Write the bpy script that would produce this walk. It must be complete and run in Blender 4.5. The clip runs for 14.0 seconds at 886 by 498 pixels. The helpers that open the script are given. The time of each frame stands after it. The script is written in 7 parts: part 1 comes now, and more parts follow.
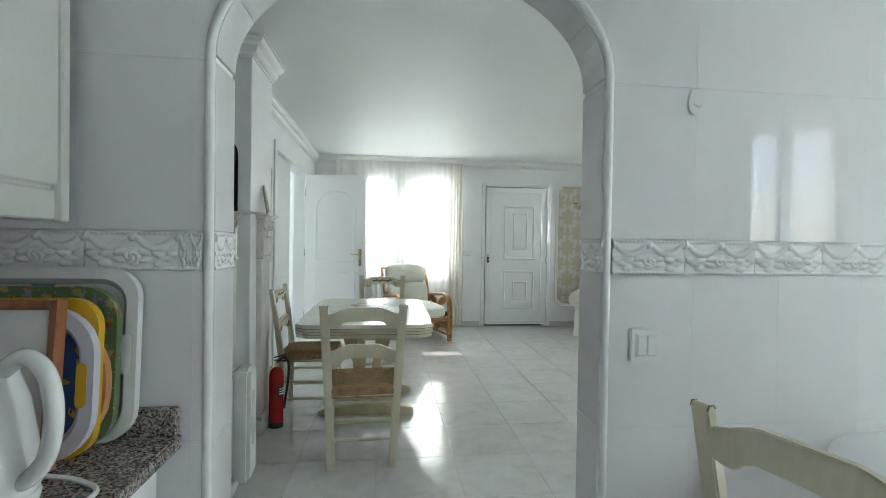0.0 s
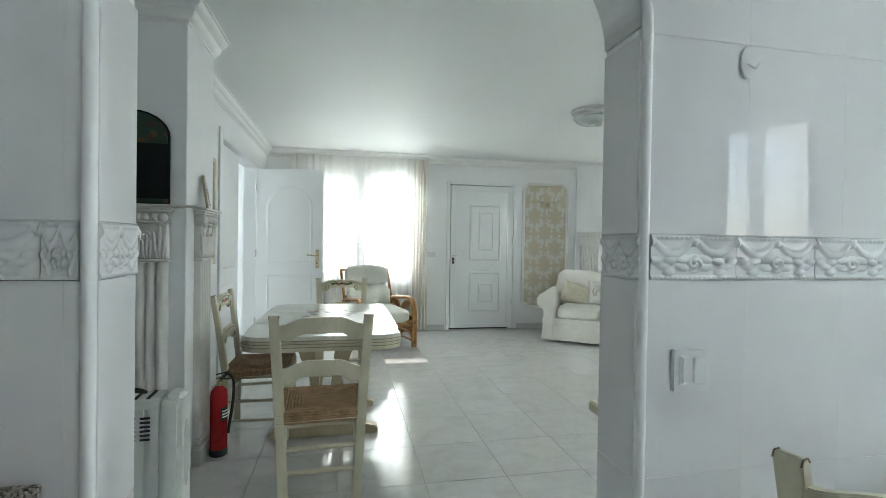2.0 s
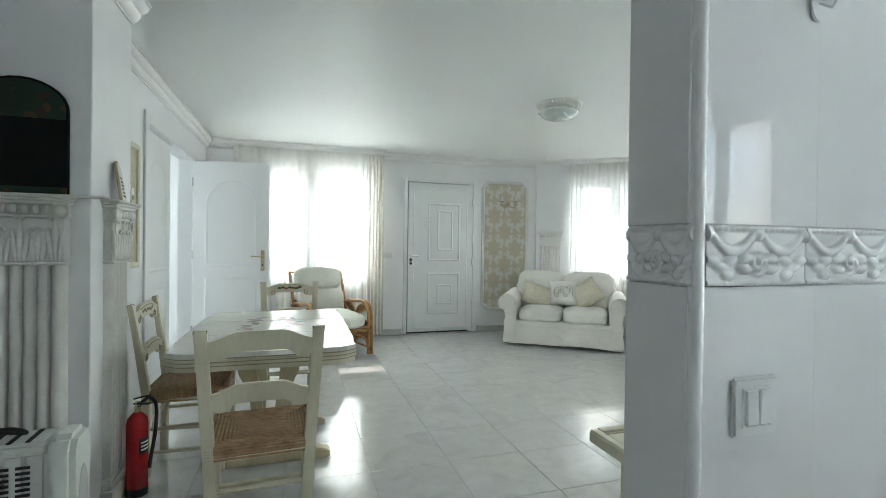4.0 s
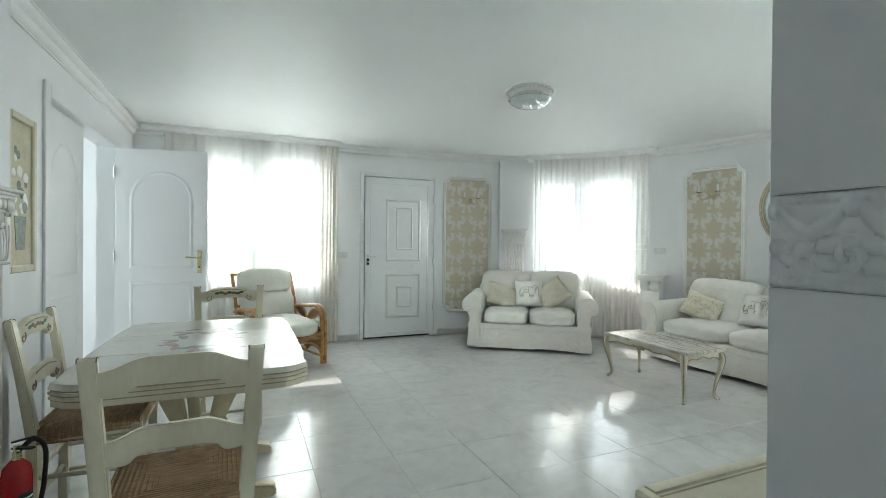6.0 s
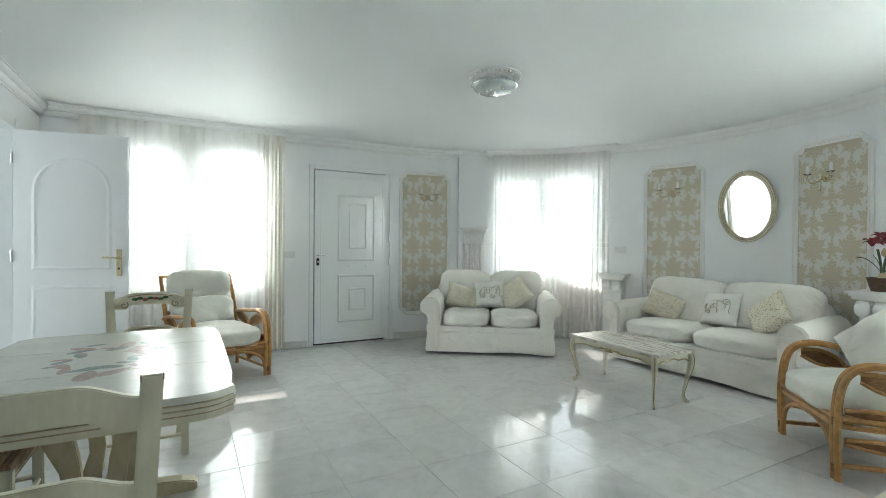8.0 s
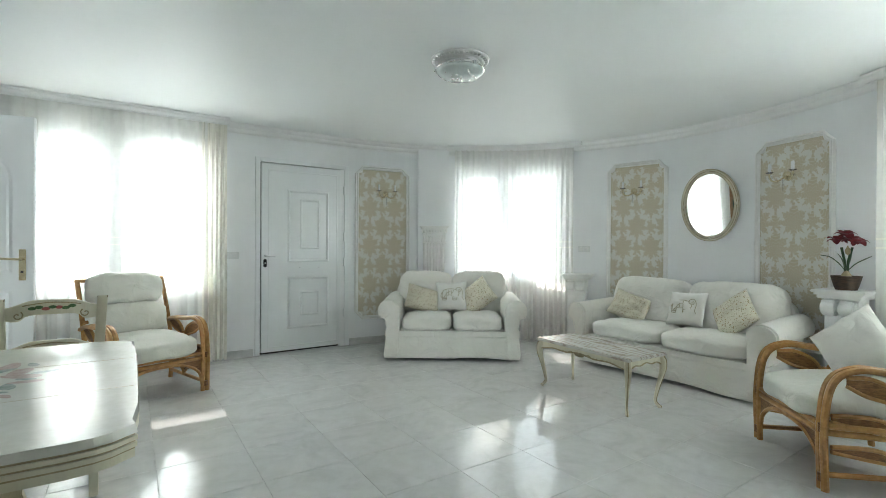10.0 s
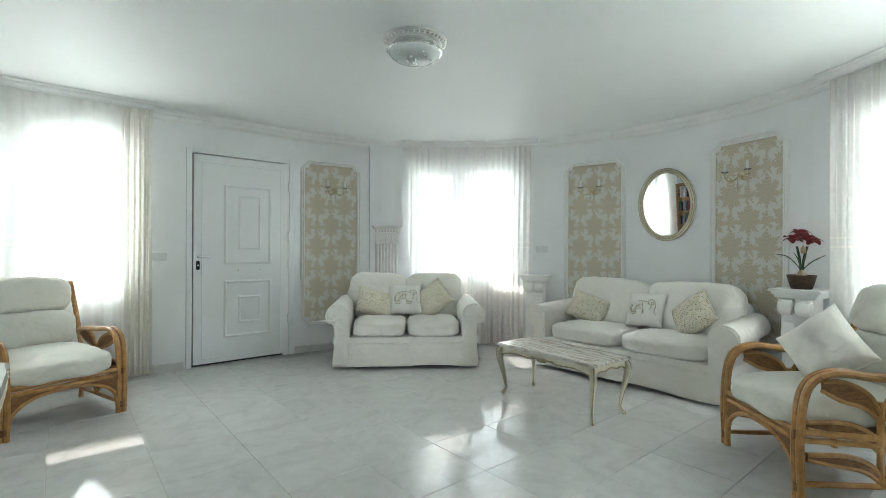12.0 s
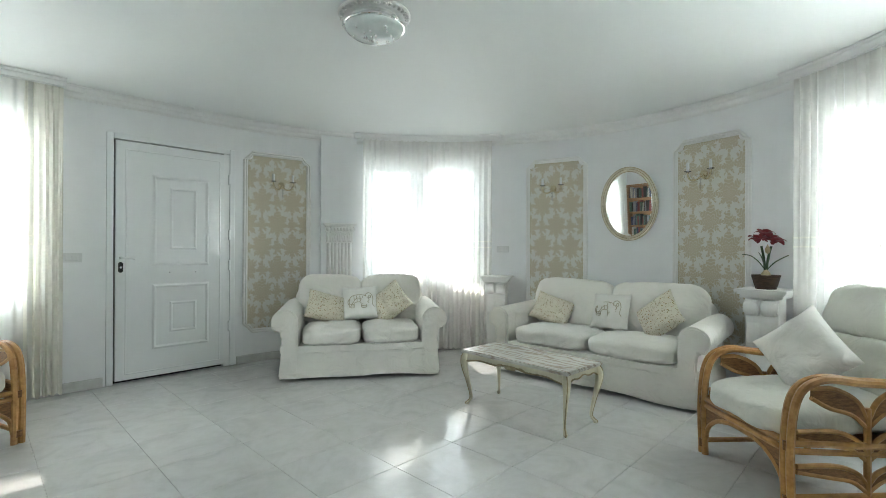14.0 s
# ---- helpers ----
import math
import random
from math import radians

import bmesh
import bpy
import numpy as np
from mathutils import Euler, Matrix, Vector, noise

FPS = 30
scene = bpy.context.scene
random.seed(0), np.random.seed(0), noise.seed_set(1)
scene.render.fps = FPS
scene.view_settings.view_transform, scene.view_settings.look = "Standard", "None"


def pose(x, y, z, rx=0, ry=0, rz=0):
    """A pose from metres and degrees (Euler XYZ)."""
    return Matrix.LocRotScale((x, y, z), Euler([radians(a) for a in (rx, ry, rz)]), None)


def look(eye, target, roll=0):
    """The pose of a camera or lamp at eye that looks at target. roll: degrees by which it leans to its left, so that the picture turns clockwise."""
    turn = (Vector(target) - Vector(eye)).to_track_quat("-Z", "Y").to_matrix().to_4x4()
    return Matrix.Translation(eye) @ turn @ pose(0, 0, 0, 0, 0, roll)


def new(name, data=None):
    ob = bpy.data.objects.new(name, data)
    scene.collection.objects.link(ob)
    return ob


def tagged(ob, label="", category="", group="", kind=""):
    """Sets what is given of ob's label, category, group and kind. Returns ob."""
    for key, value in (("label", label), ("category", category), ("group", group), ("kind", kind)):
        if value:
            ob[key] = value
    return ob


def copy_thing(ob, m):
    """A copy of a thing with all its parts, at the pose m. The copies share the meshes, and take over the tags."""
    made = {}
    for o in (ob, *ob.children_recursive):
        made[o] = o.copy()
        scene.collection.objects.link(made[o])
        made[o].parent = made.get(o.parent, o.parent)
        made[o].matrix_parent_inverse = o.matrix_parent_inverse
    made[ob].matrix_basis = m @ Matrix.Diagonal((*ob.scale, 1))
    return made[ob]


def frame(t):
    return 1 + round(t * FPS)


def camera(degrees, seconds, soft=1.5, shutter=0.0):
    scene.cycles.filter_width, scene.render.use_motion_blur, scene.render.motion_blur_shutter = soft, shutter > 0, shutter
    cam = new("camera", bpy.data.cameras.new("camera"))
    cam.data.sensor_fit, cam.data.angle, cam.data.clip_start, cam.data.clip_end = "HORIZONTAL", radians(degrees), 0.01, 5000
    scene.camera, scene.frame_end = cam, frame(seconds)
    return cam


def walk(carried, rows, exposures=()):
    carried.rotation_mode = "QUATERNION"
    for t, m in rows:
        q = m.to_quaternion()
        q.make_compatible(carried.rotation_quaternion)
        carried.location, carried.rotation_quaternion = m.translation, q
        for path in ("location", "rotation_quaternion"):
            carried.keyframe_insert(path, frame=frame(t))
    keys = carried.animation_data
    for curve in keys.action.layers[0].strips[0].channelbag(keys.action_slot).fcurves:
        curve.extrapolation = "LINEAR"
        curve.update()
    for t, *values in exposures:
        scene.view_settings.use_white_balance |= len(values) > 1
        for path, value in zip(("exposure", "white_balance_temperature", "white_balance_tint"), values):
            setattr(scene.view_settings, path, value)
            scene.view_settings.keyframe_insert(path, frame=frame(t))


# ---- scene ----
EXPO = 2.27
cam = camera(87.3, 14.0, 0.9)
PATH = [
    (0, (0.037, -0.058, 1.249), (0.271, 1.928, 1.221), 0.9),
    (0.5, (0.033, 0.021, 1.24), (0.302, 2.003, 1.215), 0.9),
    (1, (0.025, 0.109, 1.238), (0.338, 2.084, 1.214), 0.8),
    (1.5, (0.018, 0.188, 1.242), (0.375, 2.156, 1.217), 0.8),
    (2, (0.015, 0.265, 1.239), (0.423, 2.223, 1.217), 0.9),
    (2.5, (0.013, 0.329, 1.232), (0.469, 2.277, 1.214), 0.8),
    (3, (0.02, 0.401, 1.229), (0.524, 2.336, 1.213), 0.7),
    (5.5, (0.075, 0.841, 1.228), (0.81, 2.701, 1.213), 0.7),
    (6, (0.092, 0.935, 1.211), (0.872, 2.777, 1.198), 0.5),
    (6.5, (0.118, 0.999, 1.197), (0.935, 2.825, 1.187), 0.5),
    (7, (0.143, 1.081, 1.195), (1.007, 2.885, 1.184), 0.4),
    (7.5, (0.172, 1.158, 1.192), (1.079, 2.94, 1.182), 0.4),
    (8, (0.195, 1.249, 1.193), (1.152, 3.005, 1.182), 0.4),
    (10.5, (0.353, 1.592, 1.169), (1.508, 3.224, 1.167), 0.3),
    (11, (0.387, 1.655, 1.165), (1.585, 3.256, 1.165), 0.3),
    (11.5, (0.42, 1.713, 1.163), (1.658, 3.283, 1.165), 0.2),
    (12, (0.474, 1.769, 1.159), (1.751, 3.309, 1.163), 0.2),
    (12.5, (0.517, 1.828, 1.152), (1.832, 3.335, 1.159), 0.2),
    (13, (0.552, 1.898, 1.147), (1.907, 3.368, 1.156), 0.2),
    (13.5, (0.584, 1.966, 1.15), (1.976, 3.402, 1.157), 0.2),
    (14, (0.611, 2.037, 1.157), (2.041, 3.434, 1.162), 0.2),
]
walk(cam, [(t, look(eye, target, roll)) for t, eye, target, roll in PATH], [(0, EXPO), (14, EXPO)])

# ---- plan: metres ----
CEIL = 2.465
LEFT = -1.03            # left wall of the living room
BACK = 6.80             # straight back wall
ARCH0, ARCH1 = 1.12, 1.255   # wall between kitchen and living room
CX, CY, RAD = 2.38, 3.92, 2.88   # round end of the living room
KBACK, KLEFT, KRIGHT = -1.2, -1.07, 4.4
AX, AW, ASPRING, AH = 0.11, 0.495, 1.69, 0.335   # arch: middle, half width, spring, rise


def on_arc(deg, r=RAD, z=0.0):
    a = radians(deg)
    return Vector((CX + r * math.cos(a), CY + r * math.sin(a), z))


# ---- light ----
world = bpy.data.worlds.new("world")
scene.world = world
world.use_nodes = True
wn = world.node_tree
sky = wn.nodes.new("ShaderNodeTexSky")
sky.sky_type, sky.sun_disc, sky.sun_elevation, sky.sun_rotation = "NISHITA", False, radians(46.5), radians(0)
wn.nodes["Background"].inputs["Strength"].default_value = 0.12
wn.links.new(sky.outputs[0], wn.nodes["Background"].inputs["Color"])


def lamp_light(name, kind, m, energy, color=(1, 1, 1), **kw):
    d = bpy.data.lights.new(name, kind)
    d.energy, d.color = energy, color
    if kind == "AREA":
        d.shape, d.size, d.size_y = "RECTANGLE", kw["w"], kw["h"]
    else:
        d.angle = radians(kw["angle"])
    ob = new(name, d)
    ob.matrix_world = m
    return ob


SUN_FROM = Vector((-0.012, math.cos(radians(46.5)), math.sin(radians(46.5))))
lamp_light("sun", "SUN", look(SUN_FROM * 30, (0, 0, 0)), 5.0, (1, 0.95, 0.87), angle=0.6)
DAY = (0.875, 0.98, 0.985)
lamp_light("sky_light_window", "AREA", look((0.34, 7.25, 1.5), (0.34, 5, 1.3)), 25.5, DAY, w=1.25, h=1.35)
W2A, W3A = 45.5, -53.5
lamp_light("sky_light_window", "AREA", look(on_arc(W2A, RAD + 0.5, 1.5), on_arc(W2A, 0.5, 1.2)), 9, DAY, w=1.35, h=1.35)
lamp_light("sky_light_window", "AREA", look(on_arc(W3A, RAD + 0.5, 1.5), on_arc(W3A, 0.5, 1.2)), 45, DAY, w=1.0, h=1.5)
lamp_light("sky_light_window", "AREA", look(on_arc(-37, RAD + 0.5, 1.5), on_arc(-37, 0.5, 1.2)), 3, DAY, w=0.6, h=1.35)
lamp_light("sky_light_kitchen", "AREA", look((3.40, KBACK - 0.30, 1.62), (-0.6, 0.4, 1.3)), 2.15, (0.97, 0.98, 0.95), w=0.95, h=1.25)
# lamp added inside the windowless side room to brighten its doorway
lamp_light("fill_lamp_side_room", "AREA", look((-3.6, 5.6, 1.6), (-1.5, 5.6, 1.3)), 9, DAY, w=1.0, h=1.4)

# ---- materials ----
def shader(name):
    m = bpy.data.materials.new(name)
    m.use_nodes = True
    nt = m.node_tree
    return m, nt, nt.nodes["Principled BSDF"]


def node(nt, kind, **values):
    n = nt.nodes.new(kind)
    for key, v in values.items():
        n.inputs[key].default_value = v
    return n


def coords(nt, scale=(1, 1, 1)):
    tc = nt.nodes.new("ShaderNodeTexCoord")
    mp = nt.nodes.new("ShaderNodeMapping")
    mp.inputs["Scale"].default_value = scale
    nt.links.new(tc.outputs["Object"], mp.inputs["Vector"])
    return mp.outputs["Vector"]


def ramp(nt, source, stops):
    r = nt.nodes.new("ShaderNodeValToRGB")
    els = r.color_ramp.elements
    while len(els) < len(stops):
        els.new(0.5)
    for e, (p, c) in zip(els, stops):
        e.position, e.color = p, (*c, 1)
    nt.links.new(source, r.inputs["Fac"])
    return r.outputs["Color"]


def surface(name, c1, c2, rough=0.5, scale=6.0, fine=80.0, bump=0.15, metal=0.0, coat=0.0, stretch=(1, 1, 1), spread=0.03, sheen=0.0, spec=0.5, crease=0.0):
    """A two-scale mottled surface with fine relief."""
    m, nt, b = shader(name)
    v = coords(nt, stretch)
    n1 = node(nt, "ShaderNodeTexNoise", Scale=scale, Detail=6.0, Roughness=0.6)
    n2 = node(nt, "ShaderNodeTexNoise", Scale=fine, Detail=4.0)
    for n in (n1, n2):
        nt.links.new(v, n.inputs["Vector"])
    mix = nt.nodes.new("ShaderNodeMath")
    mix.operation = "MULTIPLY_ADD"
    mix.inputs[1].default_value = 0.3
    nt.links.new(n2.outputs["Fac"], mix.inputs[0])
    sc = nt.nodes.new("ShaderNodeMath")
    sc.operation = "MULTIPLY"
    sc.inputs[1].default_value = 0.7
    nt.links.new(n1.outputs["Fac"], sc.inputs[0])
    nt.links.new(sc.outputs[0], mix.inputs[2])
    nt.links.new(ramp(nt, mix.outputs[0], ((0.36, c1), (0.64, c2))), b.inputs["Base Color"])
    b.inputs["Metallic"].default_value, b.inputs["Coat Weight"].default_value = metal, coat
    b.inputs["Sheen Weight"].default_value = sheen
    b.inputs["Specular IOR Level"].default_value = spec
    rr = nt.nodes.new("ShaderNodeMapRange")
    rr.inputs["To Min"].default_value, rr.inputs["To Max"].default_value = max(0.02, rough - spread), rough + spread
    nt.links.new(n1.outputs["Fac"], rr.inputs["Value"])
    nt.links.new(rr.outputs[0], b.inputs["Roughness"])
    if bump:
        bp = node(nt, "ShaderNodeBump", Strength=bump, Distance=0.002)
        nt.links.new(mix.outputs[0], bp.inputs["Height"])
        nt.links.new(bp.outputs[0], b.inputs["Normal"])
        if crease:
            cn = node(nt, "ShaderNodeTexNoise", Scale=7.0, Detail=3.0, Distortion=1.8)
            nt.links.new(v, cn.inputs["Vector"])
            cb = node(nt, "ShaderNodeBump", Strength=crease, Distance=0.03)
            nt.links.new(cn.outputs["Fac"], cb.inputs["Height"])
            nt.links.new(cb.outputs[0], bp.inputs["Normal"])
    return m


PAINT = surface("wall_paint", (0.83, 0.84, 0.85), (0.87, 0.88, 0.89), 0.55, 2.0, 160, 0.12)
CEILING = surface("ceiling_paint", (0.84, 0.86, 0.855), (0.86, 0.88, 0.875), 0.55, 1.2, 40, 0.03, spec=0.3)
PLASTER = surface("plaster_trim", (0.80, 0.795, 0.775), (0.85, 0.845, 0.83), 0.5, 9, 90, 0.2)
CORNICE = surface("painted_moulding", (0.82, 0.825, 0.82), (0.86, 0.865, 0.86), 0.45, 9, 90, 0.08)
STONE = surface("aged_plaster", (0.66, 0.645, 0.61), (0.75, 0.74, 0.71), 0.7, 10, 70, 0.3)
LACQUER = surface("white_lacquer", (0.82, 0.83, 0.835), (0.83, 0.84, 0.845), 0.30, 3, 60, 0.0)
ALU = surface("white_aluminium", (0.85, 0.87, 0.88), (0.87, 0.89, 0.90), 0.14, 3, 60, 0.01)
GAP = surface("dark_gap", (0.02, 0.02, 0.02), (0.04, 0.04, 0.04), 0.8)
GLAZE = surface("wall_tile_glaze", (0.74, 0.74, 0.75), (0.77, 0.77, 0.78), 0.03, 1.5, 14, 0.02, spread=0.01, spec=0.6)
RELIEF = surface("relief_tile_glaze", (0.73, 0.735, 0.745), (0.78, 0.785, 0.795), 0.045, 4, 60, 0.05)
GROUT = surface("grout", (0.50, 0.50, 0.49), (0.60, 0.60, 0.59), 0.8, 20, 120, 0.2)
CREAM = surface("cream_painted_wood", (0.61, 0.565, 0.42), (0.72, 0.68, 0.54), 0.38, 7, 60, 0.2, stretch=(1, 1, 0.3))
CREAMTOP = surface("cream_table_lacquer", (0.66, 0.65, 0.57), (0.74, 0.73, 0.66), 0.18, 5, 40, 0.05)
TANWOOD = surface("tan_painted_wood", (0.47, 0.39, 0.24), (0.60, 0.52, 0.35), 0.42, 7, 60, 0.2, stretch=(1, 1, 0.3))
OCHRE = surface("ochre_antiquing", (0.30, 0.24, 0.13), (0.46, 0.39, 0.24), 0.5, 20, 90, 0.2)
WORN = surface("worn_brown_edge", (0.10, 0.07, 0.04), (0.30, 0.23, 0.14), 0.6, 60, 160, 0.2)
RUSH = surface("woven_rush", (0.26, 0.15, 0.075), (0.52, 0.35, 0.21), 0.8, 18, 150, 0.9, stretch=(1, 6, 1))
RATTAN = surface("rattan_cane", (0.36, 0.165, 0.045), (0.57, 0.31, 0.105), 0.33, 12, 60, 0.2, coat=0.2)
# dark brown weave, deepened further to hold the shade of the backlit chair sides
RATTANDARK = surface("woven_cane", (0.13, 0.055, 0.016), (0.34, 0.16, 0.055), 0.45, 30, 160, 0.8, stretch=(1, 1, 4))
COTTON = surface("white_cotton", (0.86, 0.835, 0.775), (0.90, 0.88, 0.825), 0.9, 3.5, 260, 0.35, sheen=0.2, crease=0.45)
CUSHION = surface("ivory_cushion_cotton", (0.72, 0.715, 0.645), (0.79, 0.785, 0.715), 0.9, 4, 240, 0.4, sheen=0.2, crease=0.45)
WHITEPLASTIC = surface("white_plastic", (0.72, 0.73, 0.73), (0.78, 0.79, 0.79), 0.25, 5, 60, 0.02)
RADIATOR = surface("radiator_enamel", (0.68, 0.70, 0.67), (0.74, 0.76, 0.73), 0.35, 5, 60, 0.03)
BLACK = surface("black_rubber", (0.012, 0.012, 0.013), (0.025, 0.025, 0.026), 0.5)
RED = surface("red_enamel", (0.36, 0.012, 0.015), (0.46, 0.02, 0.022), 0.25, 5, 60, 0.03)
BRASS = surface("brass", (0.60, 0.51, 0.33), (0.74, 0.65, 0.46), 0.25, 8, 60, 0.05, metal=1.0)
GOLDFRAME = surface("antique_gilt", (0.56, 0.51, 0.38), (0.70, 0.65, 0.52), 0.35, 12, 90, 0.15)
CHROME = surface("chrome", (0.78, 0.79, 0.80), (0.84, 0.85, 0.86), 0.08, 4, 40, 0.0, metal=1.0)
STEEL = surface("brushed_steel", (0.50, 0.51, 0.52), (0.60, 0.61, 0.62), 0.3, 4, 40, 0.02, metal=1.0)
WOOD = surface("shelf_wood", (0.32, 0.16, 0.07), (0.48, 0.27, 0.13), 0.4, 5, 60, 0.2, stretch=(1, 1, 8))
FRAMEWOOD = surface("orange_brown_wood", (0.24, 0.085, 0.03), (0.36, 0.14, 0.055), 0.35, 5, 60, 0.2, stretch=(8, 1, 1))
GREENGOLD = surface("picture_paper", (0.48, 0.43, 0.27), (0.62, 0.58, 0.42), 0.6, 8)
LEAF = surface("amaryllis_leaf", (0.02, 0.05, 0.02), (0.05, 0.10, 0.04), 0.4, 20)
PETAL = surface("red_petal", (0.09, 0.004, 0.008), (0.22, 0.010, 0.018), 0.55, 30)
BASKET = surface("dark_basket", (0.025, 0.014, 0.008), (0.10, 0.055, 0.03), 0.6, 30, 120, 0.8, stretch=(1, 1, 6))
CONCRETE = surface("outside_render", (0.55, 0.54, 0.52), (0.66, 0.65, 0.62), 0.9, 1.0, 20, 0.2)
EARTH = surface("outside_paving", (0.36, 0.34, 0.31), (0.46, 0.44, 0.40), 0.9, 1.0, 20, 0.2)
YELLOW = surface("yellow_plastic", (0.66, 0.36, 0.015), (0.74, 0.43, 0.03), 0.35, 5)
LILAC = surface("pale_lilac_plastic", (0.56, 0.56, 0.66), (0.62, 0.62, 0.71), 0.35, 5)
TERRA = surface("terracotta_tray", (0.52, 0.22, 0.09), (0.62, 0.30, 0.14), 0.4, 6)
BLUE = surface("blue_print", (0.03, 0.07, 0.24), (0.06, 0.12, 0.34), 0.4, 12)
TEAL = surface("teal_print", (0.05, 0.22, 0.30), (0.09, 0.30, 0.38), 0.4, 12)


def floor_material():
    m, nt, b = shader("polished_marble_tile")
    v = coords(nt)
    oi = nt.nodes.new("ShaderNodeObjectInfo")
    add = nt.nodes.new("ShaderNodeVectorMath")
    add.operation = "MULTIPLY_ADD"
    add.inputs[1].default_value = (37, 19, 53)
    nt.links.new(oi.outputs["Random"], add.inputs[0])
    nt.links.new(v, add.inputs[2])
    n1 = node(nt, "ShaderNodeTexNoise", Scale=3.2, Detail=8.0, Roughness=0.62, Distortion=1.6)
    n2 = node(nt, "ShaderNodeTexNoise", Scale=14.0, Detail=6.0, Roughness=0.6)
    for n in (n1, n2):
        nt.links.new(add.outputs[0], n.inputs["Vector"])
    c1 = ramp(nt, n1.outputs["Fac"], ((0.28, (0.58, 0.585, 0.575)), (0.5, (0.67, 0.67, 0.66)), (0.7, (0.71, 0.71, 0.70))))
    c2 = ramp(nt, n2.outputs["Fac"], ((0.35, (0.95, 0.95, 0.94)), (0.62, (1, 1, 1))))
    mx = nt.nodes.new("ShaderNodeMix")
    mx.data_type, mx.blend_type = "RGBA", "MULTIPLY"
    mx.inputs[0].default_value = 1.0
    nt.links.new(c1, mx.inputs[6])
    nt.links.new(c2, mx.inputs[7])
    nt.links.new(mx.outputs[2], b.inputs["Base Color"])
    rr = nt.nodes.new("ShaderNodeMapRange")
    rr.inputs["To Min"].default_value, rr.inputs["To Max"].default_value = 0.055, 0.12
    nt.links.new(n2.outputs["Fac"], rr.inputs["Value"])
    nt.links.new(rr.outputs[0], b.inputs["Roughness"])
    bp = node(nt, "ShaderNodeBump", Strength=0.05, Distance=0.003)
    nt.links.new(n1.outputs["Fac"], bp.inputs["Height"])
    nt.links.new(bp.outputs[0], b.inputs["Normal"])
    return m


def granite_material():
    m, nt, b = shader("speckled_granite")
    v = coords(nt)
    vo = node(nt, "ShaderNodeTexVoronoi", Scale=230.0)
    no = node(nt, "ShaderNodeTexNoise", Scale=35.0, Detail=5.0)
    for n in (vo, no):
        nt.links.new(v, n.inputs["Vector"])
    sep = nt.nodes.new("ShaderNodeSeparateColor")
    nt.links.new(vo.outputs["Color"], sep.inputs[0])
    a = ramp(nt, sep.outputs[0], ((0.0, (0.02, 0.02, 0.02)), (0.3, (0.16, 0.145, 0.135)), (0.6, (0.34, 0.30, 0.27)), (1.0, (0.52, 0.48, 0.45))))
    c = ramp(nt, no.outputs["Fac"], ((0.3, (0.7, 0.68, 0.66)), (0.7, (1, 1, 1))))
    mx = nt.nodes.new("ShaderNodeMix")
    mx.data_type, mx.blend_type = "RGBA", "MULTIPLY"
    mx.inputs[0].default_value = 1.0
    nt.links.new(a, mx.inputs[6])
    nt.links.new(c, mx.inputs[7])
    nt.links.new(mx.outputs[2], b.inputs["Base Color"])
    b.inputs["Roughness"].default_value = 0.18
    return m


def sheer_material(name, tint, clear):
    """Thin woven voile: part open weave, part thread that glows with the light behind it."""
    m, nt, b = shader(name)
    out = nt.nodes["Material Output"]
    v = coords(nt, (1, 1, 1))
    wv = node(nt, "ShaderNodeTexNoise", Scale=18.0, Detail=5.0)
    nt.links.new(v, wv.inputs["Vector"])
    tr = nt.nodes.new("ShaderNodeBsdfTransparent")
    tl = nt.nodes.new("ShaderNodeBsdfTranslucent")
    df = nt.nodes.new("ShaderNodeBsdfDiffuse")
    col = ramp(nt, wv.outputs["Fac"], ((0.3, tuple(0.93 * c for c in tint)), (0.7, tint)))
    nt.links.new(col, tl.inputs["Color"])
    nt.links.new(col, df.inputs["Color"])
    m1, m2 = nt.nodes.new("ShaderNodeMixShader"), nt.nodes.new("ShaderNodeMixShader")
    m1.inputs[0].default_value = 0.5
    nt.links.new(tl.outputs[0], m1.inputs[1])
    nt.links.new(df.outputs[0], m1.inputs[2])
    m2.inputs[0].default_value = clear
    nt.links.new(m1.outputs[0], m2.inputs[1])
    nt.links.new(tr.outputs[0], m2.inputs[2])
    nt.links.new(m2.outputs[0], out.inputs["Surface"])
    return m


def glass_material():
    m, nt, b = shader("window_glass")
    b.inputs["Transmission Weight"].default_value, b.inputs["Roughness"].default_value, b.inputs["IOR"].default_value = 1.0, 0.0, 1.1
    return m


def mirror_material():
    m, nt, b = shader("mirror_glass")
    b.inputs["Metallic"].default_value, b.inputs["Roughness"].default_value = 1.0, 0.015
    b.inputs["Base Color"].default_value = (0.88, 0.9, 0.9, 1)
    return m


def math_node(nt, op, a, b=None, c=None):
    n = nt.nodes.new("ShaderNodeMath")
    n.operation = op
    for i, x in enumerate((a, b, c)):
        if x is None:
            continue
        if isinstance(x, (int, float)):
            n.inputs[i].default_value = x
        else:
            nt.links.new(x, n.inputs[i])
    return n.outputs[0]


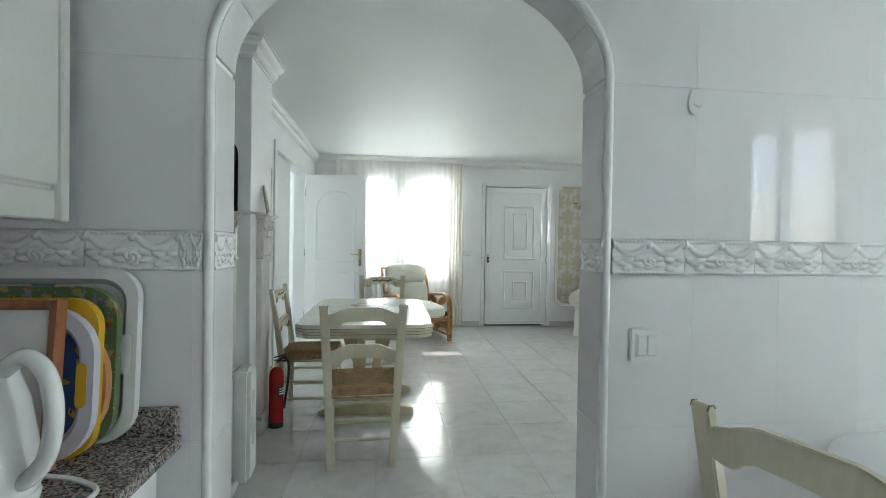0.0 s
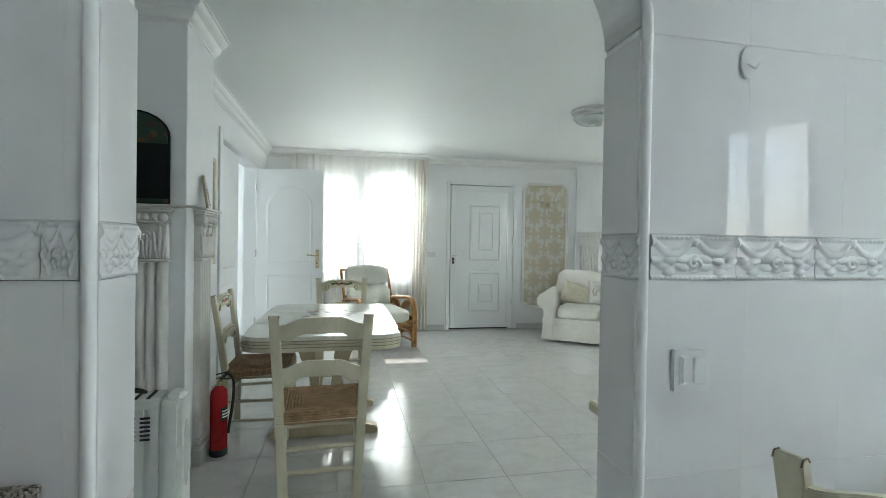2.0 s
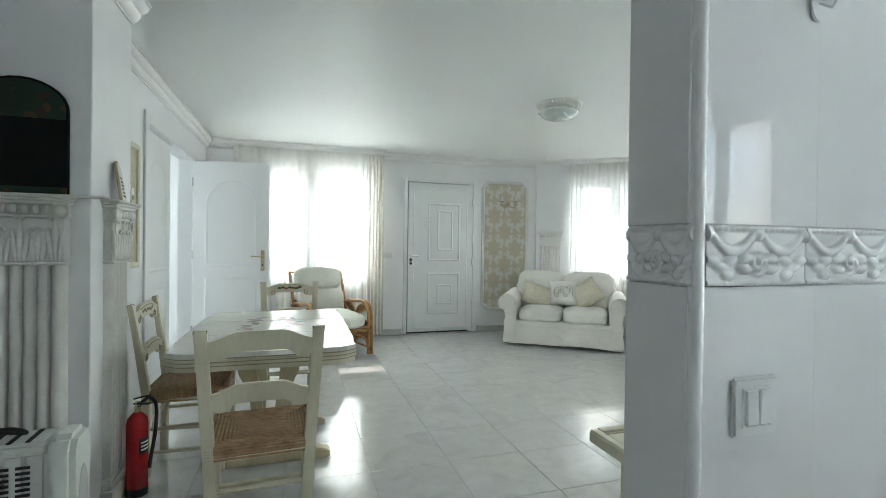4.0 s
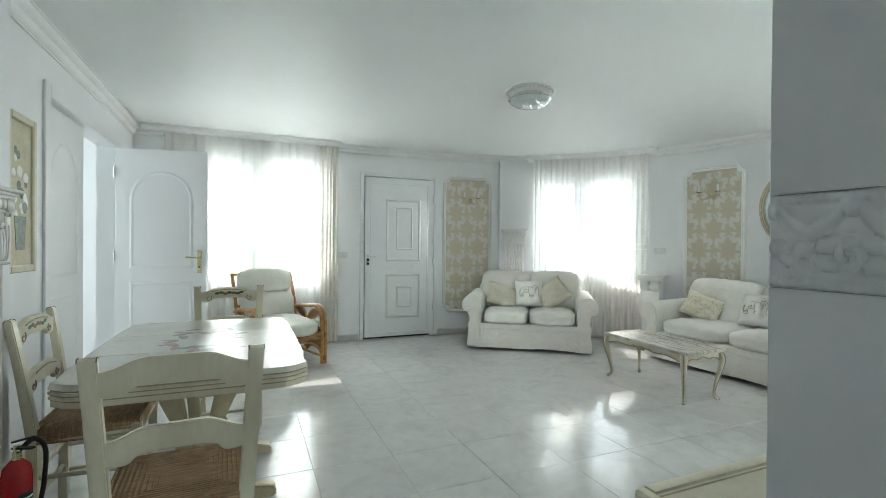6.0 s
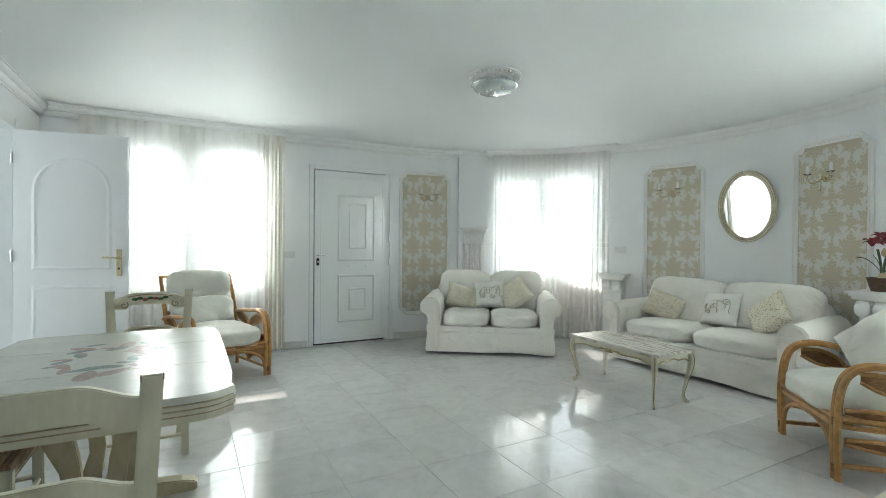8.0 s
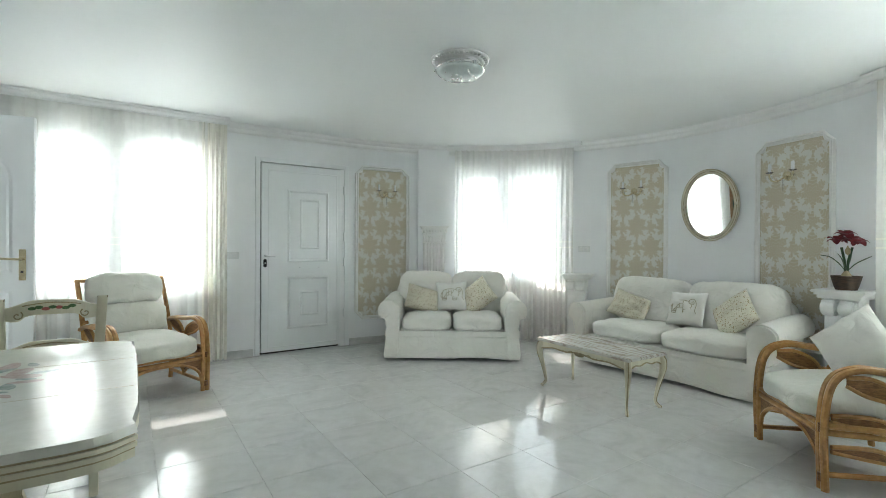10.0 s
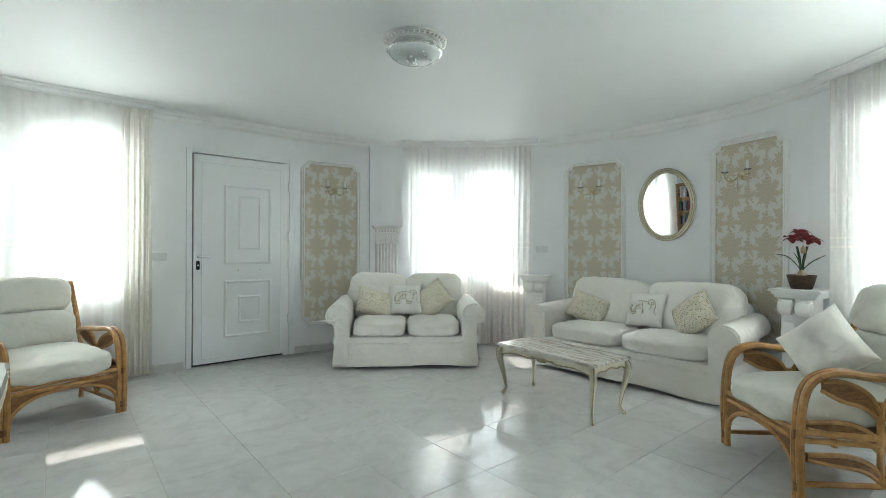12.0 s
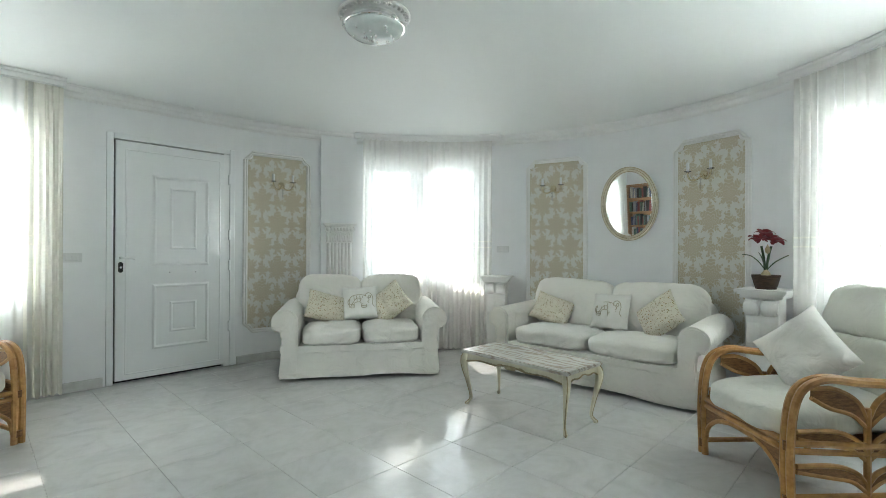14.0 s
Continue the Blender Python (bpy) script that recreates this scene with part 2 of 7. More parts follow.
def damask_material():
    """Beige damask flowers in a half-drop repeat on pale silvery paper; u runs along local x, v along local z."""
    m, nt, b = shader("damask_wallpaper")
    tc = nt.nodes.new("ShaderNodeTexCoord")
    sp = nt.nodes.new("ShaderNodeSeparateXYZ")
    nz = node(nt, "ShaderNodeTexNoise", Scale=42.0, Detail=3.0)
    nt.links.new(tc.outputs["Object"], nz.inputs["Vector"])
    nt.links.new(tc.outputs["Object"], sp.inputs[0])
    wob = math_node(nt, "MULTIPLY_ADD", nz.outputs["Fac"], 0.22, -0.11)
    W, H = 0.31, 0.47

    def flower(du, dv, size, n, ph):
        u = math_node(nt, "SUBTRACT", math_node(nt, "FRACT", math_node(nt, "ADD", math_node(nt, "MULTIPLY", sp.outputs[0], 1 / W), du + 50)), 0.5)
        v = math_node(nt, "SUBTRACT", math_node(nt, "FRACT", math_node(nt, "ADD", math_node(nt, "MULTIPLY", sp.outputs[2], 1 / H), dv + 50)), 0.5)
        v = math_node(nt, "MULTIPLY", v, H / W)
        r = math_node(nt, "SQRT", math_node(nt, "ADD", math_node(nt, "MULTIPLY", u, u), math_node(nt, "MULTIPLY", math_node(nt, "MULTIPLY", v, v), 0.55)))
        th = math_node(nt, "ARCTAN2", u, v)
        petal = math_node(nt, "MULTIPLY_ADD", math_node(nt, "COSINE", math_node(nt, "MULTIPLY_ADD", th, n, ph)), 0.055, size)
        petal = math_node(nt, "ADD", petal, math_node(nt, "MULTIPLY", math_node(nt, "COSINE", math_node(nt, "MULTIPLY", th, 3 * n)), 0.03))
        petal = math_node(nt, "ADD", petal, math_node(nt, "MULTIPLY", math_node(nt, "COSINE", th), 0.05))
        petal = math_node(nt, "ADD", petal, wob)
        inside = math_node(nt, "LESS_THAN", r, petal)
        vein = math_node(nt, "GREATER_THAN", math_node(nt, "COSINE", math_node(nt, "MULTIPLY_ADD", r, 80.0, math_node(nt, "MULTIPLY", math_node(nt, "COSINE", math_node(nt, "MULTIPLY", th, n)), 2.4))), 0.72)
        return math_node(nt, "MULTIPLY", inside, math_node(nt, "SUBTRACT", 1.0, math_node(nt, "MULTIPLY", vein, 0.6)))

    a = flower(0.0, 0.0, 0.295, 8, 0.0)
    c = flower(0.5, 0.5, 0.295, 8, 0.0)
    d = flower(0.5, 0.02, 0.155, 5, 0.6)
    e = flower(0.0, 0.52, 0.155, 5, 0.6)
    mask = math_node(nt, "MAXIMUM", math_node(nt, "MAXIMUM", a, c), math_node(nt, "MAXIMUM", d, e))
    mx = nt.nodes.new("ShaderNodeMix")
    mx.data_type = "RGBA"
    mx.inputs[6].default_value = (0.68, 0.67, 0.62, 1)
    mx.inputs[7].default_value = (0.55, 0.485, 0.36, 1)
    nt.links.new(mask, mx.inputs[0])
    nt.links.new(mx.outputs[2], b.inputs["Base Color"])
    rr = math_node(nt, "MULTIPLY_ADD", mask, 0.25, 0.45)
    nt.links.new(rr, b.inputs["Roughness"])
    bp = node(nt, "ShaderNodeBump", Strength=0.3, Distance=0.001)
    nt.links.new(mask, bp.inputs["Height"])
    nt.links.new(bp.outputs[0], b.inputs["Normal"])
    return m


def print_material(name, ground, spots, scale, amount, rough=0.85, stretch=(1, 1, 1)):
    """Scattered small printed motifs on plain cloth or plastic."""
    m, nt, b = shader(name)
    v = coords(nt, stretch)
    nz = node(nt, "ShaderNodeTexNoise", Scale=scale * 2.2, Detail=3.0)
    nt.links.new(v, nz.inputs["Vector"])
    vo = node(nt, "ShaderNodeTexVoronoi", Scale=scale)
    ad = nt.nodes.new("ShaderNodeVectorMath")
    ad.operation = "MULTIPLY_ADD"
    ad.inputs[1].default_value = (0.035, 0.035, 0.035)
    nt.links.new(nz.outputs["Color"], ad.inputs[0])
    nt.links.new(v, ad.inputs[2])
    nt.links.new(ad.outputs[0], vo.inputs["Vector"])
    mask = math_node(nt, "LESS_THAN", vo.outputs["Distance"], amount)
    sep = nt.nodes.new("ShaderNodeSeparateColor")
    nt.links.new(vo.outputs["Color"], sep.inputs[0])
    hue = ramp(nt, sep.outputs[0], tuple((i / max(1, len(spots) - 1), c) for i, c in enumerate(spots)))
    mx = nt.nodes.new("ShaderNodeMix")
    mx.data_type = "RGBA"
    mx.inputs[6].default_value = (*ground, 1)
    nt.links.new(hue, mx.inputs[7])
    nt.links.new(mask, mx.inputs[0])
    nt.links.new(mx.outputs[2], b.inputs["Base Color"])
    b.inputs["Roughness"].default_value = rough
    n2 = node(nt, "ShaderNodeTexNoise", Scale=240.0)
    nt.links.new(v, n2.inputs["Vector"])
    bp = node(nt, "ShaderNodeBump", Strength=0.3, Distance=0.002)
    nt.links.new(n2.outputs["Fac"], bp.inputs["Height"])
    nt.links.new(bp.outputs[0], b.inputs["Normal"])
    return m


def marble_top_material():
    """Pale stone with long brownish veins."""
    m, nt, b = shader("veined_marble_top")
    v = coords(nt, (1, 0.35, 1))
    wv = node(nt, "ShaderNodeTexWave", Scale=5.5, Distortion=14.0, Detail=5.0)
    wv.inputs["Detail Scale"].default_value = 1.6
    nt.links.new(v, wv.inputs["Vector"])
    nt.links.new(ramp(nt, wv.outputs["Fac"], ((0.0, (0.47, 0.40, 0.34)), (0.14, (0.57, 0.52, 0.47)), (0.4, (0.66, 0.63, 0.58)), (1.0, (0.70, 0.68, 0.64)))), b.inputs["Base Color"])
    b.inputs["Roughness"].default_value = 0.13
    return m


MARBLE = floor_material()
GRANITE = granite_material()
VOILE = sheer_material("ivory_voile", (0.95, 0.94, 0.905), 0.17)
VOILEDENSE = sheer_material("cream_voile_border", (0.92, 0.90, 0.83), 0.05)
GLASS = glass_material()
MIRROR = mirror_material()
DAMASK = damask_material()
FLORAL = print_material("sprigged_cotton", (0.77, 0.72, 0.59), ((0.42, 0.27, 0.12), (0.38, 0.34, 0.18), (0.50, 0.30, 0.16)), 56, 0.29)
THREAD = surface("beige_thread", (0.50, 0.45, 0.34), (0.62, 0.57, 0.45), 0.7, 60)
EMBROID = surface("embroidered_cotton", (0.86, 0.845, 0.80), (0.90, 0.885, 0.84), 0.9, 3.5, 260, 0.3, sheen=0.2)
SUNFLOWER = print_material("sunflower_print", (0.003, 0.022, 0.010), ((0.05, 0.035, 0.004), (0.02, 0.010, 0.003)), 15, 0.34, 0.7)
FRUITS = print_material("fruit_print", (0.13, 0.20, 0.09), ((0.30, 0.05, 0.03), (0.45, 0.38, 0.10), (0.30, 0.30, 0.25), (0.25, 0.2, 0.4)), 45, 0.42, 0.4)
MARBLETOP = marble_top_material()
DARKPIC = surface("dark_panel", (0.003, 0.004, 0.004), (0.006, 0.007, 0.007), 0.6, spec=0.15)

# ---- mesh helpers ----
def part(name, bm, material, parent=None, label="", smooth=False):
    """Links a bmesh as one mesh object, under a thing or a part where one is given."""
    me = bpy.data.meshes.new(name)
    bm.normal_update()
    bm.to_mesh(me)
    bm.free()
    me.materials.append(material)
    if smooth:
        me.shade_smooth()
        me.set_sharp_from_angle(angle=radians(42))
    ob = new(name, me)
    if parent:
        ob.parent = parent
    if label:
        ob["label"] = label
    return ob


def thing(name, m, label, category, group="", kind=""):
    ob = new(name)
    ob.matrix_world = m
    ob.empty_display_size = 0.1
    return tagged(ob, label, category, group, kind)


def structure(ob, label):
    return tagged(ob, label, "", "", "structure")


def box(bm, x0, x1, y0, y1, z0, z1, bevel=0.0, m=None, seg=1):
    r = bmesh.ops.create_cube(bm, size=1)
    vs = r["verts"]
    for v in vs:
        v.co = Vector(((x0 + x1) / 2 + v.co.x * (x1 - x0), (y0 + y1) / 2 + v.co.y * (y1 - y0), (z0 + z1) / 2 + v.co.z * (z1 - z0)))
    if m is not None:
        for v in vs:
            v.co = m @ v.co
    if bevel:
        es = list({e for v in vs for e in v.link_edges})
        bmesh.ops.bevel(bm, geom=es, offset=bevel, segments=seg, affect="EDGES", clamp_overlap=True)
    return bm


def boxed(*a, **k):
    return box(bmesh.new(), *a, **k)


def tube(bm, pts, r, n=8, r2=None):
    """A round rod along points; r at the start, r2 at the end."""
    pts = [Vector(p) for p in pts]
    rings = []
    up = None
    for i, p in enumerate(pts):
        d = (pts[min(i + 1, len(pts) - 1)] - pts[max(i - 1, 0)]).normalized()
        if up is None:
            up = d.orthogonal().normalized()
        up = (up - d * up.dot(d)).normalized()
        side = d.cross(up)
        rr = r if r2 is None else r + (r2 - r) * i / (len(pts) - 1)
        rings.append([bm.verts.new(p + (up * math.cos(2 * math.pi * k / n) + side * math.sin(2 * math.pi * k / n)) * rr) for k in range(n)])
    for a, b in zip(rings, rings[1:]):
        for k in range(n):
            bm.faces.new((a[k], a[(k + 1) % n], b[(k + 1) % n], b[k]))
    bm.faces.new(rings[0][::-1])
    bm.faces.new(rings[-1])
    return bm


def tubed(pts, r, n=8, r2=None):
    return tube(bmesh.new(), pts, r, n, r2)


def lathe(profile, n=24, m=None, a0=0.0, a1=360.0):
    """Turns (radius, height) pairs about z."""
    bm = bmesh.new()
    full = abs(a1 - a0 - 360) < 1e-6
    cnt = n if full else n + 1
    rings = []
    for r, z in profile:
        ring = []
        for k in range(cnt):
            a = radians(a0 + (a1 - a0) * k / n)
            v = Vector((max(r, 1e-4) * math.cos(a), max(r, 1e-4) * math.sin(a), z))
            ring.append(bm.verts.new(m @ v if m is not None else v))
        rings.append(ring)
    for a, b in zip(rings, rings[1:]):
        for k in range(n):
            j = (k + 1) % cnt
            bm.faces.new((a[k], a[j], b[j], b[k]))
    return bm


def prism(bm, poly, depth, m):
    """Extrudes a polygon of (x, y) by depth along z, then places it by m."""
    a = [bm.verts.new(m @ Vector((x, y, 0))) for x, y in poly]
    b = [bm.verts.new(m @ Vector((x, y, depth))) for x, y in poly]
    n = len(poly)
    bm.faces.new(a[::-1])
    bm.faces.new(b)
    for i in range(n):
        bm.faces.new((a[i], a[(i + 1) % n], b[(i + 1) % n], b[i]))
    return bm


def prismed(poly, depth, m, bevel=0.0):
    bm = prism(bmesh.new(), poly, depth, m)
    bmesh.ops.recalc_face_normals(bm, faces=bm.faces)
    if bevel:
        bmesh.ops.bevel(bm, geom=[e for e in bm.edges if e.calc_face_angle(0) > 0.7], offset=bevel, segments=2, affect="EDGES", clamp_overlap=True)
    return bm


XZ = Matrix(((1, 0, 0, 0), (0, 0, -1, 0), (0, 1, 0, 0), (0, 0, 0, 1)))   # polygon x, y becomes x, z; depth runs to -y
YZ = Matrix(((0, 0, 1, 0), (1, 0, 0, 0), (0, 1, 0, 0), (0, 0, 0, 1)))    # polygon x, y becomes y, z; depth runs to +x


def sweep(bm, path, profile, closed=False):
    """Runs a profile of (out, up) along a path of (point, outward) pairs that stay level."""
    rings = [[bm.verts.new(Vector(p) + Vector(o) * u + Vector((0, 0, w))) for u, w in profile] for p, o in path]
    for a, b in zip(rings, rings[1:]):
        for k in range(len(profile) - 1):
            bm.faces.new((a[k], a[k + 1], b[k + 1], b[k]))
    for ring in (rings[0], rings[-1]):
        bm.faces.new(ring)
    bmesh.ops.recalc_face_normals(bm, faces=bm.faces)
    return bm


def soft_block(w, d, h, power=5.0, n=14, wrinkle=0.006, seed=0, crown=0.0):
    """A stuffed block: a rounded box with slight dents, its base at z 0."""
    bm = bmesh.new()
    bmesh.ops.create_cube(bm, size=2)
    bmesh.ops.subdivide_edges(bm, edges=bm.edges[:], cuts=n, use_grid_fill=True)
    for v in bm.verts:
        c = v.co
        k = (abs(c.x) ** power + abs(c.y) ** power + abs(c.z) ** power) ** (1 / power)
        c = c / k
        p = Vector((c.x * w / 2, c.y * d / 2, c.z * h / 2))
        p.z += crown * (1 - c.x * c.x) * (1 - c.y * c.y) * (1 if c.z > 0 else 0)
        q = Vector((p.x * 9 + seed * 7, p.y * 9, p.z * 9))
        p += c.normalized() * noise.noise(q) * wrinkle + c.normalized() * noise.noise(q * 3.1) * wrinkle * 0.35
        v.co = p + Vector((0, 0, h / 2))
    return bm


def pillow(w, h, t, n=18, seed=0):
    """A throw pillow: pinched seams, pointed corners, in the x-z plane, base at z 0."""
    bm = bmesh.new()
    sides = []
    for s in (1, -1):
        g = []
        for i in range(n + 1):
            row = []
            for j in range(n + 1):
                a, b = 2 * i / n - 1, 2 * j / n - 1
                f = max(0.0, (1 - a ** 4)) ** 0.6 * max(0.0, (1 - b ** 4)) ** 0.6
                pinch = 1 - 0.06 * (1 - b * b) * a * a, 1 - 0.06 * (1 - a * a) * b * b
                wr = noise.noise(Vector((a * 2.3 + seed * 5, b * 2.3, s))) * 0.018 * f + noise.noise(Vector((a * 6 + seed, b * 6, s))) * 0.006 * f
                row.append(bm.verts.new((a * w / 2 * pinch[0], -s * (f * t / 2 + 0.004 + wr), (b * pinch[1] + 1) * h / 2)))
            g.append(row)
        sides.append(g)
        for i in range(n):
            for j in range(n):
                q = (g[i][j], g[i + 1][j], g[i + 1][j + 1], g[i][j + 1])
                bm.faces.new(q if s > 0 else q[::-1])
    f, b = sides
    edge = [(i, 0) for i in range(n)] + [(n, j) for j in range(n)] + [(i, n) for i in range(n, 0, -1)] + [(0, j) for j in range(n, 0, -1)]
    for k in range(len(edge)):
        (i, j), (p, q) = edge[k], edge[(k + 1) % len(edge)]
        bm.faces.new((f[i][j], b[i][j], b[p][q], f[p][q]))
    return bm


def arc_pts(c, r, a0, a1, n, plane="xz", squash=1.0):
    out = []
    for k in range(n + 1):
        a = radians(a0 + (a1 - a0) * k / n)
        u, w = r * math.cos(a), r * squash * math.sin(a)
        out.append((c[0] + u, c[1], c[2] + w) if plane == "xz" else (c[0], c[1] + u, c[2] + w) if plane == "yz" else (c[0] + u, c[1] + w, c[2]))
    return out


def smooth_line(pts, n=6):
    """A Catmull-Rom line through points."""
    p = [Vector(q) for q in pts]
    p = [p[0] * 2 - p[1]] + p + [p[-1] * 2 - p[-2]]
    out = []
    for i in range(1, len(p) - 2):
        for k in range(n):
            t = k / n
            out.append(0.5 * ((2 * p[i]) + (p[i + 1] - p[i - 1]) * t + (2 * p[i - 1] - 5 * p[i] + 4 * p[i + 1] - p[i + 2]) * t * t + (3 * p[i] - p[i - 1] - 3 * p[i + 1] + p[i + 2]) * t ** 3))
    out.append(p[-2])
    return out


# ---- structure ----
TH = 0.22


def arc_block(bm, a0, a1, z0, z1, r0=RAD, r1=RAD + TH, step=2.0):
    n = max(1, math.ceil(abs(a1 - a0) / step))
    rows = [[bm.verts.new(on_arc(a0 + (a1 - a0) * k / n, r, z)) for r, z in ((r0, z0), (r0, z1), (r1, z1), (r1, z0))] for k in range(n + 1)]
    for a, b in zip(rows, rows[1:]):
        for i in range(4):
            bm.faces.new((a[i], b[i], b[(i + 1) % 4], a[(i + 1) % 4]))
    bm.faces.new(rows[0])
    bm.faces.new(rows[-1][::-1])


# windows of the round wall: angles and heights of each opening
SILL, HEAD = 0.80, 2.12
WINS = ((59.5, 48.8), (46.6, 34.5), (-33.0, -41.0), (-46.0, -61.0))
bm = bmesh.new()
edges = [90.0]
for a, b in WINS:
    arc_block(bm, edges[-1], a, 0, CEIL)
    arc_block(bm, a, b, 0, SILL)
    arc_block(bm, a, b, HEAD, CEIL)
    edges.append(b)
END_ANGLE = -math.degrees(math.asin((CY - ARCH1 + 0.0) / RAD))
arc_block(bm, edges[-1], END_ANGLE, 0, CEIL)
bmesh.ops.recalc_face_normals(bm, faces=bm.faces)
wall_round = structure(part("wall_east", bm, PAINT), "curved white painted plaster wall with windows")

# straight back wall, window openings and entrance door opening
DX0, DX1, DTOP = 1.475, 2.435, 2.10
PANES = ((-0.29, 0.08), (0.35, 0.90))
bm = bmesh.new()
xs = LEFT - 0.2
for a, b in PANES:
    box(bm, xs, a, BACK, BACK + TH, 0, CEIL)
    box(bm, a, b, BACK, BACK + TH, 0, SILL)
    box(bm, a, b, BACK, BACK + TH, HEAD - 0.03, CEIL)
    xs = b
box(bm, xs, DX0, BACK, BACK + TH, 0, CEIL)
box(bm, DX0, DX1, BACK, BACK + TH, DTOP, CEIL)
wall_back = structure(part("wall_north", bm, PAINT), "straight white painted back wall")
if DX1 > CX:
    structure(part("wall_fill", boxed(DX1, DX1 + 0.02, BACK, BACK + TH, 0, CEIL), PAINT), "white wall beside the entrance door")

# left wall with the double doorway
LD0, LD1, LDT = 4.50, 6.07, 2.10
bm = bmesh.new()
box(bm, LEFT - 0.14, LEFT, 2.95, LD0, 0, CEIL)
box(bm, LEFT - 0.14, LEFT, LD1, BACK, 0, CEIL)
box(bm, LEFT - 0.14, LEFT, LD0, LD1, LDT, CEIL)
structure(part("wall_west", bm, PAINT), "white painted side wall with double doorway")

# chimney breast and the recess before it
BRX, BRY0, BRY1 = -0.80, 2.90, 3.38
bm = boxed(-2.2, BRX, BRY0, BRY1, 0, CEIL, 0.004)
structure(part("chimney_breast", bm, PAINT), "white painted chimney breast")
structure(part("wall_recess", boxed(-2.34, -2.2, ARCH0, BRY1, 0, CEIL), PAINT), "white painted wall of the recess")

# arch wall: columns of quads over the arch, reveal included
def arch_z(x):
    u = abs(x - AX) / AW
    return ASPRING + AH * math.sqrt(max(0.0, 1 - u * u)) if u <= 1 else 0.0


bm = bmesh.new()
WX0, WX1 = -2.34, 4.5
prof = [(WX0, 0), (AX - AW, 0)]
prof += [(AX - AW * math.cos(math.pi * k / 40), ASPRING + AH * math.sin(math.pi * k / 40)) for k in range(41)]
prof += [(AX + AW, 0), (WX1, 0), (WX1, CEIL), (WX0, CEIL)]
prism(bm, prof, ARCH1 - ARCH0 - 0.012, Matrix.Translation((0, ARCH1, 0)) @ XZ)
bmesh.ops.recalc_face_normals(bm, faces=bm.faces)
bmesh.ops.triangulate(bm, faces=[f for f in bm.faces if len(f.verts) > 4])
arch_wall = structure(part("wall_arch", bm, PAINT), "wall with an arched opening to the kitchen")

# kitchen shell
bm = bmesh.new()
box(bm, KLEFT - 0.12, KLEFT, KBACK, ARCH0 + 0.01, 0, CEIL)
structure(part("wall_kitchen_west", bm, GLAZE), "white glazed kitchen side wall")
bm = bmesh.new()
KWX0, KWX1, KWZ0, KWZ1 = 2.97, 3.83, 0.98, 2.25
box(bm, KLEFT - 0.12, KWX0, KBACK - 0.14, KBACK, 0, CEIL)
box(bm, KWX1, KRIGHT + 0.12, KBACK - 0.14, KBACK, 0, CEIL)
box(bm, KWX0, KWX1, KBACK - 0.14, KBACK, 0, KWZ0)
box(bm, KWX0, KWX1, KBACK - 0.14, KBACK, KWZ1, CEIL)
structure(part("wall_kitchen_south", bm, PAINT), "kitchen end wall with a window")
structure(part("wall_kitchen_east", boxed(KRIGHT, KRIGHT + 0.12, KBACK, ARCH0, 0, CEIL), PAINT), "white kitchen wall")

# ceilings, one over living room, kitchen and side room
structure(part("ceiling", boxed(-4.2, 5.9, KBACK - 0.2, BACK + 0.3, CEIL, CEIL + 0.12), CEILING), "smooth satin white ceiling")

# side room behind the double door
bm = bmesh.new()
box(bm, -4.2, -4.06, 3.4, 7.0, 0, CEIL)
box(bm, -4.06, LEFT - 0.14, BACK, BACK + 0.14, 0, CEIL)
box(bm, -4.06, -2.2, 3.3, 3.42, 0, CEIL)
structure(part("wall_side_room", bm, PAINT), "white walls of the side room")

# ground outside
structure(part("ground", boxed(-400, 400, -400, 400, -0.5, -0.06), EARTH), "pale paved ground outside")

# cornice
CORN = [(0.0, -0.098), (0.008, -0.098), (0.008, -0.086), (0.020, -0.082), (0.036, -0.066), (0.042, -0.050), (0.042, -0.044), (0.058, -0.038), (0.076, -0.024), (0.080, -0.014), (0.080, -0.009), (0.092, -0.007), (0.092, 0.0), (0.0, 0.0)]
bm = bmesh.new()
sweep(bm, [((LEFT, BRY1, CEIL), (1, 0, 0)), ((LEFT, BACK, CEIL), (1, -1, 0))], CORN)
sweep(bm, [((LEFT, BACK, CEIL), (1, -1, 0)), ((CX, BACK, CEIL), (0, -1, 0))] + [(on_arc(a, RAD, CEIL), -on_arc(a, 1.0) + Vector((CX, CY, 0))) for a in np.linspace(88, END_ANGLE, 70)], CORN)
structure(part("cornice", bm, CORNICE, smooth=True), "white moulded plaster cornice")
bm = bmesh.new()
big = [(u * 1.0, w * 1.1) for u, w in CORN]
sweep(bm, [((-2.2, BRY0, CEIL), (0, -1, 0)), ((BRX, BRY0, CEIL), (1, -1, 0)), ((BRX, BRY1, CEIL), (1, 0, 0))], big)
structure(part("cornice_breast", bm, CORNICE, smooth=True), "white moulded cornice round the chimney breast")

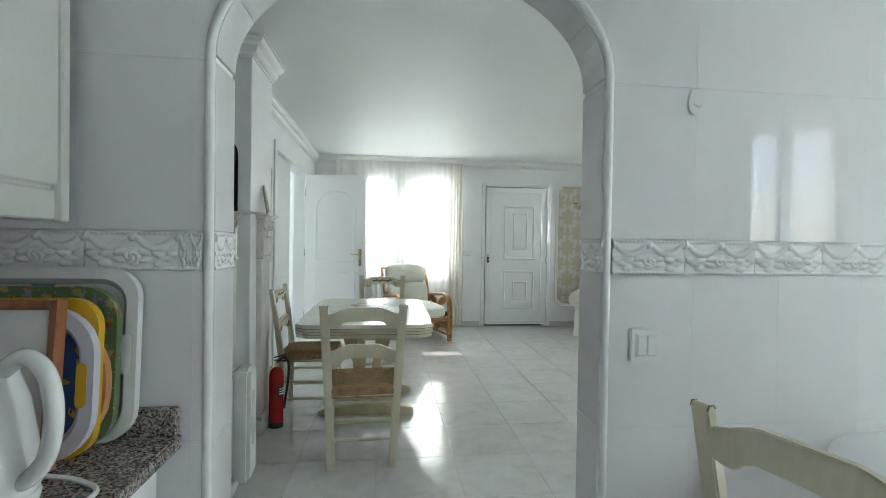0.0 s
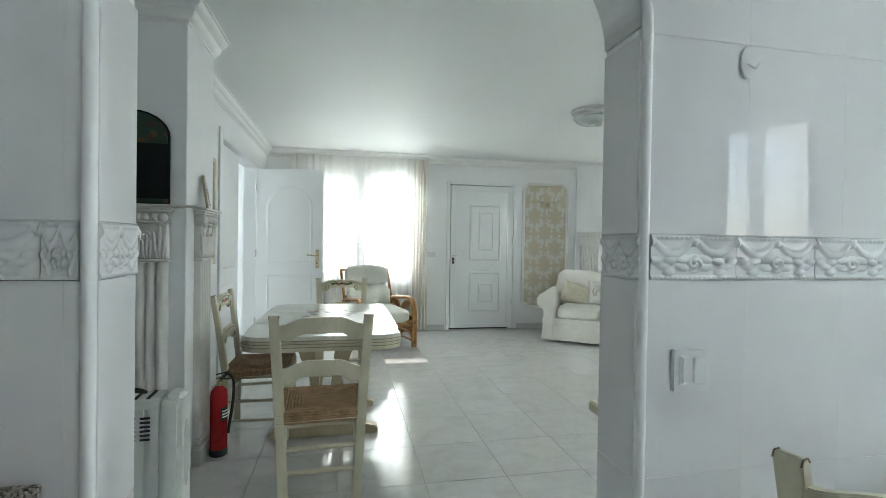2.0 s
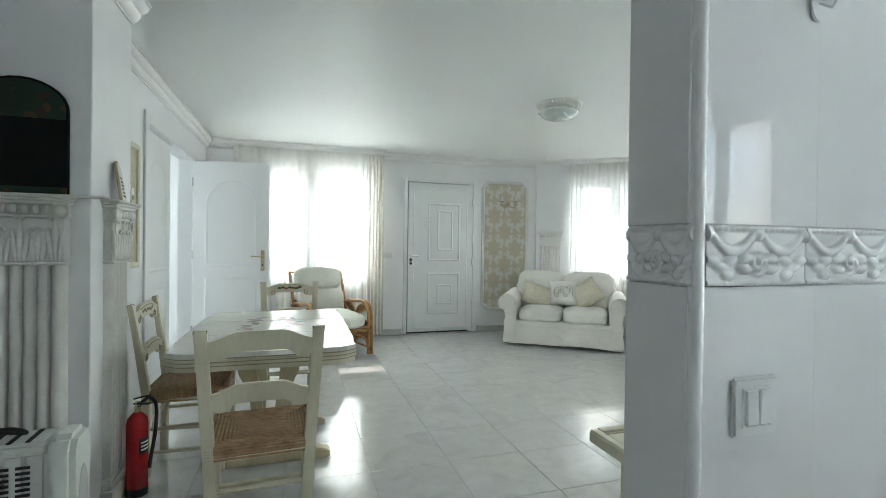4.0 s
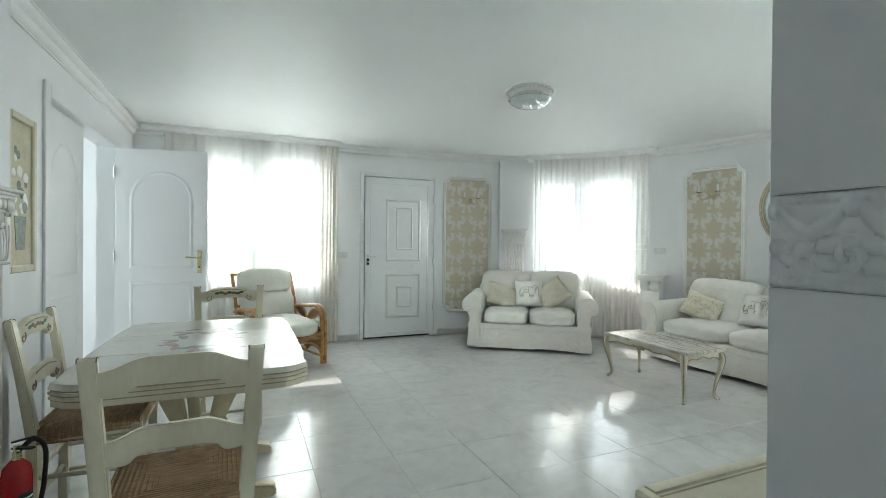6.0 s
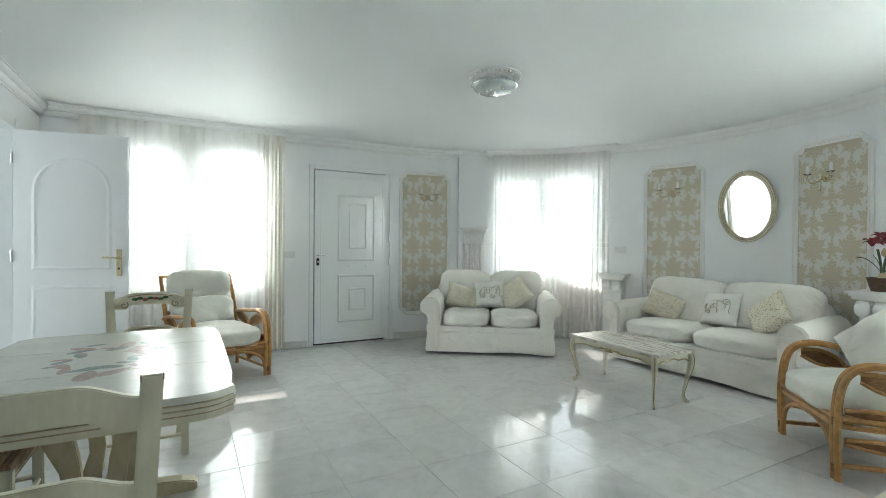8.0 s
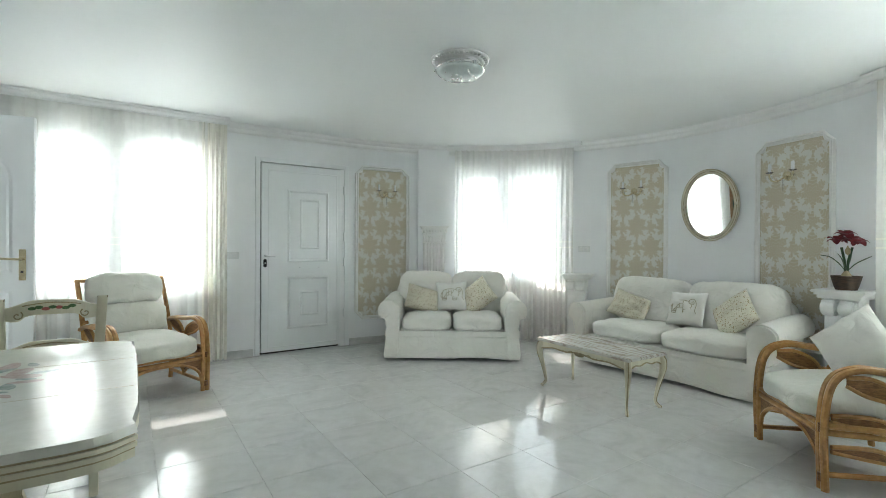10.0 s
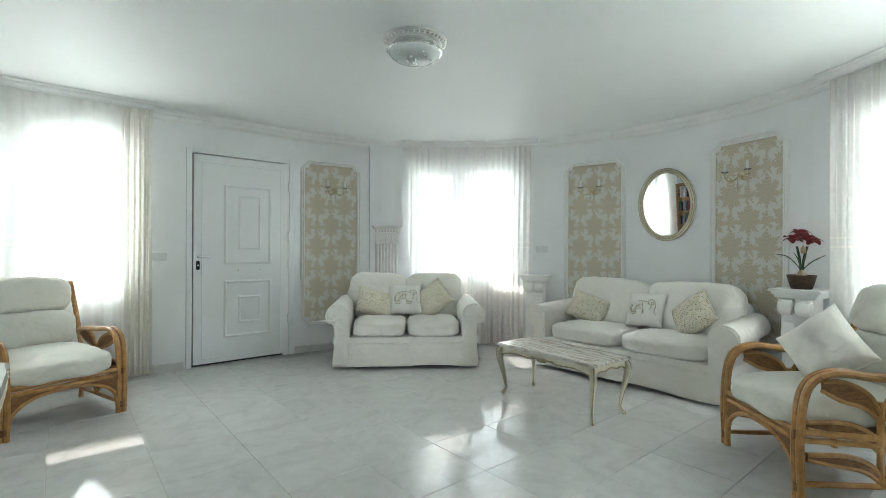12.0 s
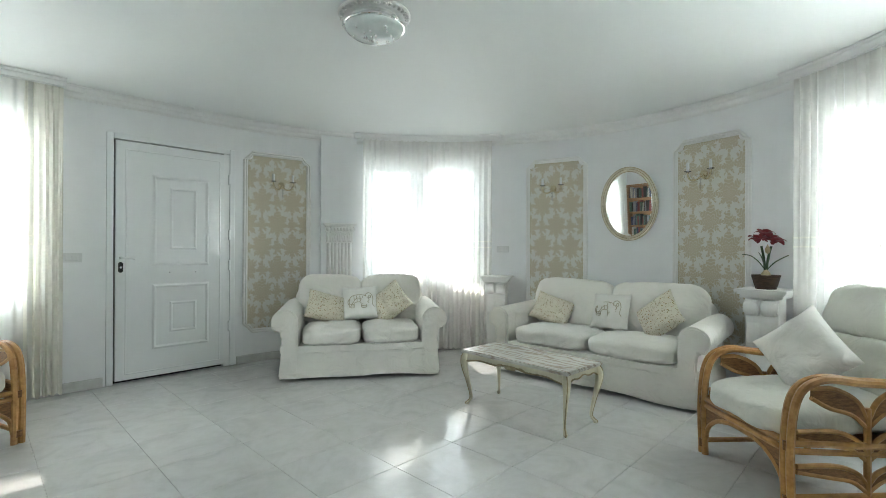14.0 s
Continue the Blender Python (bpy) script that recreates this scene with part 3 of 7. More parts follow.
# curtain pelmets: cornice mouldings that stand off the wall
PEL = [(0.15, -0.062), (0.168, -0.062), (0.168, -0.054), (0.180, -0.048), (0.192, -0.034), (0.196, -0.026), (0.196, -0.020), (0.212, -0.014), (0.218, -0.008), (0.218, 0.0), (0.15, 0.0), (0.15, -0.062)]
bm = bmesh.new()
sweep(bm, [((LEFT + 0.1, BACK, CEIL), (0, -1, 0)), ((1.14, BACK, CEIL), (0, -1, 0))], PEL)
structure(part("pelmet_trim", bm, CORNICE, smooth=True), "white moulded plaster curtain pelmet")
for a0, a1 in ((63.0, 28.5), (-27.5, -62)):
    bm = bmesh.new()
    sweep(bm, [(on_arc(a, RAD, CEIL), Vector((CX, CY, 0)) - on_arc(a, 1.0)) for a in np.linspace(a0, a1, 24)], [(u - 0.05, w) for u, w in PEL])
    structure(part("pelmet_trim", bm, CORNICE, smooth=True), "white moulded plaster curtain pelmet on the curved wall")

# skirting
SK = [(0.0, 0.0), (0.012, 0.0), (0.012, 0.072), (0.008, 0.08), (0.0, 0.08)]
bm = bmesh.new()
sweep(bm, [((LEFT, LD1 + 0.1, 0), (1, 0, 0)), ((LEFT, BACK, 0), (1, -1, 0))], SK)
sweep(bm, [((LEFT, BACK, 0), (1, -1, 0)), ((DX0 - 0.07, BACK, 0), (0, -1, 0))], SK)
sweep(bm, [(on_arc(a, RAD, 0), Vector((CX, CY, 0)) - on_arc(a, 1.0)) for a in np.linspace(87.5, END_ANGLE, 60)], SK)
sweep(bm, [((LEFT, BRY1, 0), (1, 0, 0)), ((LEFT, LD0 - 0.1, 0), (1, 0, 0))], SK)
structure(part("baseboard", bm, MARBLE), "polished marble-look skirting tiles")


def window_unit(name, m, w, h):
    """A white casement with one pane; local x across, z up, y outwards."""
    ob = structure(thing(name, m, "", ""), "white aluminium casement window")
    for i, (x0, x1, z0, z1) in enumerate(((0, 0.05, 0, h), (w - 0.05, w, 0, h), (0.05, w - 0.05, 0, 0.05), (0.05, w - 0.05, h - 0.05, h))):
        part("window_frame", boxed(x0, x1, 0.08, 0.13, z0, z1, 0.004), ALU, ob)
    p = part("pane", boxed(0.05, w - 0.05, 0.10, 0.106, 0.05, h - 0.05), GLASS, ob)
    p.visible_shadow = False
    part("window_sill", boxed(-0.02, w + 0.02, -0.02, 0.08, -0.02, 0.0, 0.004), LACQUER, ob)
    return ob


for i, (a, b) in enumerate(PANES):
    window_unit("window_%d" % (i + 1), pose(a, BACK, SILL), b - a, HEAD - 0.03 - SILL)
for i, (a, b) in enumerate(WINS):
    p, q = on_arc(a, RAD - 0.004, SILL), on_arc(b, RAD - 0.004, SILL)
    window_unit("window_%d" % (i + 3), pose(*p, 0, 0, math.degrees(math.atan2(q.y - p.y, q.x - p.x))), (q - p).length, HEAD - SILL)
KWM = 3.36
window_unit("window_7", pose(KWX1, KBACK, KWZ0, 0, 0, 180), KWX1 - KWM, KWZ1 - KWZ0)
window_unit("window_8", pose(KWM, KBACK, KWZ0, 0, 0, 180), KWM - KWX0, KWZ1 - KWZ0)

# unseen house-sized block, added to keep the low sun off the window
bm = boxed(-9, 9, 12, 18, -0.06, 7.05)
nb = thing("neighbour_house", pose(0, 0, 0), "unseen pale block outside, added to keep low sun off the window", "house")
part("wall", bm, CONCRETE, nb)
part("blocker_top", boxed(-9.1, 9.1, 11.95, 18.1, 7.05, 7.13), CONCRETE, nb)

# ---- doors ----
def panel_ring(bm, x0, x1, z0, z1, y, w=0.03, t=0.012):
    """A raised mitred moulding round a panel, proud of the plane y towards -y."""
    o = [(x0, z0), (x1, z0), (x1, z1), (x0, z1)]
    n = [(x0 + w, z0 + w), (x1 - w, z0 + w), (x1 - w, z1 - w), (x0 + w, z1 - w)]
    mid = [((a[0] + b[0]) / 2, (a[1] + b[1]) / 2) for a, b in zip(o, n)]
    rows = [[bm.verts.new((x, yy, z)) for x, z in q] for q, yy in ((o, y), (mid, y - t), (n, y))]
    for a, b in zip(rows, rows[1:]):
        for i in range(4):
            bm.faces.new((a[i], a[(i + 1) % 4], b[(i + 1) % 4], b[i]))


def entrance_door():
    ob = structure(thing("door_1", pose(DX0, BACK, 0), "", ""), "closed white aluminium entrance door with raised panels")
    w = DX1 - DX0
    part("gap", boxed(0, w, 0.05, 0.06, 0, DTOP), GAP, ob, "dark gap round the door")
    bm = boxed(0.013, w - 0.013, 0.0, 0.045, 0.024, DTOP - 0.008, 0.003)
    part("leaf", bm, ALU, ob)
    bm = bmesh.new()
    panel_ring(bm, 0.29, 0.77, 1.005, 1.82, 0.0, 0.035, 0.008)
    panel_ring(bm, 0.43, 0.66, 1.155, 1.72, 0.0, 0.028, 0.007)
    part("upper_panel", bm, ALU, ob)
    bm = bmesh.new()
    panel_ring(bm, 0.29, 0.77, 0.26, 0.845, 0.0, 0.035, 0.008)
    panel_ring(bm, 0.43, 0.66, 0.40, 0.68, 0.0, 0.028, 0.007)
    part("lower_panel", bm, ALU, ob)
    bm = bmesh.new()
    panel_ring(bm, 0.085, w - 0.085, 0.07, DTOP - 0.075, 0.0, 0.012, 0.003)
    part("edge_bead", bm, ALU, ob)
    for x0, x1, z0, z1 in ((-0.05, 0.0, 0, DTOP + 0.05), (w, w + 0.05, 0, DTOP + 0.05), (0, w, DTOP, DTOP + 0.05)):
        part("door_frame", boxed(x0, x1, -0.012, 0.05, z0, z1, 0.003), ALU, ob)
    for z in (0.35, 0.95, 1.25, 1.80):
        part("hinge", boxed(w - 0.014, w + 0.008, -0.022, 0.0, z, z + 0.10, 0.004), ALU, ob)
    lock = part("lock_plate", boxed(0.035, 0.07, -0.014, 0.0, 0.955, 1.045, 0.008, seg=2), BLACK, ob, "black lock escutcheon")
    part("keyhole", lathe([(0, 0), (0.009, 0), (0.009, 0.006), (0, 0.006)], 12, pose(0.052, -0.014, 1.0, 90)), CHROME, lock)
    bm = tubed(smooth_line([(0.052, 0, 1.08), (0.052, -0.05, 1.08), (0.10, -0.055, 1.08), (0.15, -0.055, 1.075)]), 0.009)
    part("door_handle", bm, ALU, ob, smooth=True)
    for x in (0.43, 0.65):
        part("screw", lathe([(0, 0), (0.007, 0), (0.006, 0.005), (0, 0.006)], 10, pose(x, -0.001, 0.945, 90)), STEEL, ob)
    return ob


entrance_door()


def arched(x0, x1, z0, zs, rise, n=16):
    """The outline of a panel with an arched top."""
    c, a = (x0 + x1) / 2, (x1 - x0) / 2
    return [(x0, z0), (x1, z0)] + [(c + a * math.cos(math.pi * k / n), zs + rise * math.sin(math.pi * k / n)) for k in range(n + 1)]


def inner_leaf(name, m, w, handle):
    """A white lacquered leaf with an arched raised panel; local x from the hinge, faces -y."""
    ob = structure(thing(name, m, "", ""), "open white lacquered door leaf with arched panel" if handle else "closed white lacquered door leaf with arched panel")
    part("leaf", boxed(0, w, 0, 0.04, 0.01, LDT - 0.01, 0.003), LACQUER, ob)
    for side in (0, 1):
        bm = bmesh.new()
        o, i = arched(0.12, w - 0.12, 0.98, 1.62, 0.27), arched(0.155, w - 0.155, 1.015, 1.62, 0.235)
        y = 0.0 if not side else 0.04
        s = -1 if not side else 1
        mid = [((a[0] + b[0]) / 2, (a[1] + b[1]) / 2) for a, b in zip(o, i)]
        rows = [[bm.verts.new((x, y + s * t, z)) for x, z in q] for q, t in ((o, 0), (mid, 0.0045), (i, 0.001))]
        for a, b in zip(rows, rows[1:]):
            for k in range(len(a)):
                bm.faces.new((a[k], a[(k + 1) % len(a)], b[(k + 1) % len(a)], b[k]))
        panel = bm
        bmesh.ops.recalc_face_normals(panel, faces=panel.faces)
        part("arched_panel", panel, LACQUER, ob)
        bm = bmesh.new()
        panel_ring(bm, 0.12, w - 0.12, 0.16, 0.86, 0.0, 0.035, 0.0045)
        if side:
            for v in bm.verts:
                v.co.y = 0.04 - v.co.y
        part("lower_panel", bm, LACQUER, ob)
    for z in (0.25, 1.05, 1.82):
        part("hinge", tubed([(-0.004, -0.008, z), (-0.004, -0.008, z + 0.09)], 0.008), STEEL, ob)
    if handle:
        for s, y in ((-1, 0.0), (1, 0.04)):
            pl = part("door_handle", boxed(w - 0.085, w - 0.045, y - 0.004, y + 0.004, 0.93, 1.15, 0.003), BRASS, ob, "brass lever handle on a long plate")
            part("lever", tubed(smooth_line([(w - 0.065, y, 1.08), (w - 0.065, y + s * 0.045, 1.08), (w - 0.11, y + s * 0.05, 1.082), (w - 0.17, y + s * 0.048, 1.085)]), 0.008), BRASS, pl, smooth=True)
            part("keyhole", lathe([(0, 0), (0.008, 0), (0.008, 0.003), (0, 0.003)], 10, pose(w - 0.065, y + s * 0.004, 0.99, 90)), BLACK, pl)
    return ob


LEAFW = (LD1 - LD0) / 2
HX, HY = LEFT + 0.005, LD1 - 0.01
inner_leaf("door_2", pose(HX, HY, 0, 0, 0, math.degrees(math.atan2(-0.16, 0.78))), LEAFW, True)
inner_leaf("door_3", pose(LEFT - 0.03, LD0 + 0.005, 0, 0, 0, 90), LEAFW, False)
bm = bmesh.new()
for y0, y1, z0, z1 in ((LD0 - 0.085, LD0, 0, LDT + 0.085), (LD1, LD1 + 0.085, 0, LDT + 0.085), (LD0, LD1, LDT, LDT + 0.085)):
    box(bm, LEFT, LEFT + 0.018, y0, y1, z0, z1, 0.004)
structure(part("trim", bm, LACQUER), "white door casing")

# ---- curtains ----
def curtain(name, line, z0, z1, folds, depth, label, border=True, seed=0, material=None):
    """A hanging sheer: line gives (point, inward) along u in 0..1."""
    ob = thing(name, pose(*line(0.5)[0].to_tuple()[:2], 0), label, "curtain", "sheer curtains")
    base = line(0.5)[0]

    def cloth(z_a, z_b, off, rows):
        bm = bmesh.new()
        n = folds * 9
        grid = []
        for j in range(rows + 1):
            z = z_a + (z_b - z_a) * j / rows
            k = (z - z0) / (z1 - z0)
            row = []
            for i in range(n + 1):
                u = i / n
                p, o = line(u)
                ph = u * folds * 2 * math.pi
                wob = noise.noise(Vector((u * folds * 0.7 + seed, k * 1.3, seed)))
                amp = depth * (0.55 + 0.45 * (1 - k)) * (0.7 + 0.6 * wob)
                sway = math.sin(ph + 1.7 * wob + 0.6 * (1 - k)) * amp + math.sin(ph * 2.3 + seed) * amp * 0.3
                q = p + o * (sway + off)
                hem = 0.012 * math.sin(ph * 1.0) if j == 0 and z_a == z0 else 0
                row.append(bm.verts.new((q.x - base.x, q.y - base.y, z + hem)))
            grid.append(row)
        for a, b in zip(grid, grid[1:]):
            for i in range(n):
                bm.faces.new((a[i], a[i + 1], b[i + 1], b[i]))
        return bm

    part("voile", cloth(z0, z1, 0.0, 16), material or VOILE, ob, smooth=True)
    if border:
        for za in (1.185, 1.25):
            part("woven_border", cloth(za, za + 0.012, 0.004, 1), VOILEDENSE, ob, "denser woven border stripe")
    return ob


def straight(x0, x1, y):
    return lambda u: (Vector((x0 + (x1 - x0) * u, y, 0)), Vector((0, -1, 0)))


def round_line(a0, a1, off):
    def f(u):
        a = a0 + (a1 - a0) * u
        return on_arc(a, RAD - off, 0), (Vector((CX, CY, 0)) - on_arc(a, 1.0))
    return f


CTOP = CEIL - 0.035
curtain("curtain", straight(-0.72, 0.95, BACK - 0.115), 0.03, CTOP, 17, 0.016, "gathered ivory voile curtain over a bright window", seed=1)
curtain("curtain", straight(0.90, 1.13, BACK - 0.11), 0.03, CTOP, 5, 0.028, "gathered cream voile curtain at the window's edge", seed=2, material=VOILEDENSE)
curtain("curtain", round_line(61.0, 45.0, 0.115), 0.03, CTOP, 11, 0.017, "gathered ivory voile curtain on the curved wall", seed=3)
curtain("curtain", round_line(45.2, 30.5, 0.105), 0.03, CTOP, 11, 0.017, "gathered ivory voile curtain on the curved wall", seed=4)
curtain("curtain", round_line(-29.0, -36.0, 0.10), 0.03, CTOP, 6, 0.028, "gathered cream voile curtain beside the flower stand", seed=5)
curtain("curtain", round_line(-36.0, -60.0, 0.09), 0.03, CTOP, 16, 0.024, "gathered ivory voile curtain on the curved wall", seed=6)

# ---- wallpaper panels ----
def wall_panel(a0, a1, z0, z1):
    """A damask panel in a moulded frame with notched corners; bent to the round wall. Local x runs along the wall."""
    am = (a0 + a1) / 2
    m = Matrix.Translation(on_arc(am, RAD, 0)) @ pose(0, 0, 0, 0, 0, am - 90)
    inv = m.inverted()
    ob = thing("wall_panel", m, "beige damask wallpaper panel in a white moulded frame", "wall panel", "damask panels")
    arc = abs(a0 - a1) * math.pi / 180 * RAD
    c = 0.055

    def place(s, z, off):
        return inv @ on_arc(am - s / RAD * 180 / math.pi, RAD - off, z)
    h = arc / 2

    def paper():
        bm = bmesh.new()
        n, rows = 10, []
        for k in range(n + 1):
            s = -h + arc * k / n
            cut = max(0.0, c - (h - abs(s)))
            rows.append([bm.verts.new(place(s, z, o)) for z, o in ((z0 + cut, 0.003), (z1 - cut, 0.003), (z1 - cut, 0.0), (z0 + cut, 0.0))])
        for a, b in zip(rows, rows[1:]):
            for i in range(4):
                bm.faces.new((a[i], b[i], b[(i + 1) % 4], a[(i + 1) % 4]))
        bmesh.ops.recalc_face_normals(bm, faces=bm.faces)
        return bm
    part("wallpaper", paper(), DAMASK, ob)
    ts = (0.35, 0.8, 1.25)
    ring = [(-h, z0 + c), (-h, z1 - c)] + [(-h + c * math.sin(t), z1 - c * math.cos(t)) for t in ts]
    ring += [(-h + c, z1), (h - c, z1)] + [(h - c * math.sin(t), z1 - c * math.cos(t)) for t in ts[::-1]]
    ring += [(h, z1 - c), (h, z0 + c)] + [(h - c * math.sin(t), z0 + c * math.cos(t)) for t in ts]
    ring += [(h - c, z0), (-h + c, z0)] + [(-h + c * math.sin(t), z0 + c * math.cos(t)) for t in ts[::-1]]
    bm = bmesh.new()
    rows = []
    for i, (s, z) in enumerate(ring):
        p, q = ring[i - 1], ring[(i + 1) % len(ring)]
        d = Vector((q[0] - p[0], q[1] - p[1])).normalized()
        nrm = Vector((-d.y, d.x))
        rows.append([bm.verts.new(place(s + nrm.x * u, z + nrm.y * u, o)) for u, o in ((-0.004, 0.0), (-0.004, 0.012), (0.01, 0.018), (0.018, 0.012), (0.03, 0.02), (0.042, 0.012), (0.042, 0.0))])
    for i, a in enumerate(rows):
        b = rows[(i + 1) % len(rows)]
        for k in range(6):
            bm.faces.new((a[k], b[k], b[k + 1], a[k + 1]))
    bmesh.ops.recalc_face_normals(bm, faces=bm.faces)
    part("frame_moulding", bm, PLASTER, ob, "white plaster moulding")
    return ob


PANELS = ((85.5, 73.2), (22.1, 10.2), (-8.5, -20.3))
for a, b in PANELS:
    wall_panel(a, b, 0.34, 2.13)


def wall_light(a, z):
    m = Matrix.Translation(on_arc(a, RAD - 0.004, z)) @ pose(0, 0, 0, 0, 0, a - 90)
    ob = thing("wall_light", m, "brass twin-arm wall light with candle tubes and crystal drops", "wall lamp", "twin-arm wall lights")
    part("backplate", lathe([(0, 0), (0.035, 0), (0.035, 0.006), (0.02, 0.016), (0, 0.02)], 20, pose(0, 0, 0, 90)), BRASS, ob, smooth=True)
    for s in (-1, 1):
        arm = part("arm", tubed(smooth_line([(0, -0.015, 0.0), (s * 0.03, -0.05, -0.045), (s * 0.075, -0.075, -0.05), (s * 0.10, -0.08, -0.01), (s * 0.10, -0.08, 0.02)]), 0.0075), BRASS, ob, smooth=True)
        part("drip_pan", lathe([(0.004, 0.0), (0.028, 0.008), (0.03, 0.012), (0.004, 0.006)], 16, pose(s * 0.10, -0.08, 0.02)), GLASS, arm, "clear glass drip pan", smooth=True)
        part("candle_tube", lathe([(0.0, 0), (0.013, 0), (0.013, 0.075), (0.009, 0.08), (0, 0.08)], 14, pose(s * 0.10, -0.08, 0.028)), WHITEPLASTIC, arm, "white candle tube", smooth=True)
        for k in range(3):
            x = s * (0.085 + 0.02 * k)
            part("crystal_drop", lathe([(0, 0), (0.006, 0.014), (0.003, 0.024), (0, 0.03)], 6, pose(x, -0.08 - 0.012 * (k - 1), -0.03)), GLASS, arm, "crystal drop")
    for k in range(3):
        part("crystal_drop", lathe([(0, 0), (0.010, 0.02), (0.004, 0.036), (0, 0.042)], 6, pose(0, -0.055, -0.075 - 0.035 * k)), GLASS, ob, "crystal drop")
    return ob


for a in (78.6, 16.8, -13.2):
    wall_light(a, 1.84)


def oval_mirror(a, z, w, h):
    m = Matrix.Translation(on_arc(a, RAD - 0.030, z)) @ pose(0, 0, 0, 3.2, 0, a - 91.6)
    ob = thing("wall_mirror", m, "oval wall mirror in an antique gilt frame", "mirror")
    n = 64

    def ring(scale_list):
        bm = bmesh.new()
        rows = [[bm.verts.new(((w / 2 + o) * math.cos(2 * math.pi * k / n), y, (h / 2 + o) * math.sin(2 * math.pi * k / n))) for k in range(n)] for o, y in scale_list]
        for r, q in zip(rows, rows[1:]):
            for k in range(n):
                bm.faces.new((r[k], r[(k + 1) % n], q[(k + 1) % n], q[k]))
        bmesh.ops.recalc_face_normals(bm, faces=bm.faces)
        return bm
    part("gilt_frame", ring([(0, 0), (0, -0.024), (-0.006, -0.032), (-0.014, -0.03), (-0.02, -0.022), (-0.032, -0.026), (-0.042, -0.03), (-0.048, -0.022), (-0.05, -0.01)]), GOLDFRAME, ob, smooth=True)
    for o, y in ((-0.004, -0.030), (-0.024, -0.0245), (-0.047, -0.024)):
        part("dark_line", tubed([((w / 2 + o) * math.cos(2 * math.pi * k / n), y, (h / 2 + o) * math.sin(2 * math.pi * k / n)) for k in range(n + 1)], 0.0028, 5), OCHRE, ob, "dark antiqued line")
    for k in range(4):
        t = math.pi / 2 * k
        part("clasp", lathe([(0, 0), (0.016, 0.002), (0.014, 0.008), (0.006, 0.013), (0, 0.014)], 12, pose((w / 2 - 0.025) * math.cos(t), -0.026, (h / 2 - 0.025) * math.sin(t), 90)), GOLDFRAME, ob, smooth=True)
    bm = bmesh.new()
    f = [bm.verts.new(((w / 2 - 0.046) * math.cos(2 * math.pi * k / n), -0.014, (h / 2 - 0.046) * math.sin(2 * math.pi * k / n))) for k in range(n)]
    bm.faces.new(f)
    part("mirror_glass", bm, MIRROR, ob, "mirror glass")
    return ob


oval_mirror(0.6, 1.625, 0.575, 0.735)

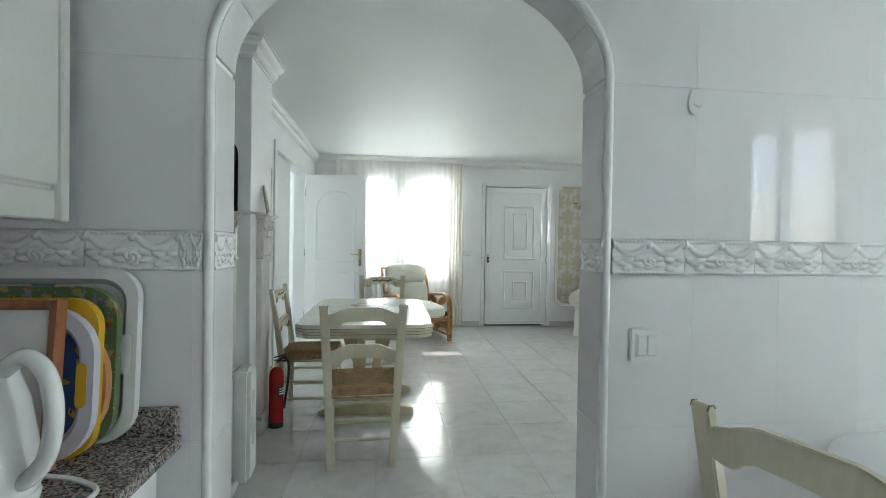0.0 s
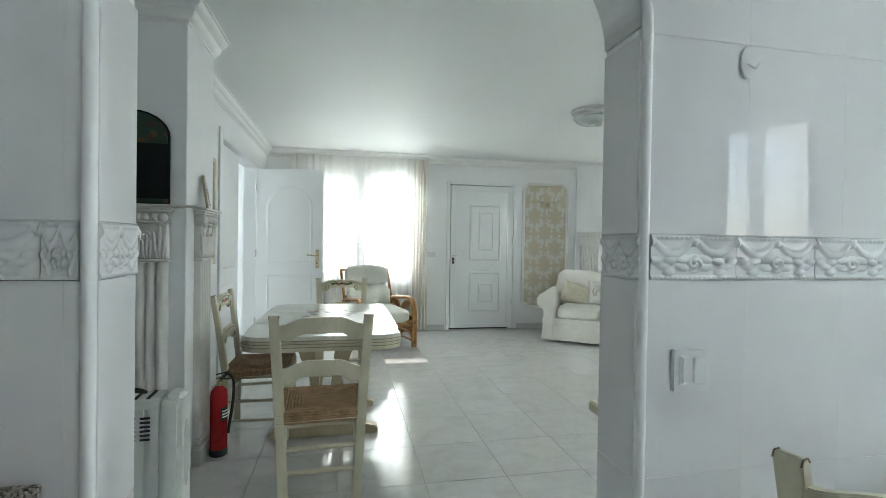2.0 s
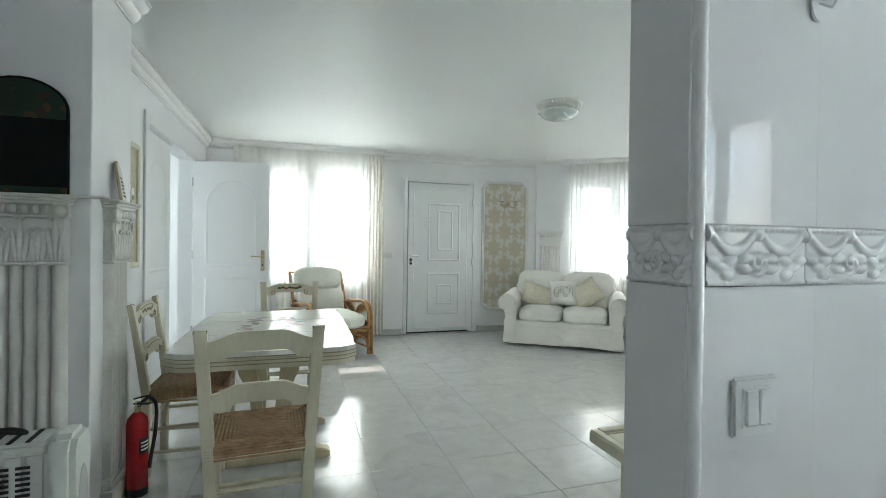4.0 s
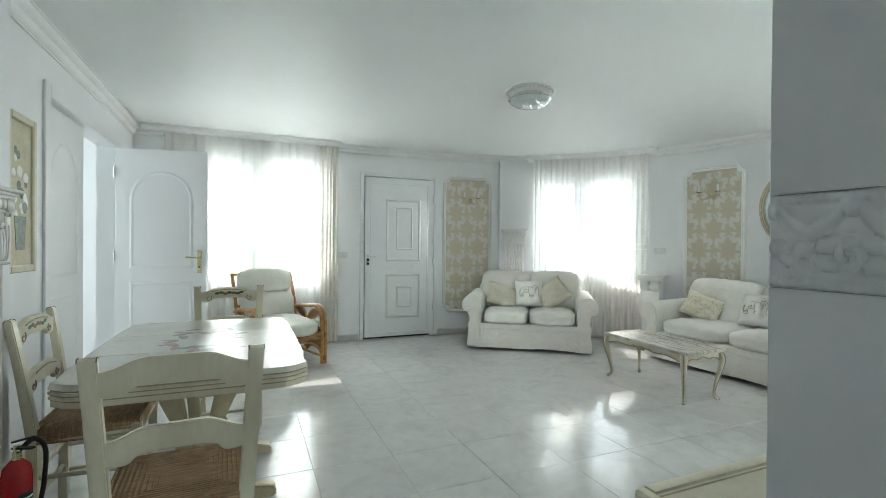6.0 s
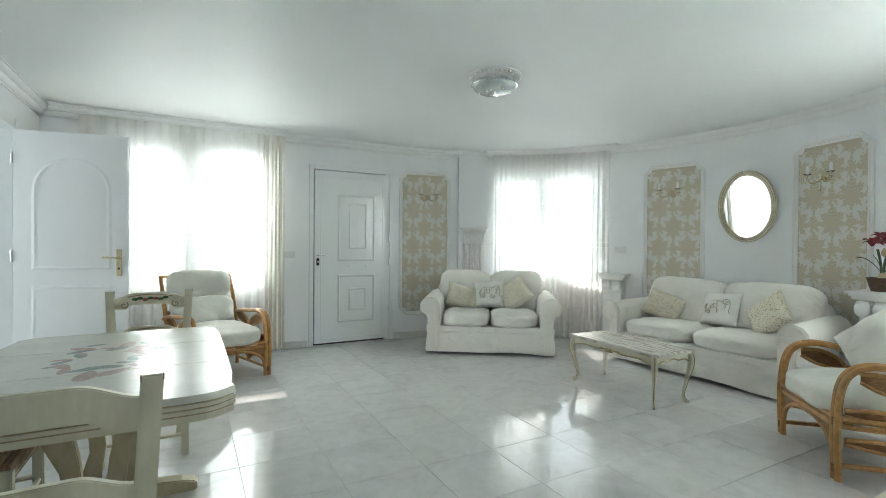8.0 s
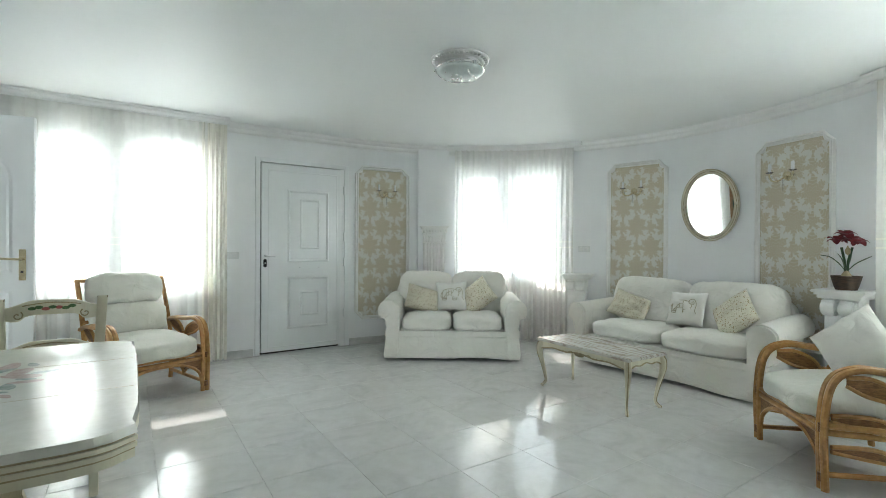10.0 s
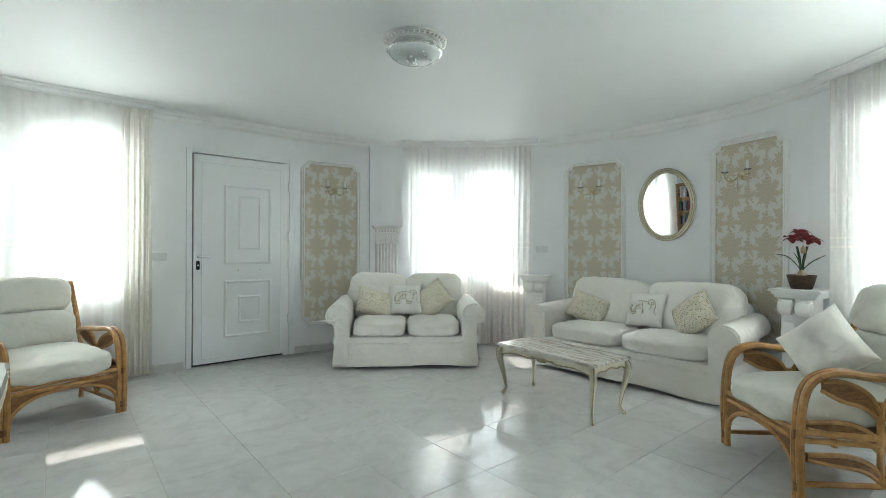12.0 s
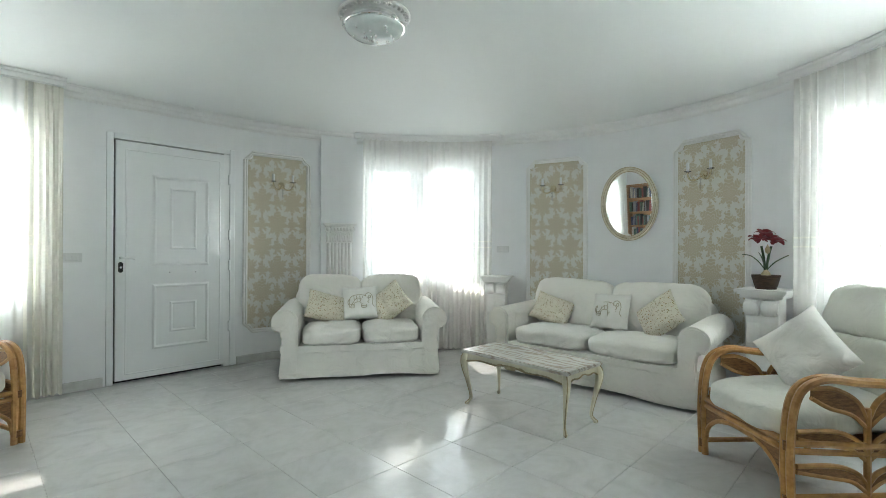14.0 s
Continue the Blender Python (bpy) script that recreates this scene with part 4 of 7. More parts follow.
# ---- sofas ----
def sofa(m, width, label):
    """A loose-covered sofa with rolled arms; local x across, faces -y, back at +y."""
    ob = thing("sofa", m, label, "sofa", "white sofas")
    d, arm = 0.84, 0.20
    inner = width - 2 * arm
    # skirted base with a hanging valance
    bm = bmesh.new()
    n = 90
    per = []
    hw, y0, y1 = width / 2 - 0.055, -d / 2 + 0.04, d / 2 - 0.02
    for k in range(n):
        per.append((-hw + 2 * hw * k / n, y0))
    for k in range(16):
        per.append((hw, y0 + (y1 - y0) * k / 16))
    for k in range(n):
        per.append((hw - 2 * hw * k / n, y1))
    for k in range(16):
        per.append((-hw, y1 - (y1 - y0) * k / 16))
    rows = []
    for z, grow in ((0.025, 0.018), (0.10, 0.012), (0.20, 0.004), (0.24, 0.0), (0.245, -0.012), (0.30, -0.012)):
        row = []
        for x, y in per:
            nx, ny = x / hw, (y - (y0 + y1) / 2) / ((y1 - y0) / 2)
            w = 0.006 * noise.noise(Vector((x * 5, y * 5, width))) * (1 if z < 0.22 else 0)
            gx = math.copysign(grow + w, nx) if abs(nx) > 0.98 else 0
            gy = math.copysign(grow + w, ny) if abs(ny) > 0.98 else 0
            hem = 0.016 * noise.noise(Vector((x * 3, y * 4, 3))) if z < 0.05 else 0
            drop = max(0.0, 1 - z / 0.24)
            if y < y0 + 0.01:
                gy -= drop * (0.014 * math.exp(-((x - 0.02) / 0.03) ** 2) + 0.012 * math.exp(-((abs(x) - hw + 0.10) / 0.035) ** 2))
            row.append(bm.verts.new((x + gx, y + gy, z + hem)))
        rows.append(row)
    for a, b in zip(rows, rows[1:]):
        for k in range(len(per)):
            bm.faces.new((a[k], a[(k + 1) % len(per)], b[(k + 1) % len(per)], b[k]))
    bm.faces.new(rows[-1])
    part("skirt", bm, COTTON, ob, smooth=True)
    # rolled arms: a keyhole outline run from front to back
    prof = [(-0.085, 0.035), (0.072, 0.035), (0.055, 0.20), (0.043, 0.34), (0.058, 0.43)]
    prof += [(0.022 + 0.108 * math.cos(radians(t)), 0.505 + 0.108 * math.sin(radians(t))) for t in range(-40, 181, 13)]
    prof += [(-0.085, 0.42)]
    for s in (-1, 1):
        pts = [(s * (x + 0.012), z) for x, z in prof]
        bm = prismed(pts if s > 0 else pts[::-1], d - 0.07, Matrix.Translation((s * (width / 2 - 0.115), d / 2 - 0.06, 0)) @ XZ, 0.014)
        for v in bm.verts:
            k = (v.co.y + d / 2) / d
            v.co.z += 0.03 * k + noise.noise(v.co * 6) * 0.004
        arm_part = part("arm", bm, COTTON, ob, smooth=True)
        seam = [(s * (x * 0.97 + 0.012) + s * (width / 2 - 0.115), -d / 2 + 0.0075, 0.002 + z) for x, z in prof[3:]]
        part("piping", tubed(seam, 0.0035, 6), COTTON, arm_part, smooth=True)
    bm = soft_block(width - 0.16, 0.20, 0.60, 4.5, 18, 0.008, 2)
    bmesh.ops.transform(bm, matrix=pose(0, d / 2 - 0.14, 0.20, -8), verts=bm.verts)
    part("back", bm, COTTON, ob, smooth=True)
    half = inner / 2
    for s in (-1, 1):
        bm = soft_block(half - 0.006, 0.62, 0.155, 4.6, 20, 0.009, s + 3, 0.02)
        bmesh.ops.transform(bm, matrix=pose(s * half / 2, -0.10, 0.29), verts=bm.verts)
        part("seat_cushion", bm, COTTON, ob, smooth=True)
        bm = soft_block(half + 0.085, 0.22, 0.49, 4.8, 20, 0.014, s + 6, 0.0)
        bmesh.ops.transform(bm, matrix=pose(s * (half / 2 + 0.035), 0.19, 0.39, -13), verts=bm.verts)
        part("back_cushion", bm, COTTON, ob, smooth=True)
    return ob


A_DIR = math.degrees(math.atan2(-0.759, 1.087))
fa = Vector((math.sin(radians(A_DIR)), -math.cos(radians(A_DIR)), 0))
mid = Vector(((2.537 + 3.624) / 2, (5.843 + 5.084) / 2, 0)) - fa * 0.40
SOFA_A = pose(mid.x, mid.y, 0, 0, 0, A_DIR) @ Matrix.Diagonal((1.05, 1.0, 1.03, 1))
SOFA_B = pose(4.20 + 0.40, 3.93, 0, 0, 0, -90 + 1.5)
sofa(SOFA_A, 1.42, "small white loose-covered two-seat sofa by the curved window")
sofa(SOFA_B, 1.86, "long white loose-covered sofa with rolled arms")


def throw_pillow(m, w, h, mat, label, seed):
    bm = pillow(w, h, 0.14, 18, seed)
    ob = part("throw_pillow", bm, mat, None, "", True)
    ob.matrix_world = m
    if mat is EMBROID:
        def at(x, z):
            f = (1 - abs(2 * x / w) ** 4) ** 0.6 * (1 - abs(2 * z / h - 1) ** 4) ** 0.6
            return (x, -(f * 0.07 + 0.006), z)
        for pts in (((-0.10, 0.10), (-0.10, 0.17), (-0.08, 0.21), (-0.02, 0.225), (0.04, 0.215), (0.055, 0.19)), ((0.055, 0.19), (0.05, 0.225), (0.08, 0.24), (0.105, 0.22), (0.115, 0.18), (0.11, 0.13), (0.125, 0.10)), ((0.06, 0.20), (0.08, 0.17), (0.06, 0.15), (0.045, 0.17)), ((-0.10, 0.10), (-0.06, 0.10), (-0.055, 0.145), (0.0, 0.15), (0.01, 0.10), (0.05, 0.10), (0.06, 0.145), (0.08, 0.14)), ((-0.085, 0.12), (-0.06, 0.16), (-0.03, 0.19), (0.01, 0.18), (0.03, 0.16)), ((-0.10, 0.19), (-0.115, 0.16), (-0.11, 0.13)), ((-0.06, 0.21), (-0.055, 0.16)), ((-0.035, 0.215), (-0.03, 0.155)), ((-0.005, 0.215), (0.0, 0.16)), ((0.02, 0.21), (0.025, 0.16)), ((-0.095, 0.115), (-0.06, 0.115)), ((-0.095, 0.13), (-0.06, 0.13)), ((0.012, 0.115), (0.05, 0.115)), ((0.012, 0.13), (0.05, 0.13)), ((0.075, 0.21), (0.09, 0.215), (0.095, 0.195), (0.08, 0.19), (0.075, 0.21))):
            line = smooth_line([at(x, z) for x, z in pts], 4)
            part("embroidered_line", tubed([(p.x, at(p.x, p.z)[1], p.z) for p in line], 0.0034, 5), THREAD, ob, "beige embroidered line")
    return tagged(ob, label, "cushion", "throw pillows on the sofas")


FL, EM = "cream cotton throw pillow with small sprigs", "white throw pillow embroidered with an elephant shape"
for base, xs, k in ((SOFA_A, (-0.33, 0.0, 0.34), 0), (SOFA_B, (-0.55, 0.05, 0.55), 3)):
    throw_pillow(base @ pose(xs[0], -0.03, 0.455, -30, 17, 12), 0.39, 0.29, FLORAL, FL, k)
    throw_pillow(base @ pose(xs[1], 0.015, 0.46, -24, -2, 0), 0.34, 0.33, EMBROID, EM, k + 1)
    throw_pillow(base @ pose(xs[2], -0.02, 0.490, -24, -38, -8), 0.38, 0.32, FLORAL, FL, k + 2)

# ---- coffee table ----
def coffee_table(m, w, l, h):
    ob = thing("coffee_table", m, "low cream table with cabriole legs and a veined marble top", "coffee table")
    bm = bmesh.new()
    box(bm, -w / 2, w / 2, -l / 2, l / 2, h - 0.024, h, 0.007, seg=2)
    part("marble_top", bm, MARBLETOP, ob, "pale brown-veined marble top")
    for s in (-1, 1):
        def wavy(L, amp):
            pts = [(-L / 2, h - 0.025), (-L / 2, h - 0.085)]
            for k in range(1, 24):
                t = k / 24
                pts.append((-L / 2 + L * t, h - 0.075 + 0.022 * math.sin(math.pi * t) - amp * math.cos(t * 6 * math.pi) * 0.5))
            return pts + [(L / 2, h - 0.085), (L / 2, h - 0.025)]
        part("apron", prismed(wavy(l - 0.06, 0.014), 0.018, Matrix.Translation((s * (w / 2 - 0.03) - 0.009, 0, 0)) @ YZ), CREAM, ob)
        part("apron", prismed(wavy(w - 0.06, 0.012), 0.018, Matrix.Translation((0, s * (l / 2 - 0.03) + 0.009, 0)) @ XZ), CREAM, ob)
        line = [(s * (w / 2 - 0.02) , -l / 2 + 0.03 + (l - 0.06) * k / 24, h - 0.079 + 0.022 * math.sin(math.pi * k / 24) - 0.007 * math.cos(k / 24 * 6 * math.pi)) for k in range(25)]
        part("gilt_line", tubed(line, 0.006, 6), OCHRE, ob, "ochre painted line")
        bm = soft_block(0.020, 0.10, 0.034, 2.4, 6, 0.004, 5)
        bmesh.ops.transform(bm, matrix=pose(s * (w / 2 - 0.016), 0, h - 0.078), verts=bm.verts)
        part("carved_shell", bm, OCHRE, ob, "carved shell picked out in ochre", smooth=True)
        for e in (-1, 1):
            curl = [(s * (w / 2 - 0.019), e * (0.06 + 0.11 * k / 12), h - 0.060 + 0.010 * math.sin(k / 12 * 2 * math.pi)) for k in range(13)]
            part("carved_scroll", tubed(curl, 0.0045, 5), OCHRE, ob, "ochre scroll")
        line = [(-w / 2 + 0.03 + (w - 0.06) * k / 24, s * (l / 2 - 0.02), h - 0.079 + 0.022 * math.sin(math.pi * k / 24) - 0.006 * math.cos(k / 24 * 6 * math.pi)) for k in range(25)]
        part("gilt_line", tubed(line, 0.0055, 6), OCHRE, ob, "ochre painted line")
    for sx in (-1, 1):
        for sy in (-1, 1):
            c = Vector((sx * (w / 2 - 0.035), sy * (l / 2 - 0.035), 0))
            o = Vector((sx, sy, 0)).normalized()
            pts, rad = [], []
            for z, out, r in ((h - 0.025, 0.0, 0.024), (h - 0.06, 0.014, 0.028), (h - 0.12, 0.018, 0.023), (h * 0.45, -0.008, 0.015), (h * 0.22, -0.030, 0.010), (0.05, -0.034, 0.009), (0.024, -0.020, 0.013), (0.012, -0.006, 0.015), (0.0, -0.006, 0.011)):
                pts.append(c + o * out + Vector((0, 0, z)))
                rad.append(r)
            sm = smooth_line(pts, 4)
            rr = np.interp(np.linspace(0, 1, len(sm)), np.linspace(0, 1, len(rad)), rad)
            bm = bmesh.new()
            rings = [[bm.verts.new(p + Vector((math.cos(2 * math.pi * k / 10), math.sin(2 * math.pi * k / 10), 0)) * r) for k in range(10)] for p, r in zip(sm, rr)]
            for a, b in zip(rings, rings[1:]):
                for k in range(10):
                    bm.faces.new((a[k], a[(k + 1) % 10], b[(k + 1) % 10], b[k]))
            bm.faces.new(rings[-1])
            bm.faces.new(rings[0])
            bmesh.ops.recalc_face_normals(bm, faces=bm.faces)
            leg = part("leg", bm, CREAM, ob, smooth=True)
            part("gilt_line", tubed([p + o * (r + 0.001) for p, r in zip(sm, rr)], 0.0045, 5), OCHRE, leg, "ochre painted line")
    return ob


coffee_table(pose(3.41, 3.92, 0, 0, 0, -3), 0.437, 0.925, 0.411)

# ---- rattan armchairs ----
def rattan_armchair(m, label):
    """Bentwood cane armchair; local x across, faces -y."""
    ob = thing("rattan_armchair", m, label, "armchair", "rattan armchairs")
    w, d, r = 0.60, 0.66, 0.017
    for s in (-1, 1):
        x = s * w / 2
        hoop = smooth_line([(x, -d / 2, 0), (x, -d / 2 - 0.005, 0.30), (x, -d / 2 + 0.03, 0.50), (x, -d / 2 + 0.14, 0.565), (x, -0.02, 0.55), (x, d / 2 - 0.14, 0.535), (x, d / 2 - 0.02, 0.50)], 7)
        for off in (-0.017, 0.017):
            part("arm_cane", tubed([p + Vector((off, 0, 0)) for p in hoop], r), RATTAN, ob, smooth=True)
        back = smooth_line([(x, d / 2 - 0.06, 0), (x, d / 2 - 0.08, 0.30), (x, d / 2 + 0.02, 0.62), (x, d / 2 + 0.13, 0.88)], 7)
        part("back_leg", tubed(back, r), RATTAN, ob, smooth=True)
        part("side_rail", tubed([(x, -d / 2, 0.30), (x, d / 2 - 0.08, 0.27)], r), RATTAN, ob, smooth=True)
        part("side_rail", tubed([(x, -d / 2, 0.265), (x, d / 2 - 0.08, 0.235)], r * 0.8), RATTAN, ob, smooth=True)
        part("stretcher", tubed([(x, -d / 2 + 0.01, 0.07), (x, d / 2 - 0.06, 0.07)], r * 0.8), RATTAN, ob, smooth=True)
        # a middle cane with three pairs of woven leaf shapes branching off it
        part("middle_cane", tubed(smooth_line([(x, 0.02, 0.07), (x, 0.02, 0.25), (x, 0.02, 0.44)], 4), 0.014), RATTAN, ob, smooth=True)
        for e in (-1, 1):
            for z0, reach, up in ((0.115, 0.335, 0.085), (0.245, 0.335, 0.10), (0.385, 0.27, 0.14)):
                top = smooth_line([(x, 0.02, z0), (x, 0.02 + e * 0.05, z0 + up * 0.62), (x, 0.02 + e * 0.15, z0 + up * 0.98), (x, 0.02 + e * (reach - 0.02), z0 + up)], 5)
                low = smooth_line([(x, 0.02, z0 - 0.03), (x, 0.02 + e * 0.07, z0 + up * 0.20), (x, 0.02 + e * 0.17, z0 + up * 0.42), (x, 0.02 + e * (reach - 0.02), z0 + up * 0.72)], 5)
                part("leaf_cane", tubed(top, 0.011), RATTAN, ob, smooth=True)
                part("leaf_cane", tubed(low, 0.010), RATTAN, ob, smooth=True)
                bm = bmesh.new()
                va = [[bm.verts.new(p + Vector((q, 0, 0))) for q in (-0.005, 0.005)] for p in top]
                vb = [[bm.verts.new(p + Vector((q, 0, 0))) for q in (-0.005, 0.005)] for p in low]
                for i in range(len(top) - 1):
                    bm.faces.new((va[i][0], va[i + 1][0], vb[i + 1][0], vb[i][0]))
                    bm.faces.new((va[i][1], vb[i][1], vb[i + 1][1], va[i + 1][1]))
                part("woven_web", bm, RATTANDARK, ob, "dark brown woven cane web, deepened for shade")
        for z in (0.29, 0.06):
            part("binding", tubed([(x, -d / 2, z - 0.02), (x, -d / 2, z + 0.02)], r + 0.006), RATTANDARK, ob, "wrapped cane binding")
    for z, y in ((0.30, -d / 2), (0.265, -d / 2), (0.27, d / 2 - 0.08), (0.87, d / 2 + 0.125), (0.55, d / 2 - 0.01)):
        part("cross_rail", tubed([(-w / 2, y, z), (w / 2, y, z)], r * 0.9), RATTAN, ob, smooth=True)
    # arched front brace
    part("front_arch", tubed(smooth_line([(-w / 2 + 0.02, -d / 2, 0.05), (-w / 2 + 0.05, -d / 2, 0.16), (-0.12, -d / 2, 0.235), (0.12, -d / 2, 0.235), (w / 2 - 0.05, -d / 2, 0.16), (w / 2 - 0.02, -d / 2, 0.05)], 6), 0.012), RATTAN, ob, smooth=True)
    for s in (-1, 1):
        bm = bmesh.new()
        pts = [(s * (w / 2 - 0.02), 0.255), (s * (w / 2 - 0.02), 0.09), (s * (w / 2 - 0.045), 0.16), (s * 0.15, 0.232), (s * 0.08, 0.255)]
        prism(bm, pts, 0.01, Matrix.Translation((0, -d / 2 + 0.005, 0)) @ XZ)
        bmesh.ops.recalc_face_normals(bm, faces=bm.faces)
        part("front_web", bm, RATTANDARK, ob, "woven cane corner web")
    part("seat_deck", boxed(-w / 2 + 0.01, w / 2 - 0.01, -d / 2 + 0.01, d / 2 - 0.08, 0.285, 0.30), RATTANDARK, ob)
    bm = soft_block(w - 0.045, d + 0.02, 0.15, 4.5, 16, 0.008, 1, 0.01)
    bmesh.ops.transform(bm, matrix=pose(0, -0.03, 0.295, 2), verts=bm.verts)
    part("seat_cushion", bm, CUSHION, ob, smooth=True)
    for z, hh in ((0.42, 0.27), (0.665, 0.27)):
        bm = soft_block(w - 0.07, 0.16, hh, 4.0, 16, 0.012, z * 9)
        bmesh.ops.transform(bm, matrix=pose(0, d / 2 - 0.08 + (z - 0.42) * 0.36, z, -19), verts=bm.verts)
        part("back_cushion", bm, CUSHION, ob, smooth=True)
    return ob


ARM_A = pose(0.41, 6.0, 0, 0, 0, 19) @ Matrix.Diagonal((1.06, 1.06, 1.02, 1))
rattan_armchair(ARM_A, "rattan armchair with ivory cushions before the curtained window")
ARM_B = pose(3.60, 2.37, 0, 0, 0, math.degrees(math.atan2(0.39, 0.369)) + 180) @ Matrix.Diagonal((1.04, 1.03, 1.05, 1))
rattan_armchair(ARM_B, "rattan armchair with fanned cane sides and ivory cushions")
throw_pillow(ARM_B @ pose(-0.12, -0.075, 0.50, -26, 43, 6), 0.34, 0.34, COTTON, "plain ivory throw pillow in the rattan armchair", 9)["group"] = "armchair pillow"

# ---- dining table ----
def dining_table(m, w, l, h):
    ob = thing("dining_table", m, "cream painted dining table with carved edge and flower garland on top", "dining table")

    def outline(grow):
        a, b, c = w / 2 + grow, l / 2 + grow, 0.10
        q = [(a - 0.012, -b + c), (a - 0.004, -b + c * 0.62), (a - 0.03, -b + c * 0.42), (a - 0.055, -b + c * 0.20), (a - c * 0.9, -b + 0.006), (a - c * 1.4, -b)]
        bow = [(a + 0.004 * math.sin(math.pi * k / 8), -b + c + (2 * b - 2 * c) * k / 8) for k in range(1, 8)]
        right = q[::-1] + bow + [(x, -y) for x, y in q]
        return right + [(-x, -y) for x, y in right]

    def slab(z0, z1, g0, g1):
        bm = bmesh.new()
        lo, hi = [bm.verts.new((x, y, z0)) for x, y in outline(g0)], [bm.verts.new((x, y, z1)) for x, y in outline(g1)]
        n = len(lo)
        for k in range(n):
            bm.faces.new((lo[k], lo[(k + 1) % n], hi[(k + 1) % n], hi[k]))
        bm.faces.new(hi)
        bm.faces.new(lo[::-1])
        bmesh.ops.recalc_face_normals(bm, faces=bm.faces)
        return bm
    part("tabletop", slab(h - 0.022, h, 0.0, -0.004), CREAMTOP, ob, "glossy cream lacquered top")
    for k, (z0, z1, g, mat) in enumerate(((0.029, 0.022, -0.006, OCHRE), (0.040, 0.029, 0.0, CREAM), (0.046, 0.040, -0.005, OCHRE), (0.058, 0.046, -0.001, CREAM), (0.064, 0.058, -0.006, OCHRE), (0.085, 0.064, -0.006, CREAM))):
        part("edge_moulding", slab(h - z0, h - z1, g, g), mat, ob, "ribbed ochre and cream edge")
    for y in (-0.23, 0.23):
        part("leaf_joint", boxed(-w / 2 + 0.01, w / 2 - 0.01, y - 0.001, y + 0.001, h, h + 0.0006), OCHRE, ob)
    # painted garland: flat petals and leaves on the top
    rng = random.Random(4)
    for k in range(26):
        t = k / 26 * 2 * math.pi
        x, y = 0.20 * math.cos(t) * rng.uniform(0.5, 1.1), 0.30 * math.sin(t) * rng.uniform(0.5, 1.1) + 0.05
        bm = bmesh.new()
        a0, s = rng.uniform(0, 6.28), rng.uniform(0.03, 0.078)
        vs = []
        for j in range(12):
            a = 2 * math.pi * j / 12
            px, py = s * math.cos(a), s * 0.42 * math.sin(a) * (1 + 0.3 * math.cos(a))
            vs.append(bm.verts.new((x + px * math.cos(a0) - py * math.sin(a0), y + px * math.sin(a0) + py * math.cos(a0), h + 0.0008 + 0.0002 * (k % 4))))
        bm.faces.new(vs)
        part("painted_petal" if k % 2 else "painted_leaf", bm, PALEROSE if k % 2 else PALEGREEN, ob, "faded painted petal" if k % 2 else "faded painted leaf")
    for e in (-1, 1):
        y = e * 0.25
        foot = [(-0.33, 0.0), (0.33, 0.0), (0.34, 0.02), (0.33, 0.045), (0.27, 0.06), (0.12, 0.075), (-0.12, 0.075), (-0.27, 0.06), (-0.33, 0.045), (-0.34, 0.02)]
        part("foot", prismed(foot, 0.075, Matrix.Translation((0, y + 0.0375, 0)) @ XZ, 0.006), TANWOOD, ob)
        for s in (-1, 1):
            prof = [(0.05, 0.07), (0.13, 0.07), (0.12, 0.16), (0.09, 0.26), (0.10, 0.38), (0.155, 0.50), (0.19, h - 0.10), (0.07, h - 0.10), (0.065, 0.52), (0.045, 0.42), (0.03, 0.28), (0.045, 0.16)]
            q = [(s * x, z) for x, z in prof]
            part("lyre_support", prismed(q if s > 0 else q[::-1], 0.04, Matrix.Translation((0, y + 0.02, 0)) @ XZ, 0.004), TANWOOD, ob)
        part("crossbar", boxed(-0.30, 0.30, y - 0.03, y + 0.03, h - 0.135, h - 0.085, 0.004), TANWOOD, ob)
    part("stretcher", boxed(-0.03, 0.03, -0.25, 0.25, 0.10, 0.15, 0.006), TANWOOD, ob)
    return ob


PALEROSE = surface("faded_rose_paint", (0.42, 0.30, 0.26), (0.56, 0.46, 0.40), 0.25, 40)
PALEGREEN = surface("faded_green_paint", (0.22, 0.27, 0.24), (0.40, 0.43, 0.38), 0.25, 40)
DEEPGREEN = surface("green_paint", (0.04, 0.10, 0.03), (0.09, 0.17, 0.06), 0.4, 40)
DEEPROSE = surface("rose_paint", (0.30, 0.06, 0.06), (0.42, 0.12, 0.10), 0.4, 40)
dining_table(pose(-0.105, 3.585, 0), 0.885, 1.38, 0.72)


def ogee(u):
    return u * u * (3 - 2 * u)


